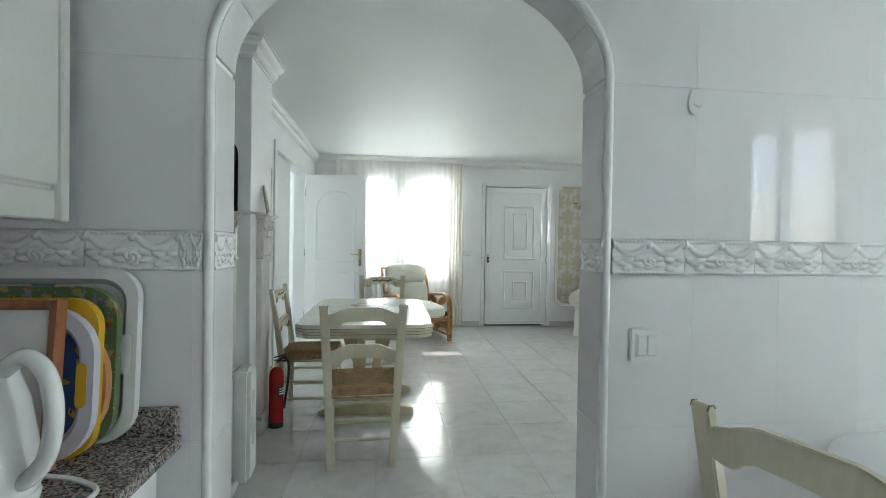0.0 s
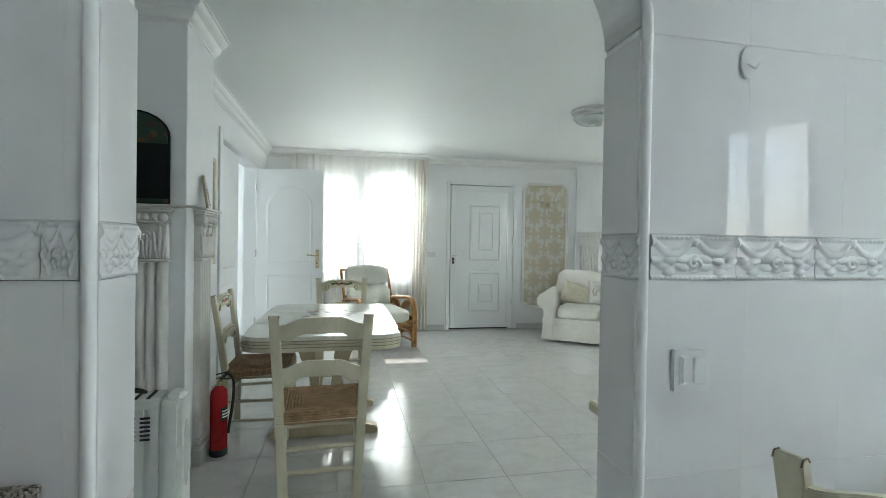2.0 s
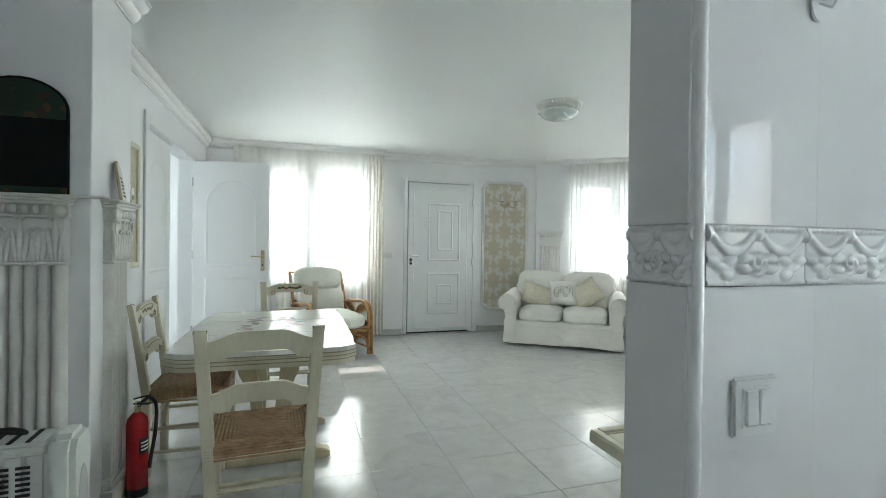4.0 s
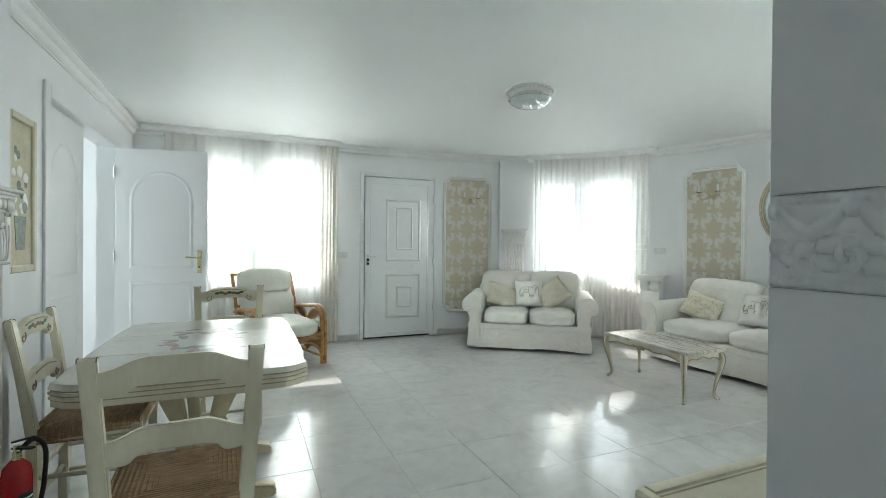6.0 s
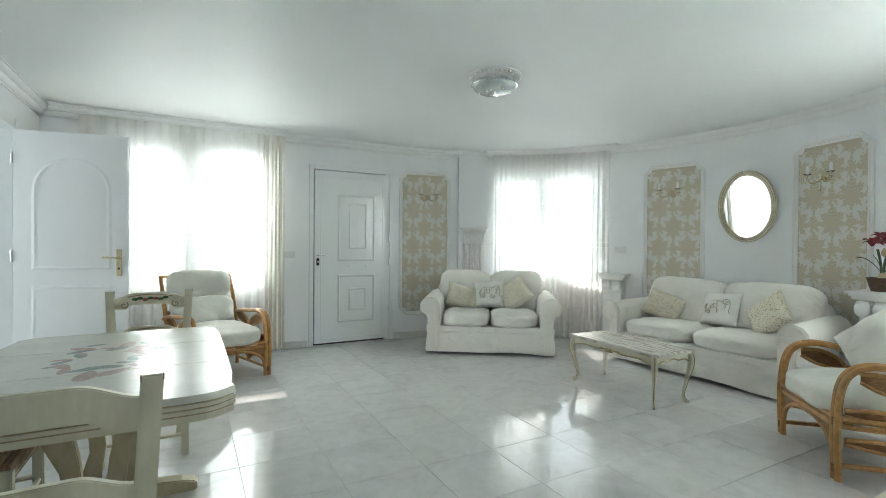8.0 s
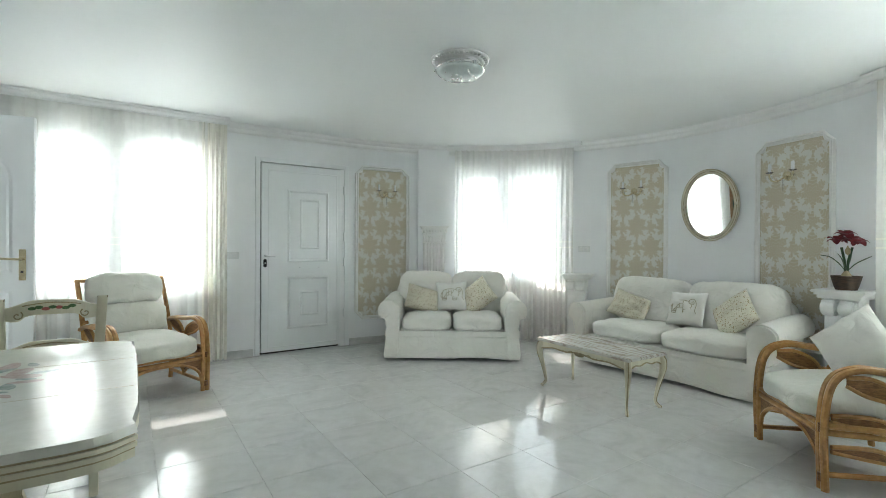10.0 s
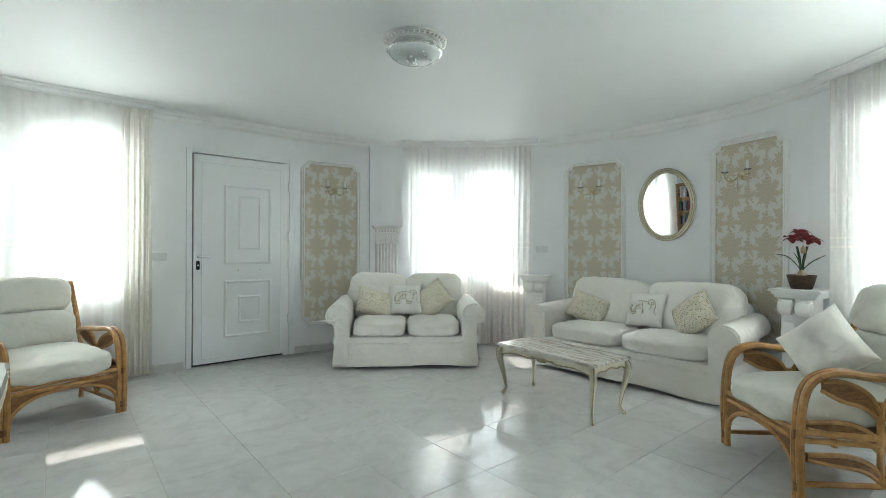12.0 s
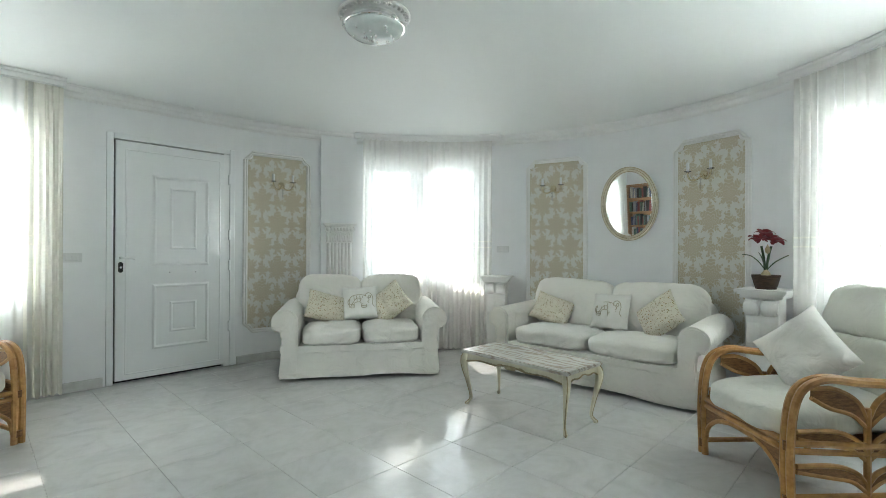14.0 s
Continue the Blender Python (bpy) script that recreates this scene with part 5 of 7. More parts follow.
def ladder_chair(name, m, label, group):
    """Cream ladder-back chair with a rush seat; local x across, faces +y."""
    ob = thing(name, m, label, "chair", group)
    for s in (-1, 1):
        pts = [(-0.0175, 0.0), (0.0175, 0.0), (0.02, 0.30), (0.02, 0.44), (-0.018, 0.70), (-0.05, 0.895), (-0.058, 0.905), (-0.072, 0.905), (-0.078, 0.893), (-0.05, 0.70), (-0.018, 0.44), (-0.0175, 0.30)]
        bm = prismed(pts, 0.045, Matrix.Translation((s * 0.165 - 0.0225, 0, 0)) @ YZ, 0.004)
        for v in bm.verts:
            v.co.x += s * 0.045 * v.co.z / 0.9
        post = part("back_post", bm, CREAM, ob, smooth=True)
        for e in (-1, 1):
            x = s * (0.165 + 0.045) + e * 0.0215
            part("worn_edge", tubed([(x, -0.052, 0.897), (x, -0.058, 0.9045), (x, -0.072, 0.9045), (x, -0.077, 0.893)], 0.0016, 5), WORN, post, "worn brown edge")
        leg = part("front_leg", prismed([(-0.016, 0), (0.016, 0), (0.02, 0.40), (0.02, 0.44), (-0.02, 0.44), (-0.02, 0.40)], 0.036, Matrix.Translation((s * 0.195 - 0.018, 0.36, 0)) @ YZ, 0.004), CREAM, ob)
        for z in (0.13, 0.25):
            part("side_stretcher", tubed([(s * 0.175, 0.0, z), (s * 0.195, 0.36, z)], 0.011), CREAM, ob, smooth=True)
        part("seat_rail", tubed([(s * 0.185, 0.0, 0.405), (s * 0.195, 0.36, 0.405)], 0.016), CREAM, ob, smooth=True)
    for y, z, x in ((0.0, 0.16, 0.17), (0.36, 0.12, 0.195), (0.36, 0.24, 0.195), (0.0, 0.27, 0.175)):
        part("stretcher", tubed([(-x, y, z), (x, y, z)], 0.011), CREAM, ob, smooth=True)
    for y in (0.0, 0.36):
        part("seat_rail", tubed([(-0.19, y, 0.405), (0.19, y, 0.405)], 0.016), CREAM, ob, smooth=True)
    # shaped back rails with scrolled lower ends
    for zb, hw, hh, yy in ((0.800, 0.19, 0.095, -0.058), (0.597, 0.18, 0.093, -0.026)):
        top = [(hw * (1 - 2 * k / 24), zb + hh - 0.034 + 0.034 * ogee(min(1.0, (1 - abs(1 - 2 * k / 24)) / 0.62))) for k in range(25)]
        half_low = [(1.0, -0.004), (0.86, -0.010), (0.74, -0.011), (0.66, -0.006), (0.61, 0.004), (0.58, 0.011), (0.53, 0.013), (0.49, 0.018), (0.25, 0.020)]
        low = [(-hw * u, zb + v) for u, v in half_low] + [(hw * u, zb + v) for u, v in half_low[::-1]]
        rail = part("back_rail", prismed(top + low, 0.022, Matrix.Translation((0, yy + 0.011, 0)) @ XZ, 0.003), CREAM, ob)
        for s in (-1, 1):
            sp = [(s * (hw * 0.72 + (0.024 - 0.0022 * k) * math.cos(0.75 * k + 2.2)), yy + 0.0115, zb + 0.020 + (0.024 - 0.0022 * k) * math.sin(0.75 * k + 2.2)) for k in range(10)]
            part("carved_scroll", tubed(sp, 0.0035, 5), OCHRE, rail, "carved scroll picked out in ochre")
        part("carved_line", tubed([(hw * 0.62 * (1 - 2 * k / 12), yy + 0.0115, zb + hh * (0.50 + 0.36 * math.sin(math.pi * (0.2 + 0.6 * k / 12)))) for k in range(13)], 0.003, 5), OCHRE, rail, "carved ochre line")
        if zb > 0.7:
            for k in range(7):
                x = (k - 3) * 0.027
                bm = bmesh.new()
                vs = [bm.verts.new((x + 0.017 * math.cos(2 * math.pi * j / 10), yy + 0.0128 + 0.0004 * (k % 2), zb + 0.055 + 0.005 * math.cos(k * 2.4) + 0.009 * math.sin(2 * math.pi * j / 10))) for j in range(10)]
                bm.faces.new(vs[::-1])
                part("painted_flower" if k in (2, 4) else "painted_leaf", bm, DEEPROSE if k in (2, 4) else DEEPGREEN, rail, "painted rose petal" if k in (2, 4) else "painted green leaf")
    # rush cords wound square by square round a padded core
    bm = soft_block(0.392, 0.374, 0.052, 7, 10, 0.003, 3)
    bmesh.ops.transform(bm, matrix=pose(0, 0.18, 0.395), verts=bm.verts)
    seat = part("rush_seat", bm, RUSH, ob, "brown woven rush seat", smooth=True)

    def cord(a, b, z, r):
        corners = [(-a, 0.18 - b, z), (a, 0.18 - b, z), (a, 0.18 + b, z), (-a, 0.18 + b, z), (-a, 0.18 - b, z)]
        part("rush_cord", tubed(corners, r, 6), RUSH, seat, smooth=True)
    for k in range(13):
        cord(0.197 - 0.0148 * k, 0.188 - 0.0142 * k, 0.4455 - 0.0006 * k, 0.0082)
    for k in range(4):
        cord(0.2, 0.19, 0.400 + 0.012 * k, 0.0085)
    return ob


CH = "cream painted ladder-back chair with a woven rush seat"
c1 = ladder_chair("dining_chair", pose(-0.09, 2.515, 0, 0, 0, 3), CH + " at the table", "chairs round the dining table")
copy_thing(c1, pose(-0.70, 3.49, 0, 0, 0, -90))
copy_thing(c1, pose(-0.02, 4.62, 0, 0, 0, 180))
kc = copy_thing(c1, pose(0.845, 0.70, 0, 0, 0, -76))
tagged(kc, "cream ladder-back chair drawn up to the round kitchen table", "chair", "kitchen chair")

# ---- fireplace corner ----
def pilaster(m, w, h, flutes, label, cap=0.29, mat=None):
    """A fluted plaster pilaster with a carved capital; local x across, stands out to -y."""
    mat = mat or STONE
    ob = thing("plaster_pilaster", m, label, "pilaster", "plaster pilasters")
    bm = bmesh.new()
    pts = [(-w / 2, 0.0)]
    for k in range(flutes):
        x0 = -w / 2 + 0.008 + (w - 0.016) * k / flutes
        x1 = -w / 2 + 0.008 + (w - 0.016) * (k + 1) / flutes
        pts += [(x0, 0.016)] + [(x0 + (x1 - x0) * (0.06 + 0.88 * j / 8), 0.020 + 0.014 * math.sin(math.pi * j / 8) ** 0.7) for j in range(9)] + [(x1, 0.016)]
    pts += [(w / 2, 0.0)]
    flat = []
    for p in pts:
        if not flat or (abs(p[0] - flat[-1][0]) + abs(p[1] - flat[-1][1])) > 1e-5:
            flat.append(p)
    lo = [bm.verts.new((x, -y, 0.14)) for x, y in flat]
    hi = [bm.verts.new((x, -y, h - cap)) for x, y in flat]
    for a in range(len(flat) - 1):
        bm.faces.new((lo[a], lo[a + 1], hi[a + 1], hi[a]))
    bmesh.ops.recalc_face_normals(bm, faces=bm.faces)
    part("fluted_shaft", bm, mat, ob)
    bm = bmesh.new()
    for z0, z1, g in ((0, 0.09, 0.022), (0.09, 0.115, 0.012), (0.115, 0.14, 0.006)):
        box(bm, -w / 2 - g, w / 2 + g, -0.03 - g, 0.0, z0, z1, 0.004)
    part("plinth", bm, mat, ob)
    bm = bmesh.new()
    for z0, z1, g in ((h - cap, h - cap + 0.014, 0.012), (h - cap + 0.014, h - 0.095, 0.004), (h - 0.095, h - 0.082, 0.014), (h - 0.082, h - 0.040, 0.008), (h - 0.040, h - 0.026, 0.022), (h - 0.026, h - 0.014, 0.030), (h - 0.014, h, 0.042)):
        box(bm, -w / 2 - g, w / 2 + g, -0.035 - g, 0.0, z0, z1, 0.004)
    part("capital", bm, mat, ob, "carved capital")
    for s in (-1, 1):
        part("volute", lathe([(0.0, 0.0), (0.034, 0.0), (0.034, 0.014), (0.025, 0.008), (0.016, 0.018), (0.0, 0.020)], 18, pose(s * (w / 2 - 0.012), -0.043, h - 0.066, 90)), mat, ob, smooth=True)
    eggs = max(3, round(w / 0.05))
    for k in range(eggs):
        x = (k + 0.5 - eggs / 2) * (w - 0.07) / eggs
        bm = soft_block(0.026, 0.022, 0.040, 2.4, 4, 0.0, k)
        bmesh.ops.transform(bm, matrix=pose(x, -0.046, h - 0.080), verts=bm.verts)
        part("carved_egg", bm, mat, ob, smooth=True)
    span = cap - 0.115
    for k in range(5):
        x, tall = -w / 2 + w * (k + 0.5) / 5, span * (1.0 if k % 2 == 0 else 0.72)
        for lobe in (-1, 0, 1):
            bm = soft_block(0.020, 0.018, tall * (1.0 if lobe == 0 else 0.8), 2.6, 4, 0.003, k)
            bmesh.ops.transform(bm, matrix=pose(x + lobe * 0.012, -0.040, h - cap + 0.014, 0, lobe * 7), verts=bm.verts)
            part("acanthus_leaf", bm, mat, ob, smooth=True)
        part("leaf_curl", tubed(arc_pts((x, -0.050, h - cap + 0.010 + tall), 0.016, 0, 180, 8), 0.007, 6), mat, ob, smooth=True)
    return ob


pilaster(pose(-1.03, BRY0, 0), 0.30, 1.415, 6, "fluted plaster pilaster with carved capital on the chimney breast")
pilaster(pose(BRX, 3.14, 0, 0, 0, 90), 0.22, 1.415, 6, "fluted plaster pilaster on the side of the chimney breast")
# screen with sunflowers on the capital's shelf
fs = thing("arched_picture", pose(-1.00, BRY0 - 0.05, 1.416), "dark arched panel painted with sunflowers on the shelf", "picture")
out = [(-0.21, 0.0), (0.13, 0.0), (0.13, 0.345)] + [(-0.04 + 0.17 * math.cos(math.pi * k / 14), 0.345 + 0.13 * math.sin(math.pi * k / 14)) for k in range(1, 14)] + [(-0.21, 0.345)]
part("dark_panel", prismed(out, 0.012, Matrix.Translation((0, 0.03, 0)) @ XZ, 0.002), DARKPIC, fs)
arch_top = [(-0.20, 0.31), (0.12, 0.31), (0.12, 0.345)] + [(-0.04 + 0.16 * math.cos(math.pi * k / 14), 0.345 + 0.12 * math.sin(math.pi * k / 14)) for k in range(1, 14)] + [(-0.20, 0.345)]
part("sunflower_band", prismed(arch_top, 0.003, Matrix.Translation((0, 0.017, 0)) @ XZ), SUNFLOWER, fs, "green band with sunflowers")
part("green_rail", boxed(-0.205, 0.125, 0.012, 0.018, 0.002, 0.03), SUNFLOWER, fs)
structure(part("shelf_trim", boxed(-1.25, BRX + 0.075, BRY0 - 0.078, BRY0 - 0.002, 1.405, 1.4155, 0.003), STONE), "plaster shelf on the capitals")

# ornament on the side capital: leaning lettered plaque
pl = thing("wooden_plaque", pose(BRX + 0.035, 3.14, 1.416, 0, -9, 8), "arched wooden plaque with small lettering on the capital", "ornament")
pts = [(-0.05, 0.0), (0.05, 0.0), (0.045, 0.13)] + [(0.045 * math.cos(math.pi * k / 10), 0.13 + 0.055 * math.sin(math.pi * k / 10)) for k in range(1, 10)] + [(-0.045, 0.13)]
part("board", prismed(pts, 0.016, YZ, 0.003), STONE, pl)
for k in range(6):
    part("text_bar", boxed(0.0165, 0.0172, -0.03, 0.03 - 0.012 * (k % 3), 0.02 + 0.017 * k, 0.028 + 0.017 * k), GAP, pl, "dark line of lettering")
part("rope_edge", tubed([(0.008, y * 1.04, z * 1.02) for y, z in pts + pts[:1]], 0.006, 6), OCHRE, pl, "rope edge")

# picture on the side wall
pc = thing("framed_picture", pose(LEFT, 4.095, 1.05), "flower picture in a cream wooden frame", "picture")
for y0, y1, z0, z1 in ((-0.175, -0.135, 0, 0.84), (0.135, 0.175, 0, 0.84), (-0.135, 0.135, 0, 0.04), (-0.135, 0.135, 0.80, 0.84)):
    part("frame_bar", boxed(0.0, 0.025, y0, y1, z0, z1, 0.006), CREAM, pc)
part("print", boxed(0.004, 0.010, -0.135, 0.135, 0.04, 0.80), GREENGOLD, pc, "olive flower print")
rng = random.Random(8)
for k in range(16):
    y, z, s = rng.uniform(-0.09, 0.07), rng.uniform(0.30, 0.66), rng.uniform(0.018, 0.036)
    part("print_flower", lathe([(0, 0.0), (s, 0.0), (s * 0.8, 0.0012), (0, 0.0014)], 9, pose(0.010 + 0.0002 * k, y, z, 0, 90)), PLASTER if k % 3 else PALEGREEN, pc, "pale flower")
part("print_vase", prismed([(-0.05, 0.12), (0.05, 0.12), (0.07, 0.30), (-0.07, 0.30)], 0.002, Matrix.Translation((0.0105, 0, 0)) @ YZ), PALEGREEN, pc, "painted vase")

# fire extinguisher
fe = thing("fire_extinguisher", pose(-0.695, 3.15, 0, 0, 0, 55) @ Matrix.Diagonal((0.80, 0.80, 0.85, 1)), "red fire extinguisher with black hose on the floor", "fire extinguisher")
part("cylinder", lathe([(0, 0.03), (0.056, 0.03), (0.058, 0.04), (0.058, 0.40), (0.052, 0.435), (0.03, 0.46), (0.018, 0.47), (0, 0.47)], 28), RED, fe, smooth=True)
part("foot_ring", lathe([(0.05, 0.0), (0.06, 0.0), (0.06, 0.045), (0.05, 0.045)], 28), BLACK, fe, smooth=True)
part("valve", lathe([(0, 0.468), (0.018, 0.468), (0.018, 0.50), (0.013, 0.505), (0.013, 0.53), (0, 0.53)], 14), BRASS, fe, "brass valve", smooth=True)
for z, t in ((0.515, 6), (0.545, 16)):
    part("lever", boxed(-0.012, 0.012, -0.10, 0.02, 0, 0.008, 0.002, m=pose(0, 0, z, -t)), BLACK, fe)
part("hose", tubed(smooth_line([(0.01, 0, 0.505), (0.07, -0.01, 0.535), (0.12, -0.01, 0.47), (0.115, -0.01, 0.32), (0.085, -0.01, 0.18), (0.075, -0.01, 0.12)], 8), 0.0105), BLACK, fe, "black rubber hose", smooth=True)
part("label_plate", lathe([(0.0586, 0.24), (0.0588, 0.24), (0.0588, 0.33), (0.0586, 0.33)], 10, None, -120, -40), GAP, fe, "dark label with unreadable text")
for k in range(3):
    part("text_bar", lathe([(0.0592, 0.26 + 0.02 * k), (0.0593, 0.26 + 0.02 * k), (0.0593, 0.27 + 0.02 * k), (0.0592, 0.27 + 0.02 * k)], 8, None, -110, -55), PLASTER, fe, "pale text bar")

# oil radiator
ra = thing("oil_radiator", pose(-0.90, 2.36, 0, 0, 0, 4), "grey-white electric oil radiator with slotted top", "radiator")
part("body", boxed(-0.26, 0.20, -0.065, 0.065, 0.06, 0.60, 0.012, seg=2), RADIATOR, ra)
for k in range(8):
    x = -0.235 + 0.054 * k
    part("fin", boxed(x, x + 0.0525, -0.075, 0.075, 0.08, 0.57, 0.008, seg=2), RADIATOR, ra)
for k in range(9):
    part("top_slot", boxed(-0.24 + 0.047 * k, -0.226 + 0.047 * k, -0.055, 0.055, 0.599, 0.602), GAP, ra, "dark slot")
for g in range(4):
    for k in range(6):
        x = -0.035 + 0.052 * g
        part("vent_slot", boxed(x, x + 0.036, -0.0765, -0.074, 0.44 + 0.017 * k, 0.449 + 0.017 * k), GAP, ra, "dark slot")
bm = prismed([(-0.085, 0.05), (0.085, 0.05), (0.085, 0.56), (0.06, 0.61), (-0.06, 0.61), (-0.085, 0.56)], 0.075, Matrix.Translation((0.195, 0, 0)) @ YZ, 0.018)
part("control_end", bm, RADIATOR, ra, smooth=True)
part("grip_recess", prismed([(0.045 * math.cos(2 * math.pi * k / 20), 0.35 + 0.14 * math.sin(2 * math.pi * k / 20)) for k in range(20)], 0.004, Matrix.Translation((0.268, 0, 0)) @ YZ), WHITEPLASTIC, ra)
for x in (-0.18, 0.18):
    part("foot", boxed(x - 0.02, x + 0.02, -0.11, 0.11, 0.0, 0.06, 0.006), RADIATOR, ra)
part("cable", tubed(smooth_line([(0.0, 0.0, 0.606), (0.06, -0.02, 0.625), (0.12, 0.0, 0.612), (0.06, 0.03, 0.62), (-0.05, 0.02, 0.612), (-0.20, -0.02, 0.615)], 6), 0.006), BLACK, ra, "black cable")

# ---- ceiling lamp and rosette ----
cl = thing("ceiling_lamp", pose(2.19, 4.12, CEIL) @ Matrix.Diagonal((0.765, 0.765, 0.80, 1)), "round glass ceiling lamp with chrome rim under a plaster rosette", "ceiling lamp")
part("rosette", lathe([(0.0, 0.0), (0.262, 0.0), (0.262, -0.010), (0.25, -0.020), (0.235, -0.016), (0.222, -0.028), (0.20, -0.034), (0.18, -0.028), (0.17, -0.036), (0.0, -0.036)], 56), PLASTER, cl, "white plaster rosette", smooth=True)
for k in range(36):
    a = 2 * math.pi * k / 36
    bm = soft_block(0.034, 0.024, 0.016, 3, 2, 0.0)
    bmesh.ops.transform(bm, matrix=pose(0.236 * math.cos(a), 0.236 * math.sin(a), -0.032, 0, 0, math.degrees(a)), verts=bm.verts)
    part("rosette_leaf", bm, PLASTER, cl, smooth=True)
part("base", lathe([(0.0, -0.034), (0.155, -0.034), (0.155, -0.082), (0.0, -0.082)], 40), CHROME, cl, "chrome base", smooth=True)
part("rim", lathe([(0.213, -0.082), (0.222, -0.082), (0.226, -0.088), (0.222, -0.094), (0.213, -0.094), (0.213, -0.082)], 56), CHROME, cl, "chrome rim", smooth=True)
for k in range(3):
    a = 2 * math.pi * k / 3 + 0.5
    part("clip", boxed(0.195, 0.228, -0.010, 0.010, -0.098, -0.074, 0.003, m=pose(0, 0, 0, 0, 0, math.degrees(a))), CHROME, cl, "chrome clip")
FROST = surface("frosted_glass", (0.66, 0.72, 0.71), (0.76, 0.81, 0.80), 0.06, 6, 50, 0.02)
part("glass_bowl", lathe([(0.0, -0.084), (0.213, -0.084), (0.213, -0.096), (0.20, -0.118), (0.165, -0.142), (0.11, -0.160), (0.05, -0.169), (0.0, -0.171)], 48), FROST, cl, "pale glass bowl", smooth=True)
rng = random.Random(2)
for k in range(22):
    a, r = rng.uniform(0, 6.28), rng.uniform(0.02, 0.165)
    z = -0.172 + 0.044 * (r / 0.18) ** 2.4
    part("crystal_stud", lathe([(0.0, -0.012), (0.009, -0.006), (0.012, 0.004), (0, 0.008)], 6, pose(r * math.cos(a), r * math.sin(a), z)), CHROME, cl, "faceted crystal stud")

# ---- pilaster and pedestals by the windows ----
# flat strip of wall beside the window
bm = bmesh.new()
arc_block(bm, 70.3, 62.3, 0, CEIL, RAD - 0.05, RAD + 0.01)
bmesh.ops.recalc_face_normals(bm, faces=bm.faces)
structure(part("wall_strip", bm, PAINT), "flat white wall strip beside the window")
q = on_arc(66.2, RAD - 0.052, 0)
pilaster(pose(q.x, q.y, 0, 0, 0, 66.2 - 90), 0.28, 1.45, 7, "white fluted plaster pilaster by the curved window", 0.22, PLASTER)


def pedestal(m, label):
    """A square plaster pedestal with a scrolled corbel under its top; faces -y."""
    ob = thing("pedestal", m, label, "pedestal", "plaster pedestals")
    h = 0.875
    bm = bmesh.new()
    for z0, z1, g in ((h - 0.022, h, 0.165), (h - 0.04, h - 0.022, 0.15), (h - 0.065, h - 0.04, 0.135)):
        box(bm, -g, g, -g, g, z0, z1, 0.005, seg=2)
    part("top_slab", bm, PLASTER, ob)
    part("shaft", boxed(-0.105, 0.105, -0.085, 0.10, 0.12, h - 0.065, 0.006), PLASTER, ob)
    for s in (-1, 1):
        scroll = [(-0.04, h - 0.07), (-0.155, h - 0.075)] + [(-0.115 + 0.058 * math.cos(radians(t)), h - 0.135 + 0.058 * math.sin(radians(t))) for t in range(130, 331, 20)] + [(-0.085, h - 0.25), (-0.11, h - 0.34), (-0.10, h - 0.40), (-0.04, h - 0.42)]
        part("scroll", prismed(scroll, 0.085, Matrix.Translation((s * 0.055 - 0.0425, 0, 0)) @ YZ, 0.005), PLASTER, ob, smooth=True)
        for e in (-1, 1):
            part("volute_ring", lathe([(0.018, 0), (0.045, 0.0), (0.04, 0.009), (0.028, 0.004), (0.02, 0.010), (0, 0.008)], 18, pose(s * 0.0975 if e * s > 0 else s * 0.0125, -0.115, h - 0.135, 0, 90 * e)), PLASTER, ob, smooth=True)
    for k in range(3):
        bm = soft_block(0.05, 0.03, 0.10, 2.5, 4, 0.008, k)
        bmesh.ops.transform(bm, matrix=pose((k - 1) * 0.05, -0.09, 0.40), verts=bm.verts)
        part("carved_leaf", bm, PLASTER, ob, smooth=True)
    bm = bmesh.new()
    for z0, z1, g in ((0, 0.07, 0.15), (0.07, 0.10, 0.135), (0.10, 0.12, 0.12)):
        box(bm, -g, g, -g, g, z0, z1, 0.005)
    part("plinth", bm, PLASTER, ob)
    return ob


PED = on_arc(-26.2, 2.68, 0)
pedestal(pose(PED.x, PED.y, 0, 0, 0, -95), "white plaster pedestal with scrolled corbel under a flower pot")
q = on_arc(28.9, 2.68, 0)
pedestal(pose(q.x, q.y, 0, 0, 0, 28.9 - 90), "white plaster pedestal behind the long sofa")

# amaryllis in a basket pot
am = thing("potted_amaryllis", pose(PED.x, PED.y, 0.875, 0, 0, -60), "red artificial amaryllis in a dark basket pot", "plant")
part("basket_pot", lathe([(0.0, 0.0), (0.065, 0.0), (0.075, 0.03), (0.092, 0.095), (0.094, 0.105), (0.082, 0.105), (0.075, 0.09), (0.0, 0.085)], 28), BASKET, am, smooth=True)
part("bulb", lathe([(0.0, 0.08), (0.035, 0.09), (0.03, 0.115), (0.014, 0.14), (0.0, 0.15)], 14), OCHRE, am, smooth=True)
for s, lean in ((-1, 0.03), (1, 0.035)):
    part("stem", tubed(smooth_line([(s * 0.006, 0, 0.13), (s * 0.012, 0, 0.22), (s * lean, 0, 0.32)], 6), 0.0085), LEAF, am, smooth=True)


def strap_leaf(pts, w):
    bm = bmesh.new()
    p = smooth_line(pts, 5)
    rows = []
    for i, c in enumerate(p):
        k = i / (len(p) - 1)
        ww = w * math.sin(math.pi * (0.12 + 0.86 * k)) + 0.001
        rows.append([bm.verts.new(c + Vector((0, -ww, 0.006))), bm.verts.new(c), bm.verts.new(c + Vector((0, ww, 0.006)))])
    for a, b in zip(rows, rows[1:]):
        for j in range(2):
            bm.faces.new((a[j], a[j + 1], b[j + 1], b[j]))
    return bm


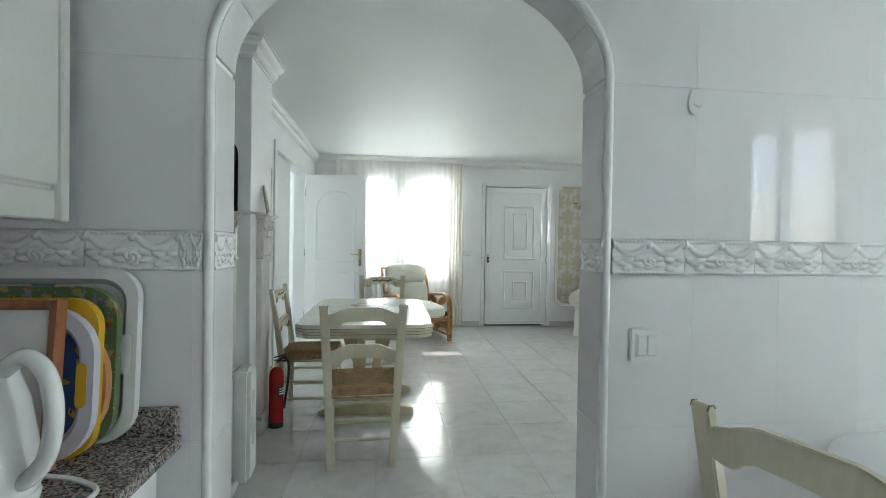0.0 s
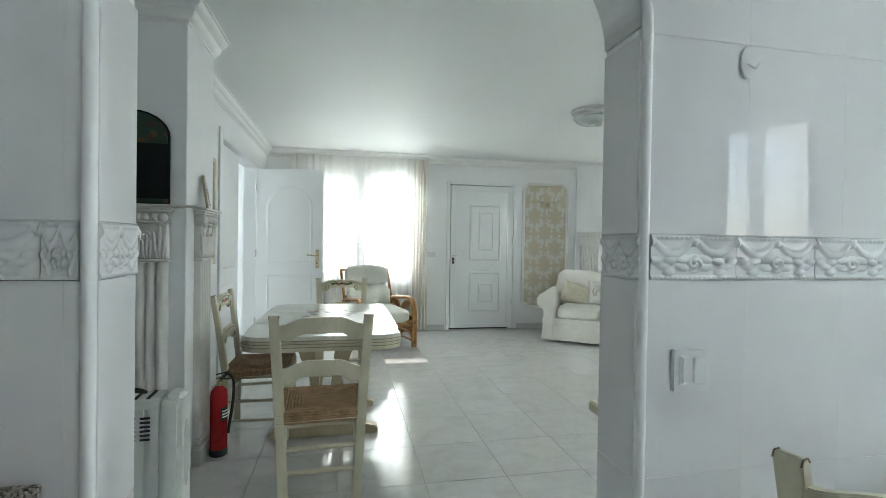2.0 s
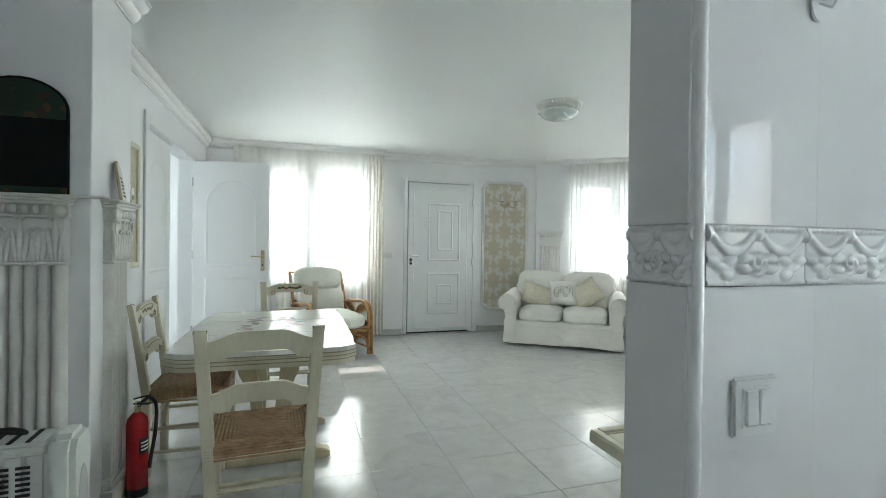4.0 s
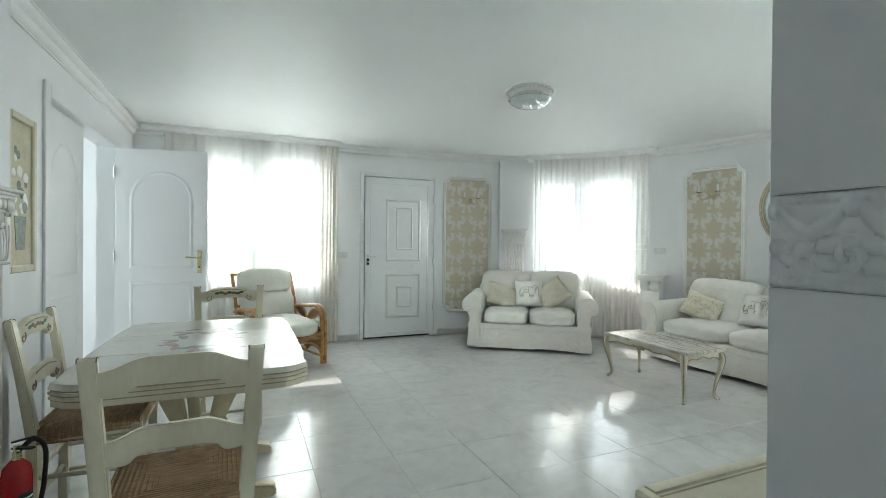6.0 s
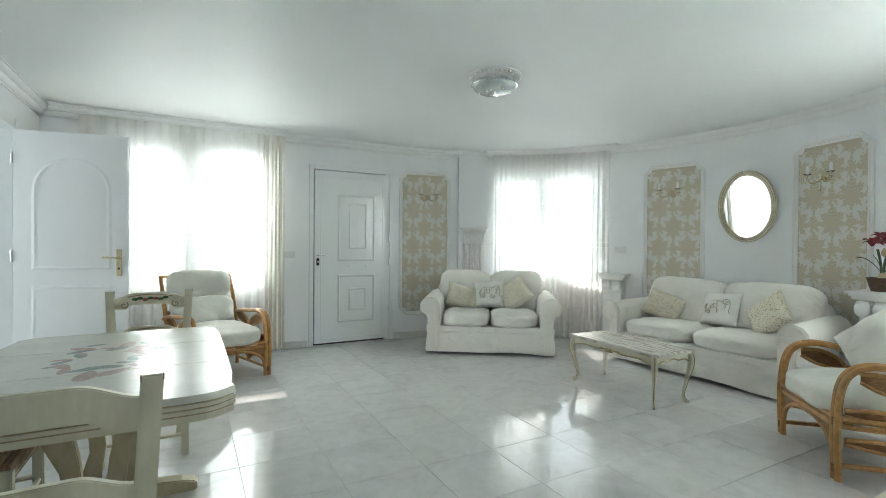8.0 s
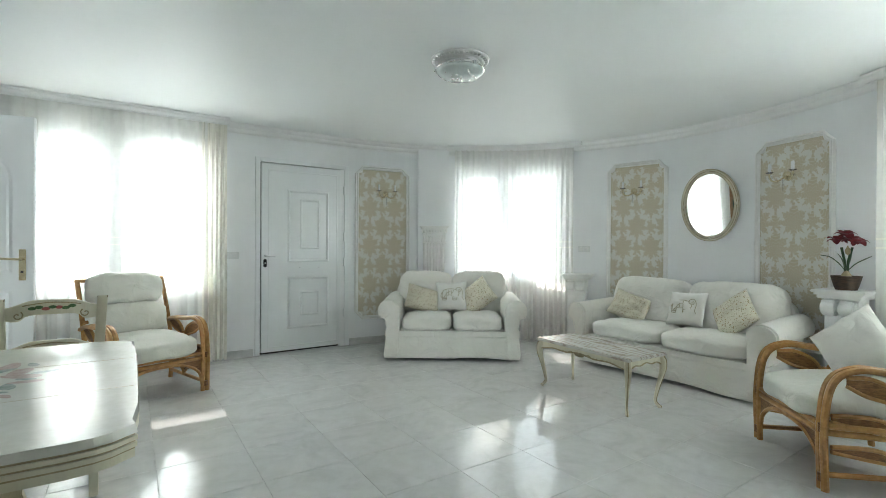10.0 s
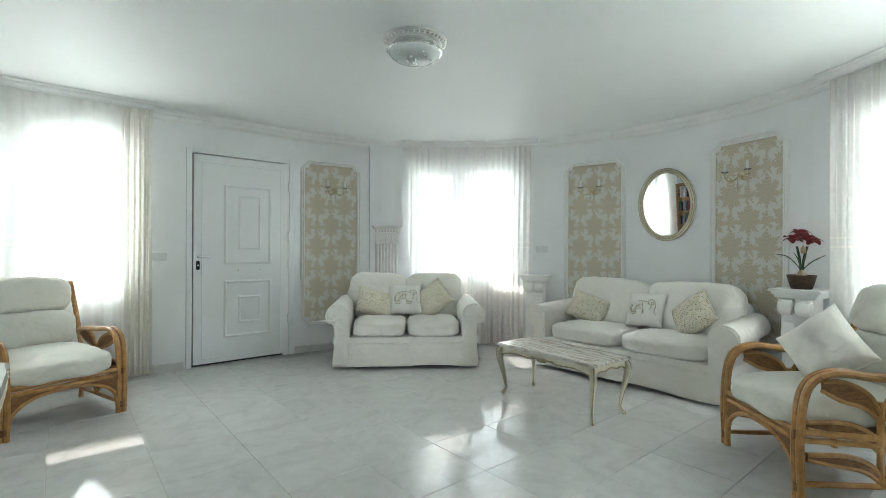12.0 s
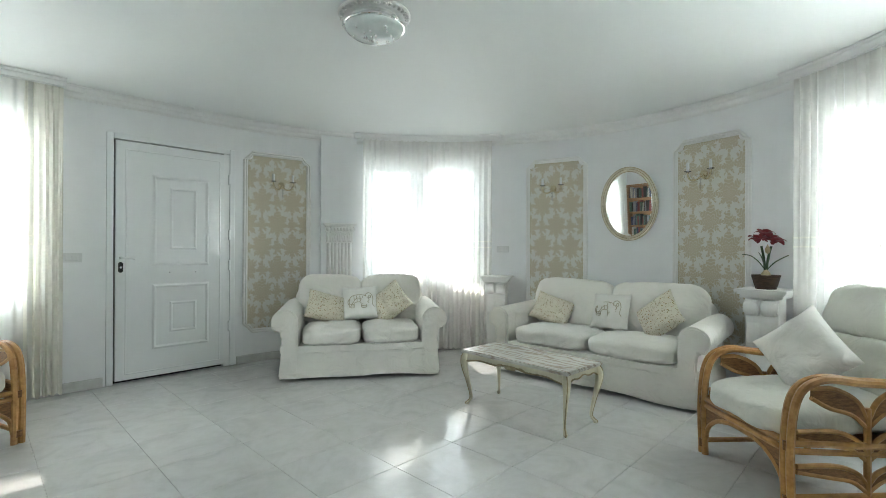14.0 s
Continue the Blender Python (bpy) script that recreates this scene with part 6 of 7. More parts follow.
for pts in ([(0, 0, 0.13), (-0.05, 0, 0.20), (-0.10, 0.01, 0.245), (-0.15, 0.02, 0.255)], [(0, 0.0, 0.13), (0.05, -0.01, 0.19), (0.10, -0.01, 0.225), (0.14, -0.02, 0.25)], [(0, 0, 0.13), (-0.03, -0.02, 0.22), (-0.06, -0.03, 0.27)], [(0, 0, 0.13), (0.03, 0.03, 0.22), (0.05, 0.05, 0.29)]):
    part("leaf", strap_leaf(pts, 0.016), LEAF, am)
for cx, cy, cz, n0 in ((-0.055, 0, 0.365, 0.3), (0.065, 0.0, 0.35, 1.0), (0.0, 0.02, 0.41, 2.0), (0.015, -0.04, 0.37, 1.6)):
    bl = part("bloom", lathe([(0.0, -0.01), (0.012, 0.0), (0.008, 0.02), (0, 0.022)], 8, pose(cx, cy, cz)), PETAL, am)
    for k in range(6):
        a = n0 + k * math.pi / 3
        bm = bmesh.new()
        rows = []
        for i in range(6):
            t = i / 5
            r, z = 0.008 + 0.063 * t, cz + 0.03 * math.sin(t * 2.2) - 0.02 * t * t
            ww = 0.028 * math.sin(math.pi * (0.1 + 0.85 * t))
            c = Vector((cx + r * math.cos(a), cy + r * math.sin(a) * 0.8, z + 0.03 * math.sin(a) * t))
            sd = Vector((-math.sin(a), math.cos(a), 0.2)) * ww
            rows.append([bm.verts.new(c - sd), bm.verts.new(c + Vector((0, 0, 0.004))), bm.verts.new(c + sd)])
        for u, v in zip(rows, rows[1:]):
            for j in range(2):
                bm.faces.new((u[j], u[j + 1], v[j + 1], v[j]))
        part("petal", bm, PETAL, bl, smooth=True)
part("bud", lathe([(0, 0.26), (0.016, 0.275), (0.018, 0.30), (0, 0.335)], 10, pose(0.0, -0.03, 0)), OCHRE, am, smooth=True)

# ---- sockets and switches ----
def switch_plate(m, w, h, keys, label):
    ob = thing("light_switch", m, label, "switch", "switches")
    part("plate", boxed(-w / 2, w / 2, -0.010, 0.0, -h / 2, h / 2, 0.004, seg=2), WHITEPLASTIC, ob)
    part("inner_frame", boxed(-w * 0.33, w * 0.33, -0.012, -0.009, -h * 0.33, h * 0.33, 0.001), WHITEPLASTIC, ob)
    for k in range(keys):
        x0 = -w * 0.30 + w * 0.60 * k / keys
        part("rocker", boxed(x0 + 0.001, x0 + w * 0.60 / keys - 0.001, -0.016, -0.008, -h * 0.30, h * 0.30, 0.002, m=pose(0, 0, 0, 2 if k else -2)), WHITEPLASTIC, ob)
    return ob


switch_plate(pose(1.195, BACK, 1.085), 0.14, 0.075, 2, "white double switch on the wall by the curtain")
q = on_arc(28.2, RAD, 1.17)
switch_plate(pose(q.x, q.y, 1.17, 0, 0, 28.2 - 90), 0.14, 0.075, 2, "white double socket plate on the curved wall")
switch_plate(pose(0.722, ARCH0 - 0.009, 0.985), 0.092, 0.092, 2, "white two-rocker light switch on kitchen tiles")

# intercom on the side-room wall
ic = thing("wall_intercom", pose(-2.4, 6.80, 0.78), "grey wall intercom panel with a dark lens", "intercom")
part("panel", boxed(-0.05, 0.05, -0.02, 0, 0, 0.26, 0.006), STEEL, ic)
part("lens", lathe([(0, 0), (0.025, 0), (0.02, 0.01), (0, 0.012)], 16, pose(0, -0.02, 0.13, 90)), BLACK, ic)

# ---- console by the arch ----
co = thing("console_table", pose(1.27, ARCH1 + 0.012, 0), "cream two-tier console table with a moulded top", "console table")
for z, g in ((0.75, 0.0), (0.44, 0.03)):
    part("shelf", boxed(-0.47 + g, 0.47 - g, 0.0, 0.31 - g, z - 0.018, z, 0.003), CREAM, co)
    part("moulding", prismed([(0.0, z - 0.035), (0.325 - g, z - 0.035), (0.30 - g, z - 0.016), (0.335 - g, z - 0.004), (0.335 - g, z + 0.004), (0.31 - g, z + 0.004), (0.31 - g, z - 0.018), (0.0, z - 0.018)], 0.94 - 2 * g, Matrix.Translation((-0.47 + g, 0, 0)) @ YZ), CREAM, co)
    part("dark_line", boxed(-0.47 + g, 0.47 - g, 0.297 - g, 0.301 - g, z, z + 0.0008), OCHRE, co)
    part("end_moulding", boxed(-0.50 + g, -0.47 + g, 0.0, 0.335 - g, z - 0.03, z + 0.004, 0.006), CREAM, co)
for sx in (-0.42, 0.42):
    for y in (0.03, 0.26):
        part("leg", prismed([(-0.02, 0), (0.02, 0), (0.024, 0.40), (0.024, 0.72), (-0.024, 0.72), (-0.024, 0.40)], 0.04, Matrix.Translation((sx - 0.02, y, 0)) @ YZ, 0.004), CREAM, co)

# ---- bookcase behind the open door ----
bk = thing("bookcase", pose(LEFT + 0.004, 6.42, 0), "brown wooden bookcase filled with books", "bookcase")
BW, BH, BD = 0.60, 2.0, 0.24
for y in (-BW / 2, BW / 2 - 0.02):
    part("side", boxed(0, BD, y, y + 0.02, 0, BH, 0.002), WOOD, bk)
part("back_panel", boxed(0.0, 0.008, -BW / 2 + 0.02, BW / 2 - 0.02, 0, BH), WOOD, bk)
shelves = [0.06, 0.42, 0.75, 1.05, 1.36, 1.67, 1.98]
for z in shelves:
    part("shelf", boxed(0.008, BD, -BW / 2 + 0.02, BW / 2 - 0.02, z, z + 0.02, 0.002), WOOD, bk)
rng = random.Random(11)
BOOKC = [surface("book_%s" % n, c, tuple(min(1, x * 1.4) for x in c), 0.5, 20) for n, c in (("ivory", (0.55, 0.52, 0.46)), ("grey", (0.25, 0.26, 0.28)), ("navy", (0.03, 0.04, 0.09)), ("maroon", (0.2, 0.04, 0.04)), ("black", (0.02, 0.02, 0.02)), ("green", (0.08, 0.14, 0.11)))]
for z in shelves[:-1]:
    y = -BW / 2 + 0.025
    while y < BW / 2 - 0.06:
        t, h = rng.uniform(0.014, 0.036), rng.uniform(0.19, 0.255)
        lean = rng.choice((0, 0, 0, 5))
        ob = part("book", boxed(0.03, 0.17 + rng.uniform(0, 0.04), 0, t, 0, h, 0.001, m=pose(0, y, 0.0, lean)), rng.choice(BOOKC))
        ob.matrix_world = pose(LEFT + 0.02, 6.42, z + 0.0205)
        tagged(ob, "upright hardback book on the bookcase shelf", "book", "books in the bookcase")
        y += t + 0.001 + (0.02 if lean else 0)

# ---- kitchen ----
WT = 0.785
KF = ARCH0 - 0.010
ct = thing("base_cabinet", pose(0, 0, 0), "white kitchen base cabinet under the worktop", "cabinet")
part("body", boxed(KLEFT + 0.004, -0.50, -1.2, KF - 0.004, 0.10, WT - 0.035, 0.003), LACQUER, ct)
part("plinth", boxed(KLEFT + 0.004, -0.54, -1.2, KF - 0.004, 0.0, 0.10), LACQUER, ct)
for k in range(4):
    y0 = -1.19 + 0.565 * k
    d = part("door", boxed(-0.50, -0.482, y0 + 0.003, y0 + 0.56, 0.105, WT - 0.04, 0.003), LACQUER, ct)
    part("handle", tubed([(-0.48, y0 + 0.20, 0.62), (-0.455, y0 + 0.20, 0.62), (-0.455, y0 + 0.36, 0.62), (-0.48, y0 + 0.36, 0.62)], 0.005), STEEL, d)
wt = thing("worktop", pose(0, 0, 0), "speckled grey-brown granite worktop with upstand", "worktop")
part("slab", boxed(KLEFT + 0.004, -0.445, -1.2, KF - 0.002, WT - 0.035, WT, 0.004, seg=2), GRANITE, wt)
part("upstand", boxed(KLEFT + 0.004, -0.450, KF - 0.022, KF - 0.002, WT + 0.0005, WT + 0.066, 0.003), GRANITE, wt)
uc = thing("wall_cabinet", pose(0, 0, 0), "off-white kitchen wall cabinet with framed doors", "cabinet")
IVORY = surface("ivory_cabinet_paint", (0.60, 0.61, 0.57), (0.65, 0.66, 0.62), 0.35, 4, 60, 0.05)
part("body", boxed(KLEFT + 0.004, -0.70, -1.2, KF - 0.03, 1.285, 2.2, 0.003), IVORY, uc)
for k in range(3):
    y0 = -1.19 + 0.75 * k
    part("door", boxed(-0.70, -0.683, y0 + 0.004, y0 + 0.745, 1.36, 2.19, 0.004), IVORY, uc)
part("light_rail", boxed(-0.76, -0.692, -1.2, KF - 0.045, 1.285, 1.352, 0.004), IVORY, uc)
part("end_strip", boxed(-0.70, -0.676, KF - 0.055, KF - 0.03, 1.282, 2.2, 0.003), IVORY, uc)


def rounded_rect(w, h, r, n=6):
    out = []
    for cx, cy, a in ((w / 2 - r, h - r, 0), (-w / 2 + r, h - r, 90), (-w / 2 + r, r, 180), (w / 2 - r, r, 270)):
        out += [(cx + r * math.cos(radians(a + 90 * k / n)), cy + r * math.sin(radians(a + 90 * k / n))) for k in range(n + 1)]
    return out


def tray(m, w, h, r, rim, face, label, depth=0.022, slot=True):
    """A serving tray on edge: raised rim, sunk face, slots for the hand; local x across, z up, faces -y."""
    ob = thing("serving_tray", m, label, "tray", "serving trays on the worktop")
    o, i, f = rounded_rect(w, h, r), rounded_rect(w - 0.05, h - 0.05, r * 0.8), rounded_rect(w - 0.075, h - 0.075, r * 0.7)
    bm = bmesh.new()
    rows = [[bm.verts.new((x, y, z + dz)) for x, z in q] for q, y, dz in ((o, 0, 0), (o, -depth, 0), (i, -depth, 0.025), (f, -0.006, 0.0375))]
    n = len(o)
    for a, b in zip(rows, rows[1:]):
        for k in range(n):
            bm.faces.new((a[k], a[(k + 1) % n], b[(k + 1) % n], b[k]))
    bm.faces.new(rows[0][::-1])
    bmesh.ops.recalc_face_normals(bm, faces=bm.faces)
    part("rim", bm, rim, ob)
    bm = bmesh.new()
    bm.faces.new([bm.verts.new((x, -0.0062, z + 0.0375)) for x, z in f])
    part("printed_face", bm, face, ob)
    if slot:
        part("hand_slot", prismed([(w / 2 - 0.0225 + x, h / 2 - 0.045 + z) for x, z in rounded_rect(0.02, 0.09, 0.0099)], 0.003, Matrix.Translation((0, -depth + 0.0015, 0)) @ XZ), YELLOW if rim is LILAC else PLASTER, ob, "hand slot")
    return ob


def lean(x_right, y, w, tilt=-4, z=WT + 0.002):
    return pose(x_right - w / 2, y, z, tilt)


SPOTTED = print_material("teal_spot_print", (0.66, 0.67, 0.66), ((0.06, 0.26, 0.34), (0.08, 0.30, 0.38)), 14, 0.36, 0.35)
POSTER = print_material("blue_stamp_print", (0.04, 0.09, 0.27), ((0.50, 0.52, 0.60), (0.55, 0.33, 0.05), (0.03, 0.05, 0.16)), 26, 0.40, 0.35)
tray(lean(-0.528, KF - 0.035, 0.52), 0.52, 0.392, 0.07, WHITEPLASTIC, SPOTTED, "large white plastic tray with teal spots")
tray(lean(-0.556, KF - 0.064, 0.50), 0.50, 0.352, 0.075, FRUITS, FRUITS, "tray printed all over with fruit and leaves", slot=False)
tray(lean(-0.560, KF - 0.088, 0.36), 0.36, 0.277, 0.12, TERRA, TERRA, "terracotta coloured plastic tray on edge", slot=False)
tray(lean(-0.566, KF - 0.112, 0.48), 0.48, 0.332, 0.06, YELLOW, YELLOW, "plain yellow plastic tray on edge", slot=False)
tray(lean(-0.557, KF - 0.138, 0.46), 0.46, 0.317, 0.10, LILAC, POSTER, "pale lilac tray with a blue stamp print")
wf = thing("wooden_tray", lean(-0.612, KF - 0.168, 0.42, -6), "wooden framed tray with a pale picture", "tray")
for x0, x1, z0, z1 in ((-0.21, -0.192, 0, 0.335), (0.192, 0.21, 0, 0.335), (-0.192, 0.192, 0, 0.02), (-0.192, 0.192, 0.315, 0.335)):
    part("frame_bar", boxed(x0, x1, -0.03, 0.0, z0, z1, 0.003), FRAMEWOOD, wf)
part("picture", boxed(-0.192, 0.192, -0.012, -0.004, 0.02, 0.315), PLASTER, wf)
part("painted_shape", prismed([(0.02 + 0.10 * math.cos(2 * math.pi * k / 24), 0.13 + 0.13 * math.sin(2 * math.pi * k / 24)) for k in range(24)], 0.002, Matrix.Translation((0, -0.012, 0)) @ XZ), TERRA, wf, "orange-brown painted shape")

ke = thing("electric_kettle", pose(-0.645, 0.80, WT + 0.001, 0, 0, -10) @ Matrix.Diagonal((0.98, 0.98, 1.0, 1)), "white plastic electric kettle with a loop handle", "kettle")
part("body", lathe([(0.0, 0.0), (0.085, 0.0), (0.088, 0.012), (0.084, 0.02), (0.088, 0.03), (0.084, 0.10), (0.072, 0.18), (0.058, 0.225), (0.054, 0.24), (0.03, 0.25), (0.0, 0.252)], 32), WHITEPLASTIC, ke, smooth=True)
hp = smooth_line([(0.045, 0, 0.235), (0.09, 0, 0.262), (0.128, 0, 0.235), (0.142, 0, 0.17), (0.130, 0, 0.10), (0.098, 0, 0.06), (0.075, 0, 0.05)], 7)
part("handle", tubed(hp, 0.0145, 12), WHITEPLASTIC, ke, smooth=True)
part("water_window", lathe([(0.0885, 0.06), (0.0895, 0.06), (0.083, 0.13), (0.082, 0.13)], 8, None, -75, -35), STEEL, ke, "grey water gauge")
for k in range(2):
    part("text_bar", lathe([(0.0892, 0.032 + 0.010 * k), (0.0895, 0.032 + 0.010 * k), (0.0892, 0.038 + 0.010 * k), (0.0889, 0.038 + 0.010 * k)], 8, None, -62, -30), GAP, ke, "dark brand bar")
part("cable", tubed(smooth_line([(0.07, -0.04, 0.008), (0.15, -0.03, 0.006), (0.165, 0.06, 0.006), (0.10, 0.10, 0.006), (0.02, 0.11, 0.006), (-0.08, 0.12, 0.006)], 8), 0.005), WHITEPLASTIC, ke, "white cable", smooth=True)

# round kitchen table
rt = thing("round_table", pose(1.50, 0.70, 0), "round white kitchen table", "table")
part("tabletop", lathe([(0.0, 0.70), (0.44, 0.70), (0.45, 0.708), (0.45, 0.718), (0.44, 0.725), (0.0, 0.725)], 56), LACQUER, rt, smooth=True)
part("pedestal_post", lathe([(0.0, 0.04), (0.05, 0.04), (0.04, 0.20), (0.055, 0.40), (0.04, 0.60), (0.07, 0.70), (0.0, 0.70)], 24), CREAM, rt, smooth=True)
for k in range(3):
    a = k * 120 + 20
    part("foot", tubed([(0.03 * math.cos(radians(a)), 0.03 * math.sin(radians(a)), 0.12), (0.20 * math.cos(radians(a)), 0.20 * math.sin(radians(a)), 0.07), (0.32 * math.cos(radians(a)), 0.32 * math.sin(radians(a)), 0.022)], 0.025, 8, 0.02), CREAM, rt, smooth=True)

# adhesive hook
hk = thing("wall_hook", pose(0.845, KF - 0.002, 1.635), "small clear plastic oval hook on the tiles", "hook")
part("oval_plate", prismed([(0.017 * math.cos(2 * math.pi * k / 24), 0.035 * math.sin(2 * math.pi * k / 24)) for k in range(24)], 0.004, XZ, 0.0015), GLAZE, hk)
part("hook", tubed(smooth_line([(0, -0.005, -0.005), (0.004, -0.02, -0.018), (0.012, -0.022, -0.008)], 5), 0.002), GLAZE, hk, smooth=True)

# bead trim round the arch
bm = bmesh.new()
for yy in (ARCH0 - 0.006,):
    path = [(AX - AW - 0.006, 0.0), (AX - AW - 0.006, ASPRING)] + [(AX - (AW + 0.006) * math.cos(math.pi * k / 36), ASPRING + (AH + 0.006) * math.sin(math.pi * k / 36)) for k in range(1, 36)] + [(AX + AW + 0.006, ASPRING), (AX + AW + 0.006, 0.0)]
    tube(bm, [(x, yy, z) for x, z in path], 0.012, 10)
structure(part("arch_trim", bm, RELIEF, smooth=True), "rounded white glazed edge trim of the arch")

# ---- pieces: wall tiles, frieze, reveal tiles, floor tiles ----
TW, TH2 = 0.256, 0.408
F0, F1 = 1.171, 1.266
TSTART = 0.856 - 8 * TW
rows = [(F1 + k * TH2, F1 + (k + 1) * TH2) for k in range(3)] + [(F0 - (k + 1) * TH2, F0 - k * TH2) for k in range(3)]
G = 0.0002
EDGE = AW + 0.016
for z0, z1 in rows:
    z0, z1 = max(z0, 0.0), min(z1, CEIL)
    for k in range(23):
        x0, x1 = TSTART + k * TW + G, TSTART + (k + 1) * TW - G
        if x1 < KLEFT + 0.02 or x0 > KRIGHT - 0.05:
            continue
        spans = [(x0, x1)]
        if z0 < ASPRING:
            spans = [(x0, min(x1, AX - EDGE)), (max(x0, AX + EDGE), x1)]
            if z1 > ASPRING:
                spans = [(x0, x1)]
        for a, b in spans:
            if b - a < 0.012:
                continue
            n = 12 if (z1 > ASPRING and b > AX - EDGE and a < AX + EDGE) else 1
            bm = bmesh.new()
            cols = []
            for j in range(n + 1):
                x = a + (b - a) * j / n
                u = abs(x - AX) / EDGE
                low = z0 + G
                if n > 1 and u < 1:
                    low = max(low, ASPRING + (AH + 0.016) * math.sqrt(1 - u * u))
                if low < z1 - G - 0.002:
                    cols.append((x, low))
            if len(cols) < 2:
                bm.free()
                continue
            rr = [[bm.verts.new((x, y, z)) for y, z in ((ARCH0 + 0.002, lo), (ARCH0 - 0.0098, lo), (ARCH0 - 0.0105, lo + 0.001), (ARCH0 - 0.0105, z1 - G - 0.001), (ARCH0 - 0.0098, z1 - G), (ARCH0 + 0.002, z1 - G))] for x, lo in cols]
            for p, q in zip(rr, rr[1:]):
                for i in range(5):
                    bm.faces.new((p[i], q[i], q[i + 1], p[i + 1]))
            bm.faces.new(rr[0][::-1])
            bm.faces.new(rr[-1])
            bmesh.ops.recalc_face_normals(bm, faces=bm.faces)
            part("wall_tile", bm, GLAZE, arch_wall)


def frieze_mesh(w, h):
    """A relief tile: roped edges, a swag hung from two bows and a spray of roses and leaves."""
    n, mm = 84, 38
    bm = bmesh.new()

    def bump(x, z, cx, cz, rx, rz, a=0.0):
        dx, dz = x - cx, z - cz
        c, s = math.cos(a), math.sin(a)
        u, v = (dx * c + dz * s) / rx, (-dx * s + dz * c) / rz
        q = u * u + v * v
        return max(0.0, 1 - q) ** 0.5 if q < 1 else 0.0

    def height(x, z):
        y = 0.0
        for e in (0.05, 0.95):
            y = max(y, 0.45 * max(0.0, 1 - ((z - e) / 0.05) ** 2) * (0.75 + 0.25 * math.sin(x * 110 + z * 20)))
        for c in (0.25, 0.75):
            d = abs(z - (0.88 - 0.30 * (1 - ((x - c) / 0.22) ** 2)))
            if abs(x - c) < 0.23:
                y = max(y, 0.8 * max(0.0, 1 - (d / 0.10) ** 2) ** 0.5 * (1 - 0.5 * abs(x - c) / 0.23))
        for c in (0.0, 0.5, 1.0):
            y = max(y, 0.9 * bump(x, z, c, 0.84, 0.045, 0.10))
        r = math.hypot((x - 0.5) / 0.10, (z - 0.36) / 0.21)
        if r < 1:
            y = max(y, (0.7 + 0.3 * math.cos(r * 9 + 2 * math.atan2(z - 0.36, (x - 0.5) * 2))) * (1 - r * r) ** 0.4)
        for cx, cz, a in ((0.36, 0.28, 0.5), (0.64, 0.28, -0.5), (0.37, 0.46, -0.5), (0.63, 0.46, 0.5), (0.14, 0.30, 0.7), (0.86, 0.30, -0.7), (0.22, 0.42, -0.4), (0.78, 0.42, 0.4), (0.06, 0.42, 0.2), (0.94, 0.42, -0.2), (0.20, 0.18, 0.1), (0.80, 0.18, -0.1)):
            y = max(y, 0.75 * bump(x, z, cx, cz, 0.07, 0.10, a))
        return y
    g = [[bm.verts.new((w * i / n, -0.0095 - 0.0085 * height(i / n, j / mm), h * j / mm)) for j in range(mm + 1)] for i in range(n + 1)]
    for i in range(n):
        for j in range(mm):
            bm.faces.new((g[i][j], g[i + 1][j], g[i + 1][j + 1], g[i][j + 1]))
    for e in (bmesh.ops.extrude_edge_only(bm, edges=[e for e in bm.edges if e.is_boundary])["geom"],):
        for v in e:
            if isinstance(v, bmesh.types.BMVert):
                v.co.y = 0.0
    bmesh.ops.recalc_face_normals(bm, faces=bm.faces)
    return bm


FW = 0.2065
def frieze_row(x_from, x_to, anchor_right):
    first = None
    x = x_from if not anchor_right else x_to - FW
    while (x + FW <= x_to + 0.001) if not anchor_right else (x + FW > x_from):
        ob = part("relief_tile", frieze_mesh(FW - 0.002, F1 - F0 - 0.002), RELIEF, arch_wall, smooth=True) if not FRZ else new("relief_tile", FRZ[0])
        if not FRZ:
            FRZ.append(ob.data)
        ob.parent = arch_wall
        ob.location = (x + 0.001, ARCH0 - 0.001, F0 + 0.001)
        x += FW if not anchor_right else -FW


FRZ = []
frieze_row(AX + EDGE + 0.004, KRIGHT, False)
frieze_row(KLEFT, AX - EDGE - 0.055, True)
for x, s in ((AX - EDGE - 0.054, 0.25), (AX - AW, 0), (AX + AW, 0)):
    ob = new("relief_tile", FRZ[0])
    ob.parent = arch_wall
    if s:
        ob.location, ob.scale = (x, ARCH0 - 0.001, F0 + 0.001), (s, 1, 1)
    else:
        left = x < AX
        ob.rotation_euler = (0, 0, radians(90 if left else -90))
        ob.location = (x - 0.002 if left else x + 0.002, ARCH0 + 0.002 if left else ARCH1 - 0.005, F0 + 0.001)
        ob.scale = (0.69, 0.8, 1)
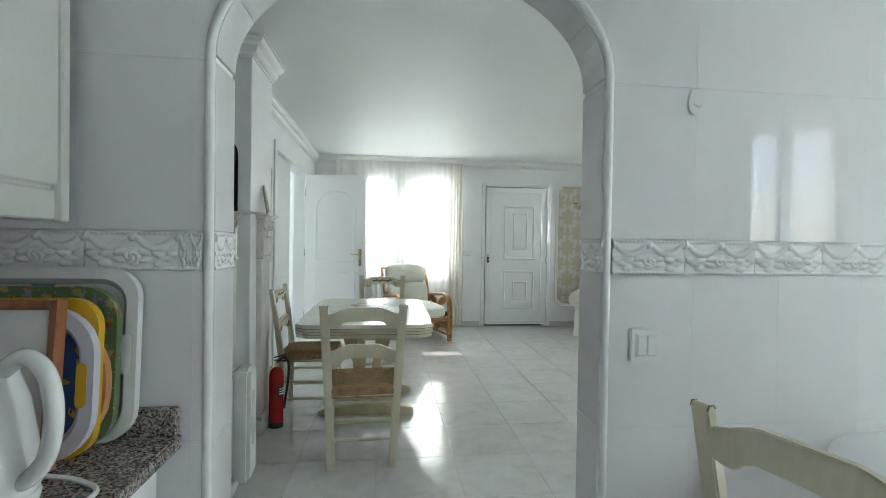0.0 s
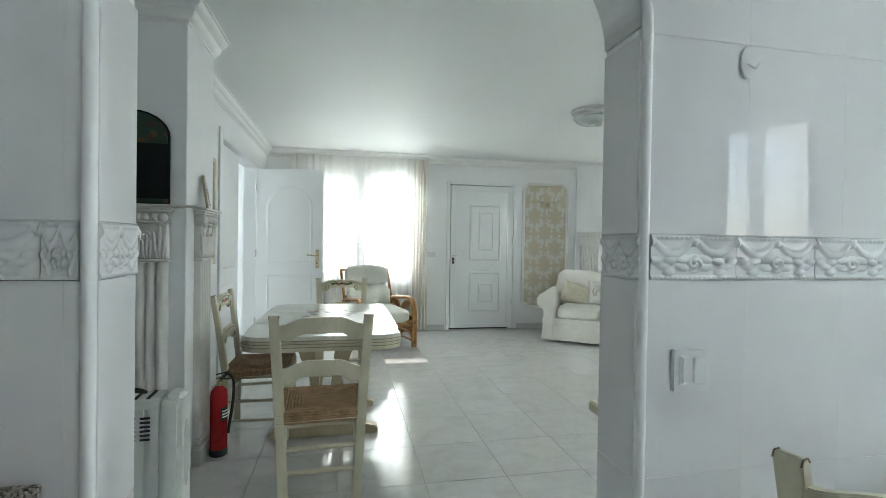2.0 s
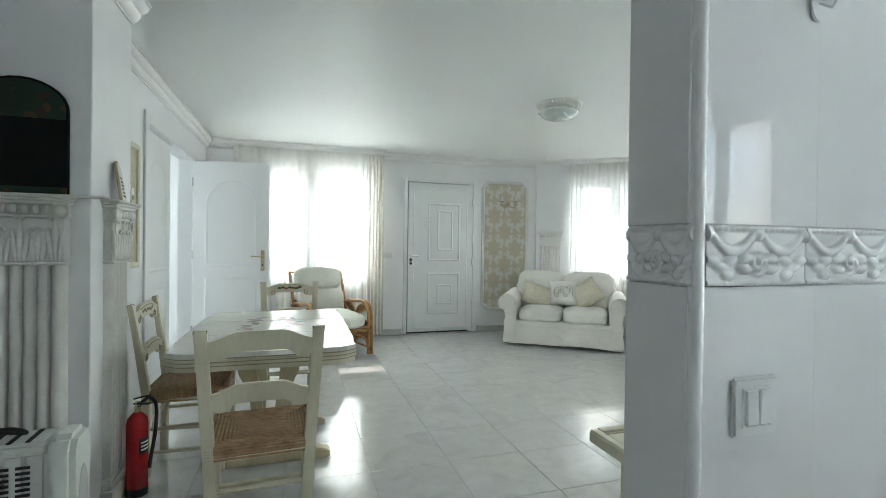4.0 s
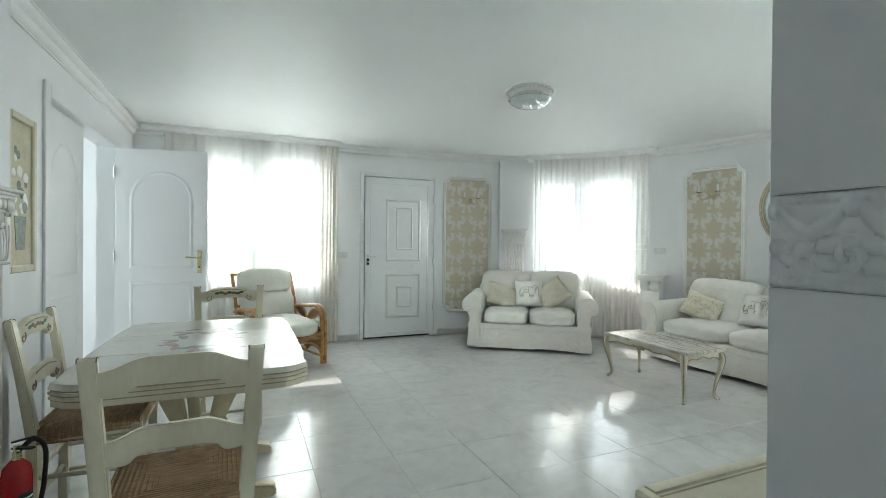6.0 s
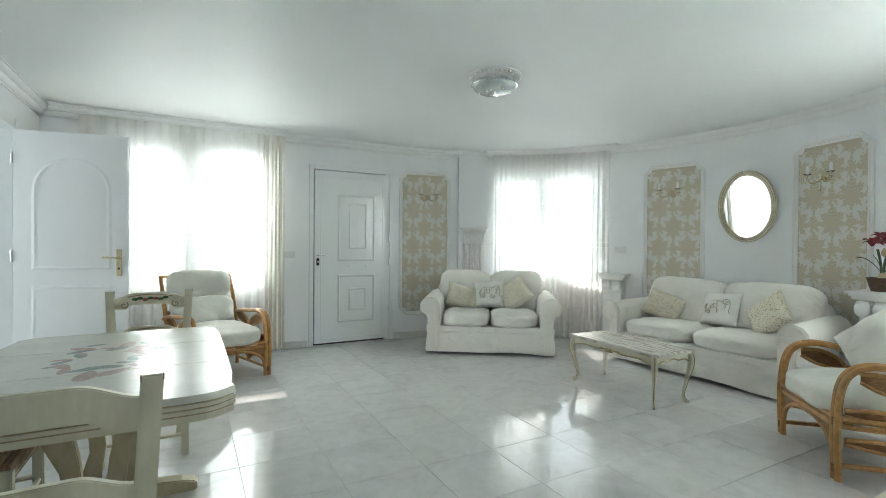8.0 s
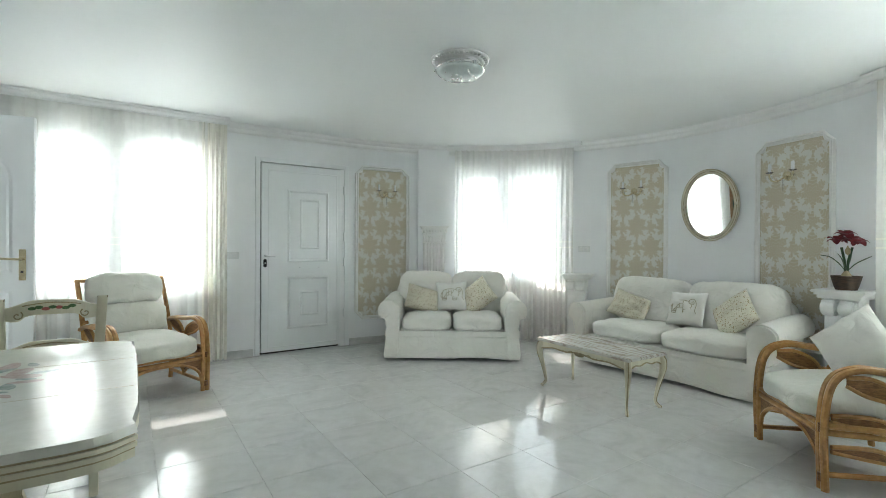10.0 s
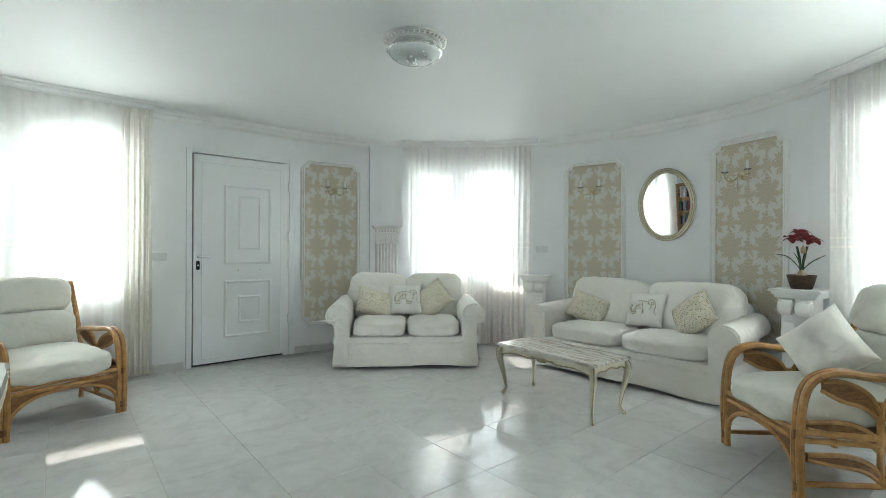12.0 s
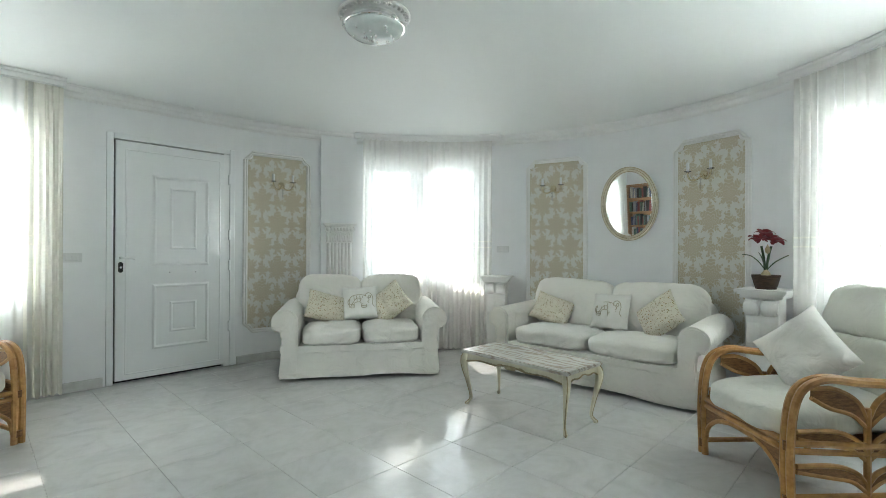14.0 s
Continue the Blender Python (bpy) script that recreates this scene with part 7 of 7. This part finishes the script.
# reveal tiles on the jambs and under the arch
for s in (-1, 1):
    for z0, z1 in rows:
        z0, z1 = max(z0, 0), min(z1, ASPRING)
        if z1 - z0 < 0.03:
            continue
        x = AX + s * AW
        part("reveal_tile", boxed(min(x, x - s * 0.008), max(x, x - s * 0.008), ARCH0 - 0.004, ARCH1 - 0.004, z0 + G, z1 - G, 0.0015), GLAZE, arch_wall)
NA = 7
for k in range(NA):
    bm = bmesh.new()
    vs = []
    for t in [k + 0.003 + 0.994 * j / 6 for j in range(7)]:
        a = math.pi * t / NA
        for off in (0.0, 0.008):
            for y in (ARCH0 - 0.004, ARCH1 - 0.004):
                vs.append(bm.verts.new((AX - (AW - off) * math.cos(a), y, ASPRING + (AH - off) * math.sin(a))))
    for a in range(0, 24, 4):
        q = vs[a:a + 8]
        for idx in ((0, 1, 5, 4), (2, 6, 7, 3), (0, 4, 6, 2), (1, 3, 7, 5)):
            bm.faces.new([q[i] for i in idx])
    bm.faces.new((vs[0], vs[2], vs[3], vs[1]))
    bm.faces.new((vs[24], vs[25], vs[27], vs[26]))
    bmesh.ops.recalc_face_normals(bm, faces=bm.faces)
    part("reveal_tile", bm, GLAZE, arch_wall)

# floor: bed of grout and square polished tiles
floor = structure(part("floor", boxed(-4.1, 5.6, KBACK, BACK + 0.2, -0.06, -0.003), GROUT), "polished pale grey marble-look floor tiles")
P = 0.445
bm = boxed(-P / 2 + 0.0012, P / 2 - 0.0012, -P / 2 + 0.0012, P / 2 - 0.0012, -0.012, 0.0, 0.0012)
first = part("floor_tile", bm, MARBLE, floor)
mesh = first.data
first.location = (0.43 + P * 0.5, 3.505 + P * 0.5, 0)
for i in range(-11, 12):
    for j in range(-12, 8):
        x, y = 0.43 + P * (i + 0.5), 3.505 + P * (j + 0.5)
        if (i == 0 and j == 0) or y > BACK + 0.2 or y < KBACK:
            continue
        inside = x < CX + P and x > -4.1 if y > 3.4 else x > -2.5
        if x > CX and math.hypot(x - CX, y - CY) > RAD + 0.35 and y > ARCH1:
            continue
        if not inside and x < 0:
            continue
        if y < ARCH1 - 0.3 and x > KRIGHT + 0.2:
            continue
        ob = new("floor_tile", mesh)
        ob.parent = floor
        ob.location = (x, y, 0)
